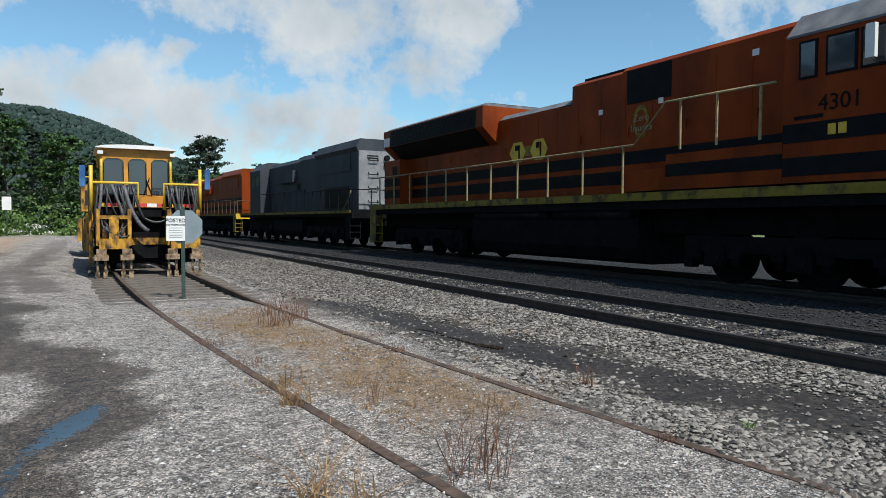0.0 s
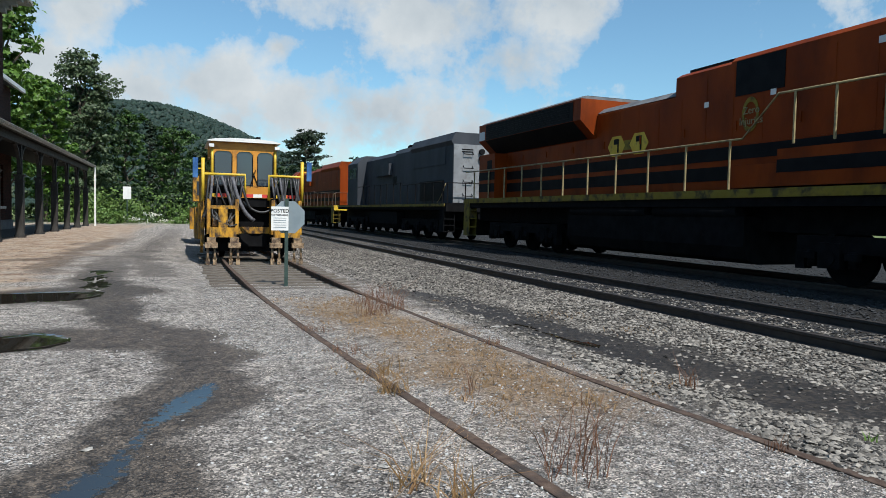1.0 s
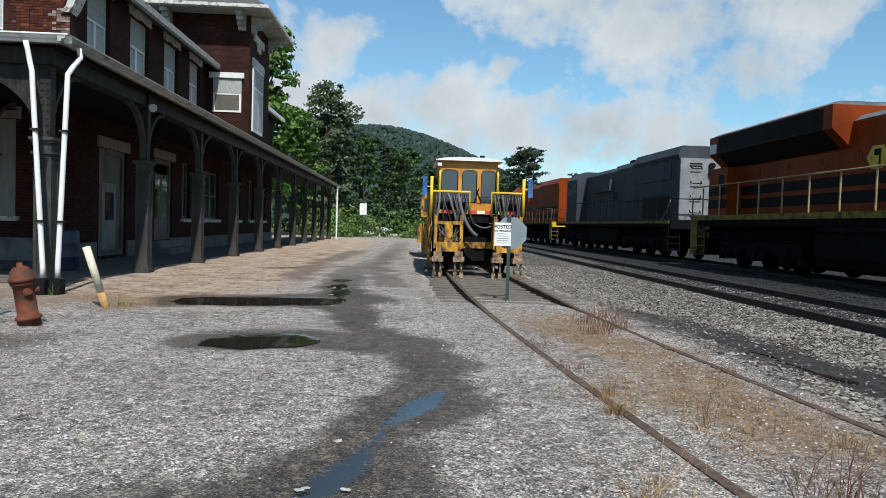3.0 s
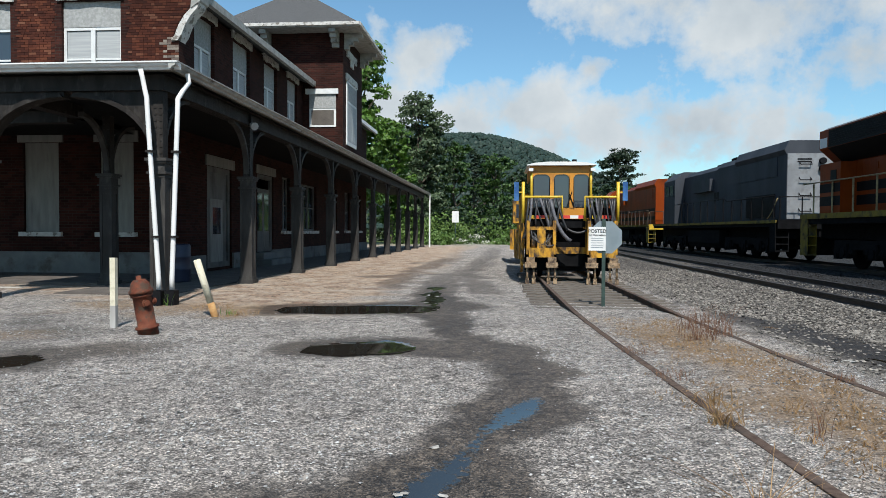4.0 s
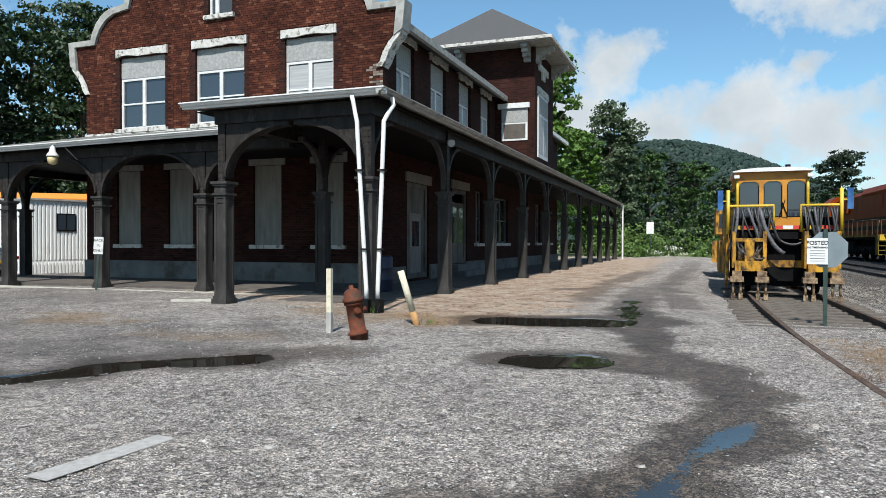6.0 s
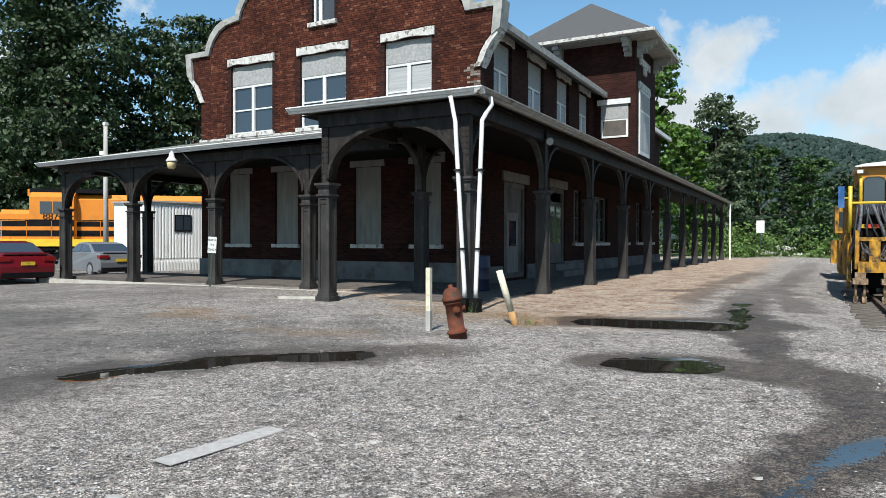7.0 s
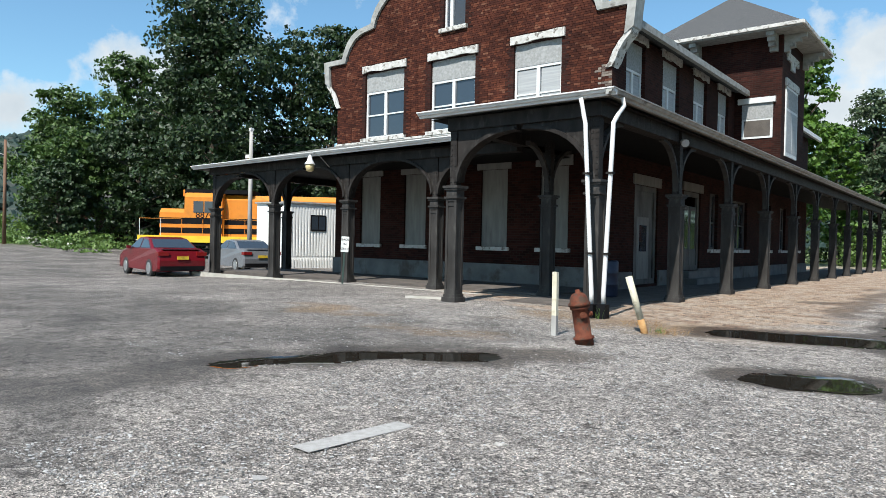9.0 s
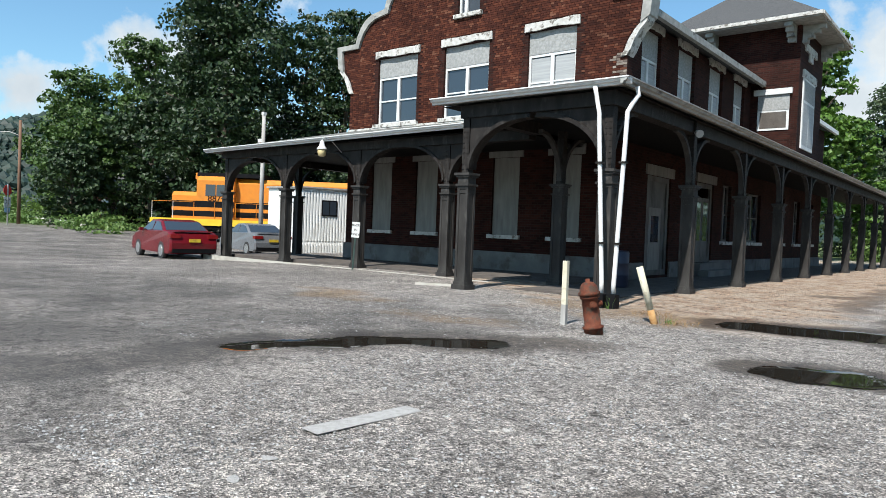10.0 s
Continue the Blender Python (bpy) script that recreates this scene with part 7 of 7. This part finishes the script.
            wh = part("wheel", w, "tyre", o)
            r = bmesh.new()
            rod(r, (x * scale, s * W * 1.0, 0.32 * scale), (x * scale, s * W * 1.025, 0.32 * scale), 0.215 * scale, 20)
            part("rim", r, "alloy", wh)
    part("plate", boxes((-2.335 * scale, -2.30 * scale, -0.2, 0.2, 0.66 * scale, 0.78 * scale)), "yellow", body, "plain yellow plate")
    part("bumper", boxes((-2.32 * scale, -2.2 * scale, -0.8 * scale, 0.8 * scale, 0.26 * scale, 0.42 * scale)), "black", body, "", 0.02)
    part("spoiler", boxes((-2.2 * scale, -1.98 * scale, -0.68 * scale, 0.68 * scale, 1.035 * scale, 1.065 * scale)), paint, body)


car("red_car", pose(-24.3, 13.5, base_z(-24.3, 13.5), 0, 0, 170), "car_red", "dark red saloon car parked by the porch", 0.96)
car("silver_car", pose(-25.9, 18.2, base_z(-25.9, 18.2), 0, 0, 167), "car_silver", "silver coupe car parked behind the porch", 0.93)


def yellow_loco():
    # local x runs along the engine from its nose
    o = thing("locomotive", pose(-41.7, 22.4, -0.40, 0, 0, math.degrees(math.atan2(0.643, 0.766))), "bright orange and black switching locomotive with yellow sill", "locomotive")
    part("underframe", boxes((-0.3, 17.0, -1.4, 1.4, 1.1, 1.4)), "underframe", o)
    part("sill", boxes((-0.2, 16.9, -1.48, -1.40, 1.32, 1.72), (-0.2, 16.9, -1.40, 1.40, 1.41, 1.66)), "yellow_bright", o, "yellow side sill")
    bm = bmesh.new()
    prism(bm, [(-0.9, 1.66), (0.9, 1.66), (0.9, 3.15), (0.6, 3.4), (-0.6, 3.4), (-0.9, 3.15)], "x", 0.9, 2.6)
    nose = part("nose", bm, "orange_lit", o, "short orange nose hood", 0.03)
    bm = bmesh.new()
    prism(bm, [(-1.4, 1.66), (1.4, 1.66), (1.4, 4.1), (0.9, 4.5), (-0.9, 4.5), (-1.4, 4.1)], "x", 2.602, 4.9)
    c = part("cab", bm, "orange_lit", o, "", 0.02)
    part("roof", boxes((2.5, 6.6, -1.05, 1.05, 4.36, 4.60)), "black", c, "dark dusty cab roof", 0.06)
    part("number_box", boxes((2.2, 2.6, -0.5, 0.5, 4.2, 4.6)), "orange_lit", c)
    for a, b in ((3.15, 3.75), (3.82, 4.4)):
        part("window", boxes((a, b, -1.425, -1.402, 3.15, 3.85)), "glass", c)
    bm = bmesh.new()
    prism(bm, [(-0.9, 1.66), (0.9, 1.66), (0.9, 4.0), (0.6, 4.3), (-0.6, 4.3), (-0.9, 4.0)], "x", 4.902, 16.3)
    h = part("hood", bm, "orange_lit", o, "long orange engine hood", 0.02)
    for p, x0, x1, y in ((nose, 0.9, 2.6, -0.902), (c, 2.6, 4.9, -1.402), (h, 4.9, 16.3, -0.902)):
        part("stripe", boxes((x0, x1, y - 0.006, y, 1.88, 2.22)), "black", p)
        part("stripe", boxes((x0, x1, y - 0.006, y, 2.45, 2.83)), "black", p)
    words("number", "887", 0.55, Matrix.Translation((3.7, -1.412, 3.0)) @ Euler((radians(90), 0, 0)).to_matrix().to_4x4(), "black", c)
    for i in range(9):
        d = part("door", boxes((6.3 + 1.05 * i, 7.2 + 1.05 * i, -0.915, -0.901, 2.85, 3.9)), "orange_lit", h)
        part("latch", boxes((7.1 + 1.05 * i, 7.14 + 1.05 * i, -0.94, -0.915, 3.1, 3.35)), "black", d)
    bm = bmesh.new()
    tube(bm, [(-0.1, -1.42, 2.75), (2.4, -1.42, 2.75)], 0.016, 6)
    tube(bm, [(5.0, -1.42, 2.75), (16.6, -1.42, 2.75)], 0.016, 6)
    hr = part("handrail", bm, "orange_lit", o)
    for i in range(14):
        b = bmesh.new()
        x = -0.1 + 1.28 * i
        rod(b, (x, -1.42, 1.66), (x, -1.42, 2.75), 0.018, 6)
        part("stanchion", b, "white" if i < 2 else "orange_lit", hr)
    for i in range(4):
        part("step", boxes((-0.3, 0.35, -1.46, -1.0, 0.5 + 0.3 * i, 0.54 + 0.3 * i)), "white", o)
    for yc in (3.2, 13.4):
        part("bogie_frame", boxes((yc - 1.9, yc + 1.9, -1.25, -1.1, 0.55, 0.9), (yc - 1.9, yc + 1.9, 1.1, 1.25, 0.55, 0.9)), "underframe", o)
        for a in (-1.35, 1.35):
            b = bmesh.new()
            rod(b, (yc + a, -0.85, 0.5), (yc + a, 0.85, 0.5), 0.5, 20)
            part("wheelset", b, "underframe", o)
    part("fuel_tank", boxes((6.3, 10.2, -1.25, 1.25, 0.35, 1.1)), "underframe", o, "", 0.05)


yellow_loco()
hs = thing("house", pose(-61.5, 29.5, base_z(-61, 29), 0, 0, 20), "low red brick house behind trees", "house")
part("wall", boxes((-3.5, 3.5, 0, 5, -0.3, 3.2)), "brick_x", hs)
part("window", boxes((-2.8, -2.0, -0.03, -0.002, 1.0, 2.4)), "white_paint", hs)
bm = bmesh.new()
prism(bm, [(-0.5, 3.202), (5.5, 3.202), (2.5, 5.0)], "x", -3.8, 3.8)
part("roof", bm, "shingle", hs)

# porch lamps, paint and kerb scraps
pl = thing("porch_lamp", pose(-16.0, 13.55, 3.35), "white bell lamp hung under a gutter", "lamp")
bm = bmesh.new()
lathe(bm, [(0.02, 0.42), (0.06, 0.36), (0.08, 0.26), (0.15, 0.16), (0.155, 0.13)], 16)
part("shade", bm, "white", pl)
bm = bmesh.new()
lathe(bm, [(0.05, -0.08), (0.11, -0.05), (0.13, 0.06), (0.13, 0.128)], 16)
part("globe", bm, "globe", pl)
bm = bmesh.new()
tube(bm, [(0, 0, 0.42), (0.02, 0.1, 0.50), (0.12, 0.25, 0.42), (0.2, 0.6, 0.1)], 0.015, 6)
part("bracket", bm, "pole", pl)
fl = thing("flood_lamp", pose(-5.55, 15.4, 3.55), "small grey flood lamp under the porch eaves", "lamp")
bm = bmesh.new()
rod(bm, (0, 0, 0.06), (0.12, -0.12, 0.0), 0.05, 10, 0.09)
part("shade", bm, "pole", fl)
part("bracket", boxes((-0.08, 0.0, -0.02, 0.02, 0.02, 0.3)), "iron", fl)
stripe_me = boxes((-0.085, 0.085, 0.0, 0.86, 0.004, 0.008))
ln = tagged(part("road_marking", stripe_me, "marking"), "worn white painted line on the gravel blacktop", "road marking", kind="structure")
ln.matrix_basis = pose(-3.22, 2.74, 0.004, 0, 0, -5)
for dx_, dy_, w, h, turn in ((-2.99, 2.28, 0.045, 0.03, 20), (-2.86, 1.98, 0.05, 0.03, -30)):
    bm = bmesh.new()
    prism(bm, [(w * math.cos(a) * (1 + 0.25 * math.sin(3 * a)), h * math.sin(a)) for a in [2 * math.pi * k / 12 for k in range(12)]], "z", 0.001, 0.006)
    dab = tagged(part("paint_dab", bm, "marking"), "small worn white paint remnant on the ground", "road marking", kind="structure")
    dab.matrix_basis = pose(dx_, dy_, 0.006, 0, 0, turn)
kb = tagged(part("kerb_stone", boxes((-0.55, 0.55, -0.06, 0.06, -0.1, 0.05)), "concrete"), "short pale kerb stone by a porch column", "kerb")
kb.matrix_basis = pose(-9.75, 11.75, 0.0, 0, 0, 22)
tt = thing("barrel", pose(-7.4, 15.6, 0.02), "dark mirror with painted blue reflection barrel under the porch", "barrel")
bm = bmesh.new()
lathe(bm, [(0.27, 0.0), (0.29, 0.04), (0.29, 0.28), (0.305, 0.30), (0.29, 0.32), (0.29, 0.56), (0.305, 0.58), (0.29, 0.60), (0.29, 0.84), (0.26, 0.88)], 20)
part("drum", bm, "barrel_blue", tt)


# ---- weeds, stones ----
OCT = np.array([(1, 0, 0), (0, 1, 0), (-1, 0, 0), (0, -1, 0), (0.2, 0.2, 1), (-0.2, -0.1, -1), (0.75, 0.7, 0.4), (-0.7, -0.75, 0.35)], float)
OCT_F = np.array([(0, 6, 4), (6, 1, 4), (1, 2, 4), (2, 7, 4), (7, 3, 4), (3, 0, 4), (0, 1, 6), (1, 0, 5), (2, 1, 5), (3, 2, 7), (3, 2, 5), (0, 3, 5)])


def scatter(name, label, zones, material, lo, hi, seed, sink=0.25, flat=0.6, wet_too=False):
    """Loose angular stones over rectangular stretches of the yard: (x0, x1, y0, y1, count, base)."""
    rng = np.random.default_rng(seed)
    V, F, k = [], [], 0
    for x0, x1, y0, y1, n, base_ in zones:
        x = rng.uniform(x0, x1, n)
        y = y0 + (y1 - y0) * rng.random(n) ** 1.5
        r = lo + (hi - lo) * rng.random(n) ** 2.2
        keep = (field_at(pud, x, y) < 0.30) & (field_at(wet, x, y) < 0.3 + 0.75 * rng.random(n) ** 2) & (field_at(paver, x, y) < 0.5)
        if wet_too:
            keep = np.ones(n, bool)
        x, y, r = x[keep], y[keep], r[keep]
        n = len(x)
        z = ground_z(x, y) + base_ + r * flat * (1 - sink * 2)
        q = OCT[None] * (1 + rng.normal(scale=0.24, size=(n, 8, 3)))
        a = rng.uniform(0, 2 * np.pi, n)
        ca, sa = np.cos(a)[:, None], np.sin(a)[:, None]
        el = rng.uniform(0.7, 1.35, (n, 1))
        px, py = q[:, :, 0] * el, q[:, :, 1]
        p = np.stack([px * ca - py * sa, px * sa + py * ca, q[:, :, 2] * flat], -1) * r[:, None, None]
        p += np.stack([x, y, z], -1)[:, None, :]
        V.append(p.reshape(-1, 3))
        F.append((OCT_F[None] + (np.arange(n) * 8)[:, None, None]).reshape(-1, 3) + k)
        k += 8 * n
    return raw(name, np.concatenate(V).tolist(), np.concatenate(F).tolist(), material, label, "stones", "stuff")


scatter("ballast_stones", "coarse pale and dark ballast stones", [(3.3, 6.25, 1.2, 9.0, 38000, 0.0), (3.3, 6.3, 9.0, 24, 24000, 0.0), (6.45, 7.75, 1.5, 26, 5000, 0.0), (3.3, 6.3, 24, 45, 3000, 0.0)], "ballast", 0.008, 0.026, 61)
scatter("oily_shaded_ballast", "oil-stained ballast with shade painted in beside locomotives", [(7.98, 11.3, 1.5, 30, 13000, 0.0), (6.45, 7.75, 1.5, 26, 5000, 0.0), (13.3, 16.5, 2, 30, 3000, 0.0)], "ballast_oily_shade", 0.010, 0.034, 64)
scatter("gravel_stones", "small pale crushed gravel", [(-4.5, 3.4, 1.6, 7.5, 21000, 0.0), (-8.0, 1.2, 4.0, 13.0, 11000, 0.0), (0.4, 3.3, 6.0, 18.0, 7000, 0.0), (-9.0, -3.0, 7.5, 12.0, 3500, 0.0), (-0.4, 0.9, 6, 30, 2500, 0.0)], "gravel_chip", 0.004, 0.012, 62)
scatter("flat_stones", "pale flat stones beside a wet track", [(-0.42, -0.16, 3.0, 4.1, 9, 0.0), (0.9, 1.3, 3.2, 6.5, 6, 0.0), (-4.0, -2.2, 2.4, 4.5, 4, 0.0), (3.3, 3.7, 2.5, 8, 14, 0.0)], "stone_pale", 0.02, 0.05, 63, 0.35, 0.3, True)


def weeds(name, label, clumps, material, seed, width=0.006, lean=0.30):
    """Dry stalks: thin bent blades rising from clump centres (x, y, radius, height, count)."""
    rng = np.random.default_rng(seed)
    V, F, k = [], [], 0
    for x, y, rad, hgt, n in clumps:
        for _ in range(n):
            a, d = rng.uniform(0, 6.283), rad * rng.random() ** 0.7
            bx, by = x + math.cos(a) * d, y + math.sin(a) * d
            bz = float(ground_z(bx, by))
            h = hgt * (0.35 + 0.75 * rng.random())
            lx, ly = rng.normal(scale=lean, size=2) * h
            w = width * (0.6 + 0.8 * rng.random())
            wa = rng.uniform(0, 6.283)
            wx, wy = math.cos(wa) * w, math.sin(wa) * w
            for i, f in enumerate((0, 0.45, 0.8, 1.0)):
                c = (bx + lx * f * f, by + ly * f * f, bz + h * f * (1 - 0.10 * f))
                s = 1 - 0.75 * f
                V += [(c[0] - wx * s, c[1] - wy * s, c[2]), (c[0] + wx * s, c[1] + wy * s, c[2])]
                if i:
                    F.append((k + 2 * i - 2, k + 2 * i - 1, k + 2 * i + 1, k + 2 * i))
            k += 8
    return raw(name, V, F, material, label, "weeds", "stuff")


rs = random.Random(9)
mat_clumps = []
for _ in range(230):
    y = rs.uniform(3.9, 10.2)
    x = siding_x(y) + rs.gauss(0.05, 0.42)
    mat_clumps.append((x, y, rs.uniform(0.08, 0.22), rs.uniform(0.02, 0.06), rs.randint(8, 22)))
weeds("dry_grass", "flattened straw-coloured grass between rails", mat_clumps + [(1.55, 4.75, 0.12, 0.22, 60), (1.15, 3.15, 0.10, 0.30, 40), (1.62, 5.3, 0.2, 0.16, 60), (-3.7, 9.9, 0.3, 0.12, 90), (-4.4, 10.7, 0.35, 0.12, 90), (-9.5, 8.6, 0.5, 0.05, 60), (1.3, 2.9, 0.12, 0.26, 40), (4.9, 8.2, 0.5, 0.05, 80), (5.2, 7.0, 0.4, 0.05, 60)], "dry", 71, 0.004, 0.9)
weeds("dry_weeds", "reddish dry weed clumps beside a rail", [(1.95, 3.05, 0.20, 0.46, 46), (2.15, 3.4, 0.16, 0.38, 18), (2.05, 4.55, 0.07, 0.30, 14), (2.35, 8.3, 0.22, 0.42, 60), (2.7, 8.7, 0.2, 0.45, 60), (2.5, 9.2, 0.25, 0.35, 50), (3.75, 4.35, 0.07, 0.24, 26), (3.2, 3.0, 0.06, 0.10, 20), (1.6, 6.2, 0.25, 0.10, 50), (2.9, 9.8, 0.2, 0.35, 40), (1.5, 7.4, 0.2, 0.08, 60), (3.0, 6.2, 0.12, 0.08, 40)], "dry_red", 72, 0.003, 0.42)
weeds("green_weeds", "small green weeds by a drain and hydrant", [(-5.35, 11.0, 0.12, 0.22, 26), (-3.85, 9.9, 0.12, 0.10, 20), (4.05, 3.1, 0.05, 0.08, 14), (-5.9, 11.9, 0.2, 0.12, 26)], "green_weed", 73, 0.009)


# ---- brick face of the gable ----
def brick_tone(name, from_object):
    """Fired clay, each brick its own tone, with a lime bloom on some."""
    m = bpy.data.materials.new(name)
    m.use_nodes = True
    n, l = m.node_tree.nodes, m.node_tree.links
    b = n["Principled BSDF"]
    src = n.new("ShaderNodeObjectInfo").outputs["Random"] if from_object else n.new("ShaderNodeNewGeometry").outputs["Random Per Island"]
    r = n.new("ShaderNodeValToRGB")
    stops = ((0.0, (0.038, 0.0128, 0.0092)), (0.25, (0.050, 0.0165, 0.0112)), (0.6, (0.074, 0.0235, 0.0145)), (0.9, (0.098, 0.033, 0.019)), (1.0, (0.135, 0.062, 0.040)))
    while len(r.color_ramp.elements) < len(stops):
        r.color_ramp.elements.new(0.5)
    for e, (p, c) in zip(r.color_ramp.elements, stops):
        e.position, e.color = p, (*c, 1)
    l.new(src, r.inputs[0])
    tc, nz, g = n.new("ShaderNodeTexCoord"), n.new("ShaderNodeTexNoise"), n.new("ShaderNodeValToRGB")
    geo = n.new("ShaderNodeNewGeometry")
    nz.inputs["Scale"].default_value, nz.inputs["Detail"].default_value = 0.8, 8
    l.new(geo.outputs["Position"], nz.inputs["Vector"])
    g.color_ramp.elements[0].position, g.color_ramp.elements[0].color = 0.32, (0.62, 0.58, 0.56, 1)
    g.color_ramp.elements[1].position, g.color_ramp.elements[1].color = 0.66, (1.18, 1.14, 1.10, 1)
    l.new(nz.outputs["Fac"], g.inputs[0])
    mx = n.new("ShaderNodeMix")
    mx.data_type, mx.blend_type = "RGBA", "MULTIPLY"
    mx.inputs["Factor"].default_value = 1.0
    l.new(r.outputs[0], mx.inputs["A"])
    l.new(g.outputs[0], mx.inputs["B"])
    l.new(mx.outputs["Result"], b.inputs["Base Color"])
    b.inputs["Roughness"].default_value, b.inputs["Specular IOR Level"].default_value = 0.9, 0.15
    return m


M["brick_one"], M["brick_many"] = brick_tone("fired brick", True), brick_tone("fired bricks", False)
M["brick_worn"] = leaf_mat("lime-washed worn brick", (0.05, 0.025, 0.018), (0.25, 0.21, 0.17))
M["brick_worn"].node_tree.nodes["Mix Shader"].inputs[0].default_value = 0.0
COURSE, LONG, SHORT, PROUD = 0.0685, 0.204, 0.098, 0.009
brick_me = {w: mesh_of("brick", boxes((0, w, -PROUD, 0.0, 0, COURSE - 0.010)), "brick_one") for w in (LONG, SHORT)}
rim_z, rim_u = [z for u, z in HALF], [u for u, z in HALF]
openings = [(a - 0.12, b + 0.12, z - 0.14, top + 0.28) for a, b, z, top in holes_up[:3]] + [(-14.58, -13.42, 8.16, 9.62)]
rb_ = random.Random(17)
singles, many, worn = 0, bmesh.new(), bmesh.new()
for row in range(int((10.6 - 4.80) / COURSE)):
    z = 4.80 + row * COURSE
    half = min(float(np.interp(z, rim_z, rim_u)), float(np.interp(z + COURSE, rim_z, rim_u))) - 0.17
    if z < 6.25:
        half = 5.545
    x, k = CX + half, row
    while x > CX - half + 0.05:
        w = LONG if k % 2 else SHORT
        w = min(w, x - (CX - half))
        x0 = x - w
        if w > 0.03 and not any(x > a and x0 < b and z + COURSE > lo and z < hi for a, b, lo, hi in openings):
            full = w in (LONG, SHORT)
            if x0 > CX + 4.95 and 5.25 < z < 6.3 and rb_.random() < 0.6:
                box(worn, x0, x, GW - PROUD - rb_.uniform(0, 0.004), GW - 0.0005, z, z + COURSE - 0.010)
            elif full and singles < 300 and x0 > CX + 3.9 and z > 4.85:
                o = new("brick", brick_me[w])
                o.parent = gable
                o.matrix_basis = pose(x0, GW - 0.0005, z)
                singles += 1
            else:
                box(many, x0, x, GW - PROUD - rb_.uniform(0, 0.004), GW - 0.0005, z, z + COURSE - 0.010)
        x, k = x0 - 0.010, k + 1
tagged(part("brickwork", many, "brick_many", gable, "weathered red bricks in alternating bond"), kind="stuff")
tagged(part("worn_brickwork", worn, "brick_worn", gable, "pale lime-stained worn corner bricks"), kind="stuff")
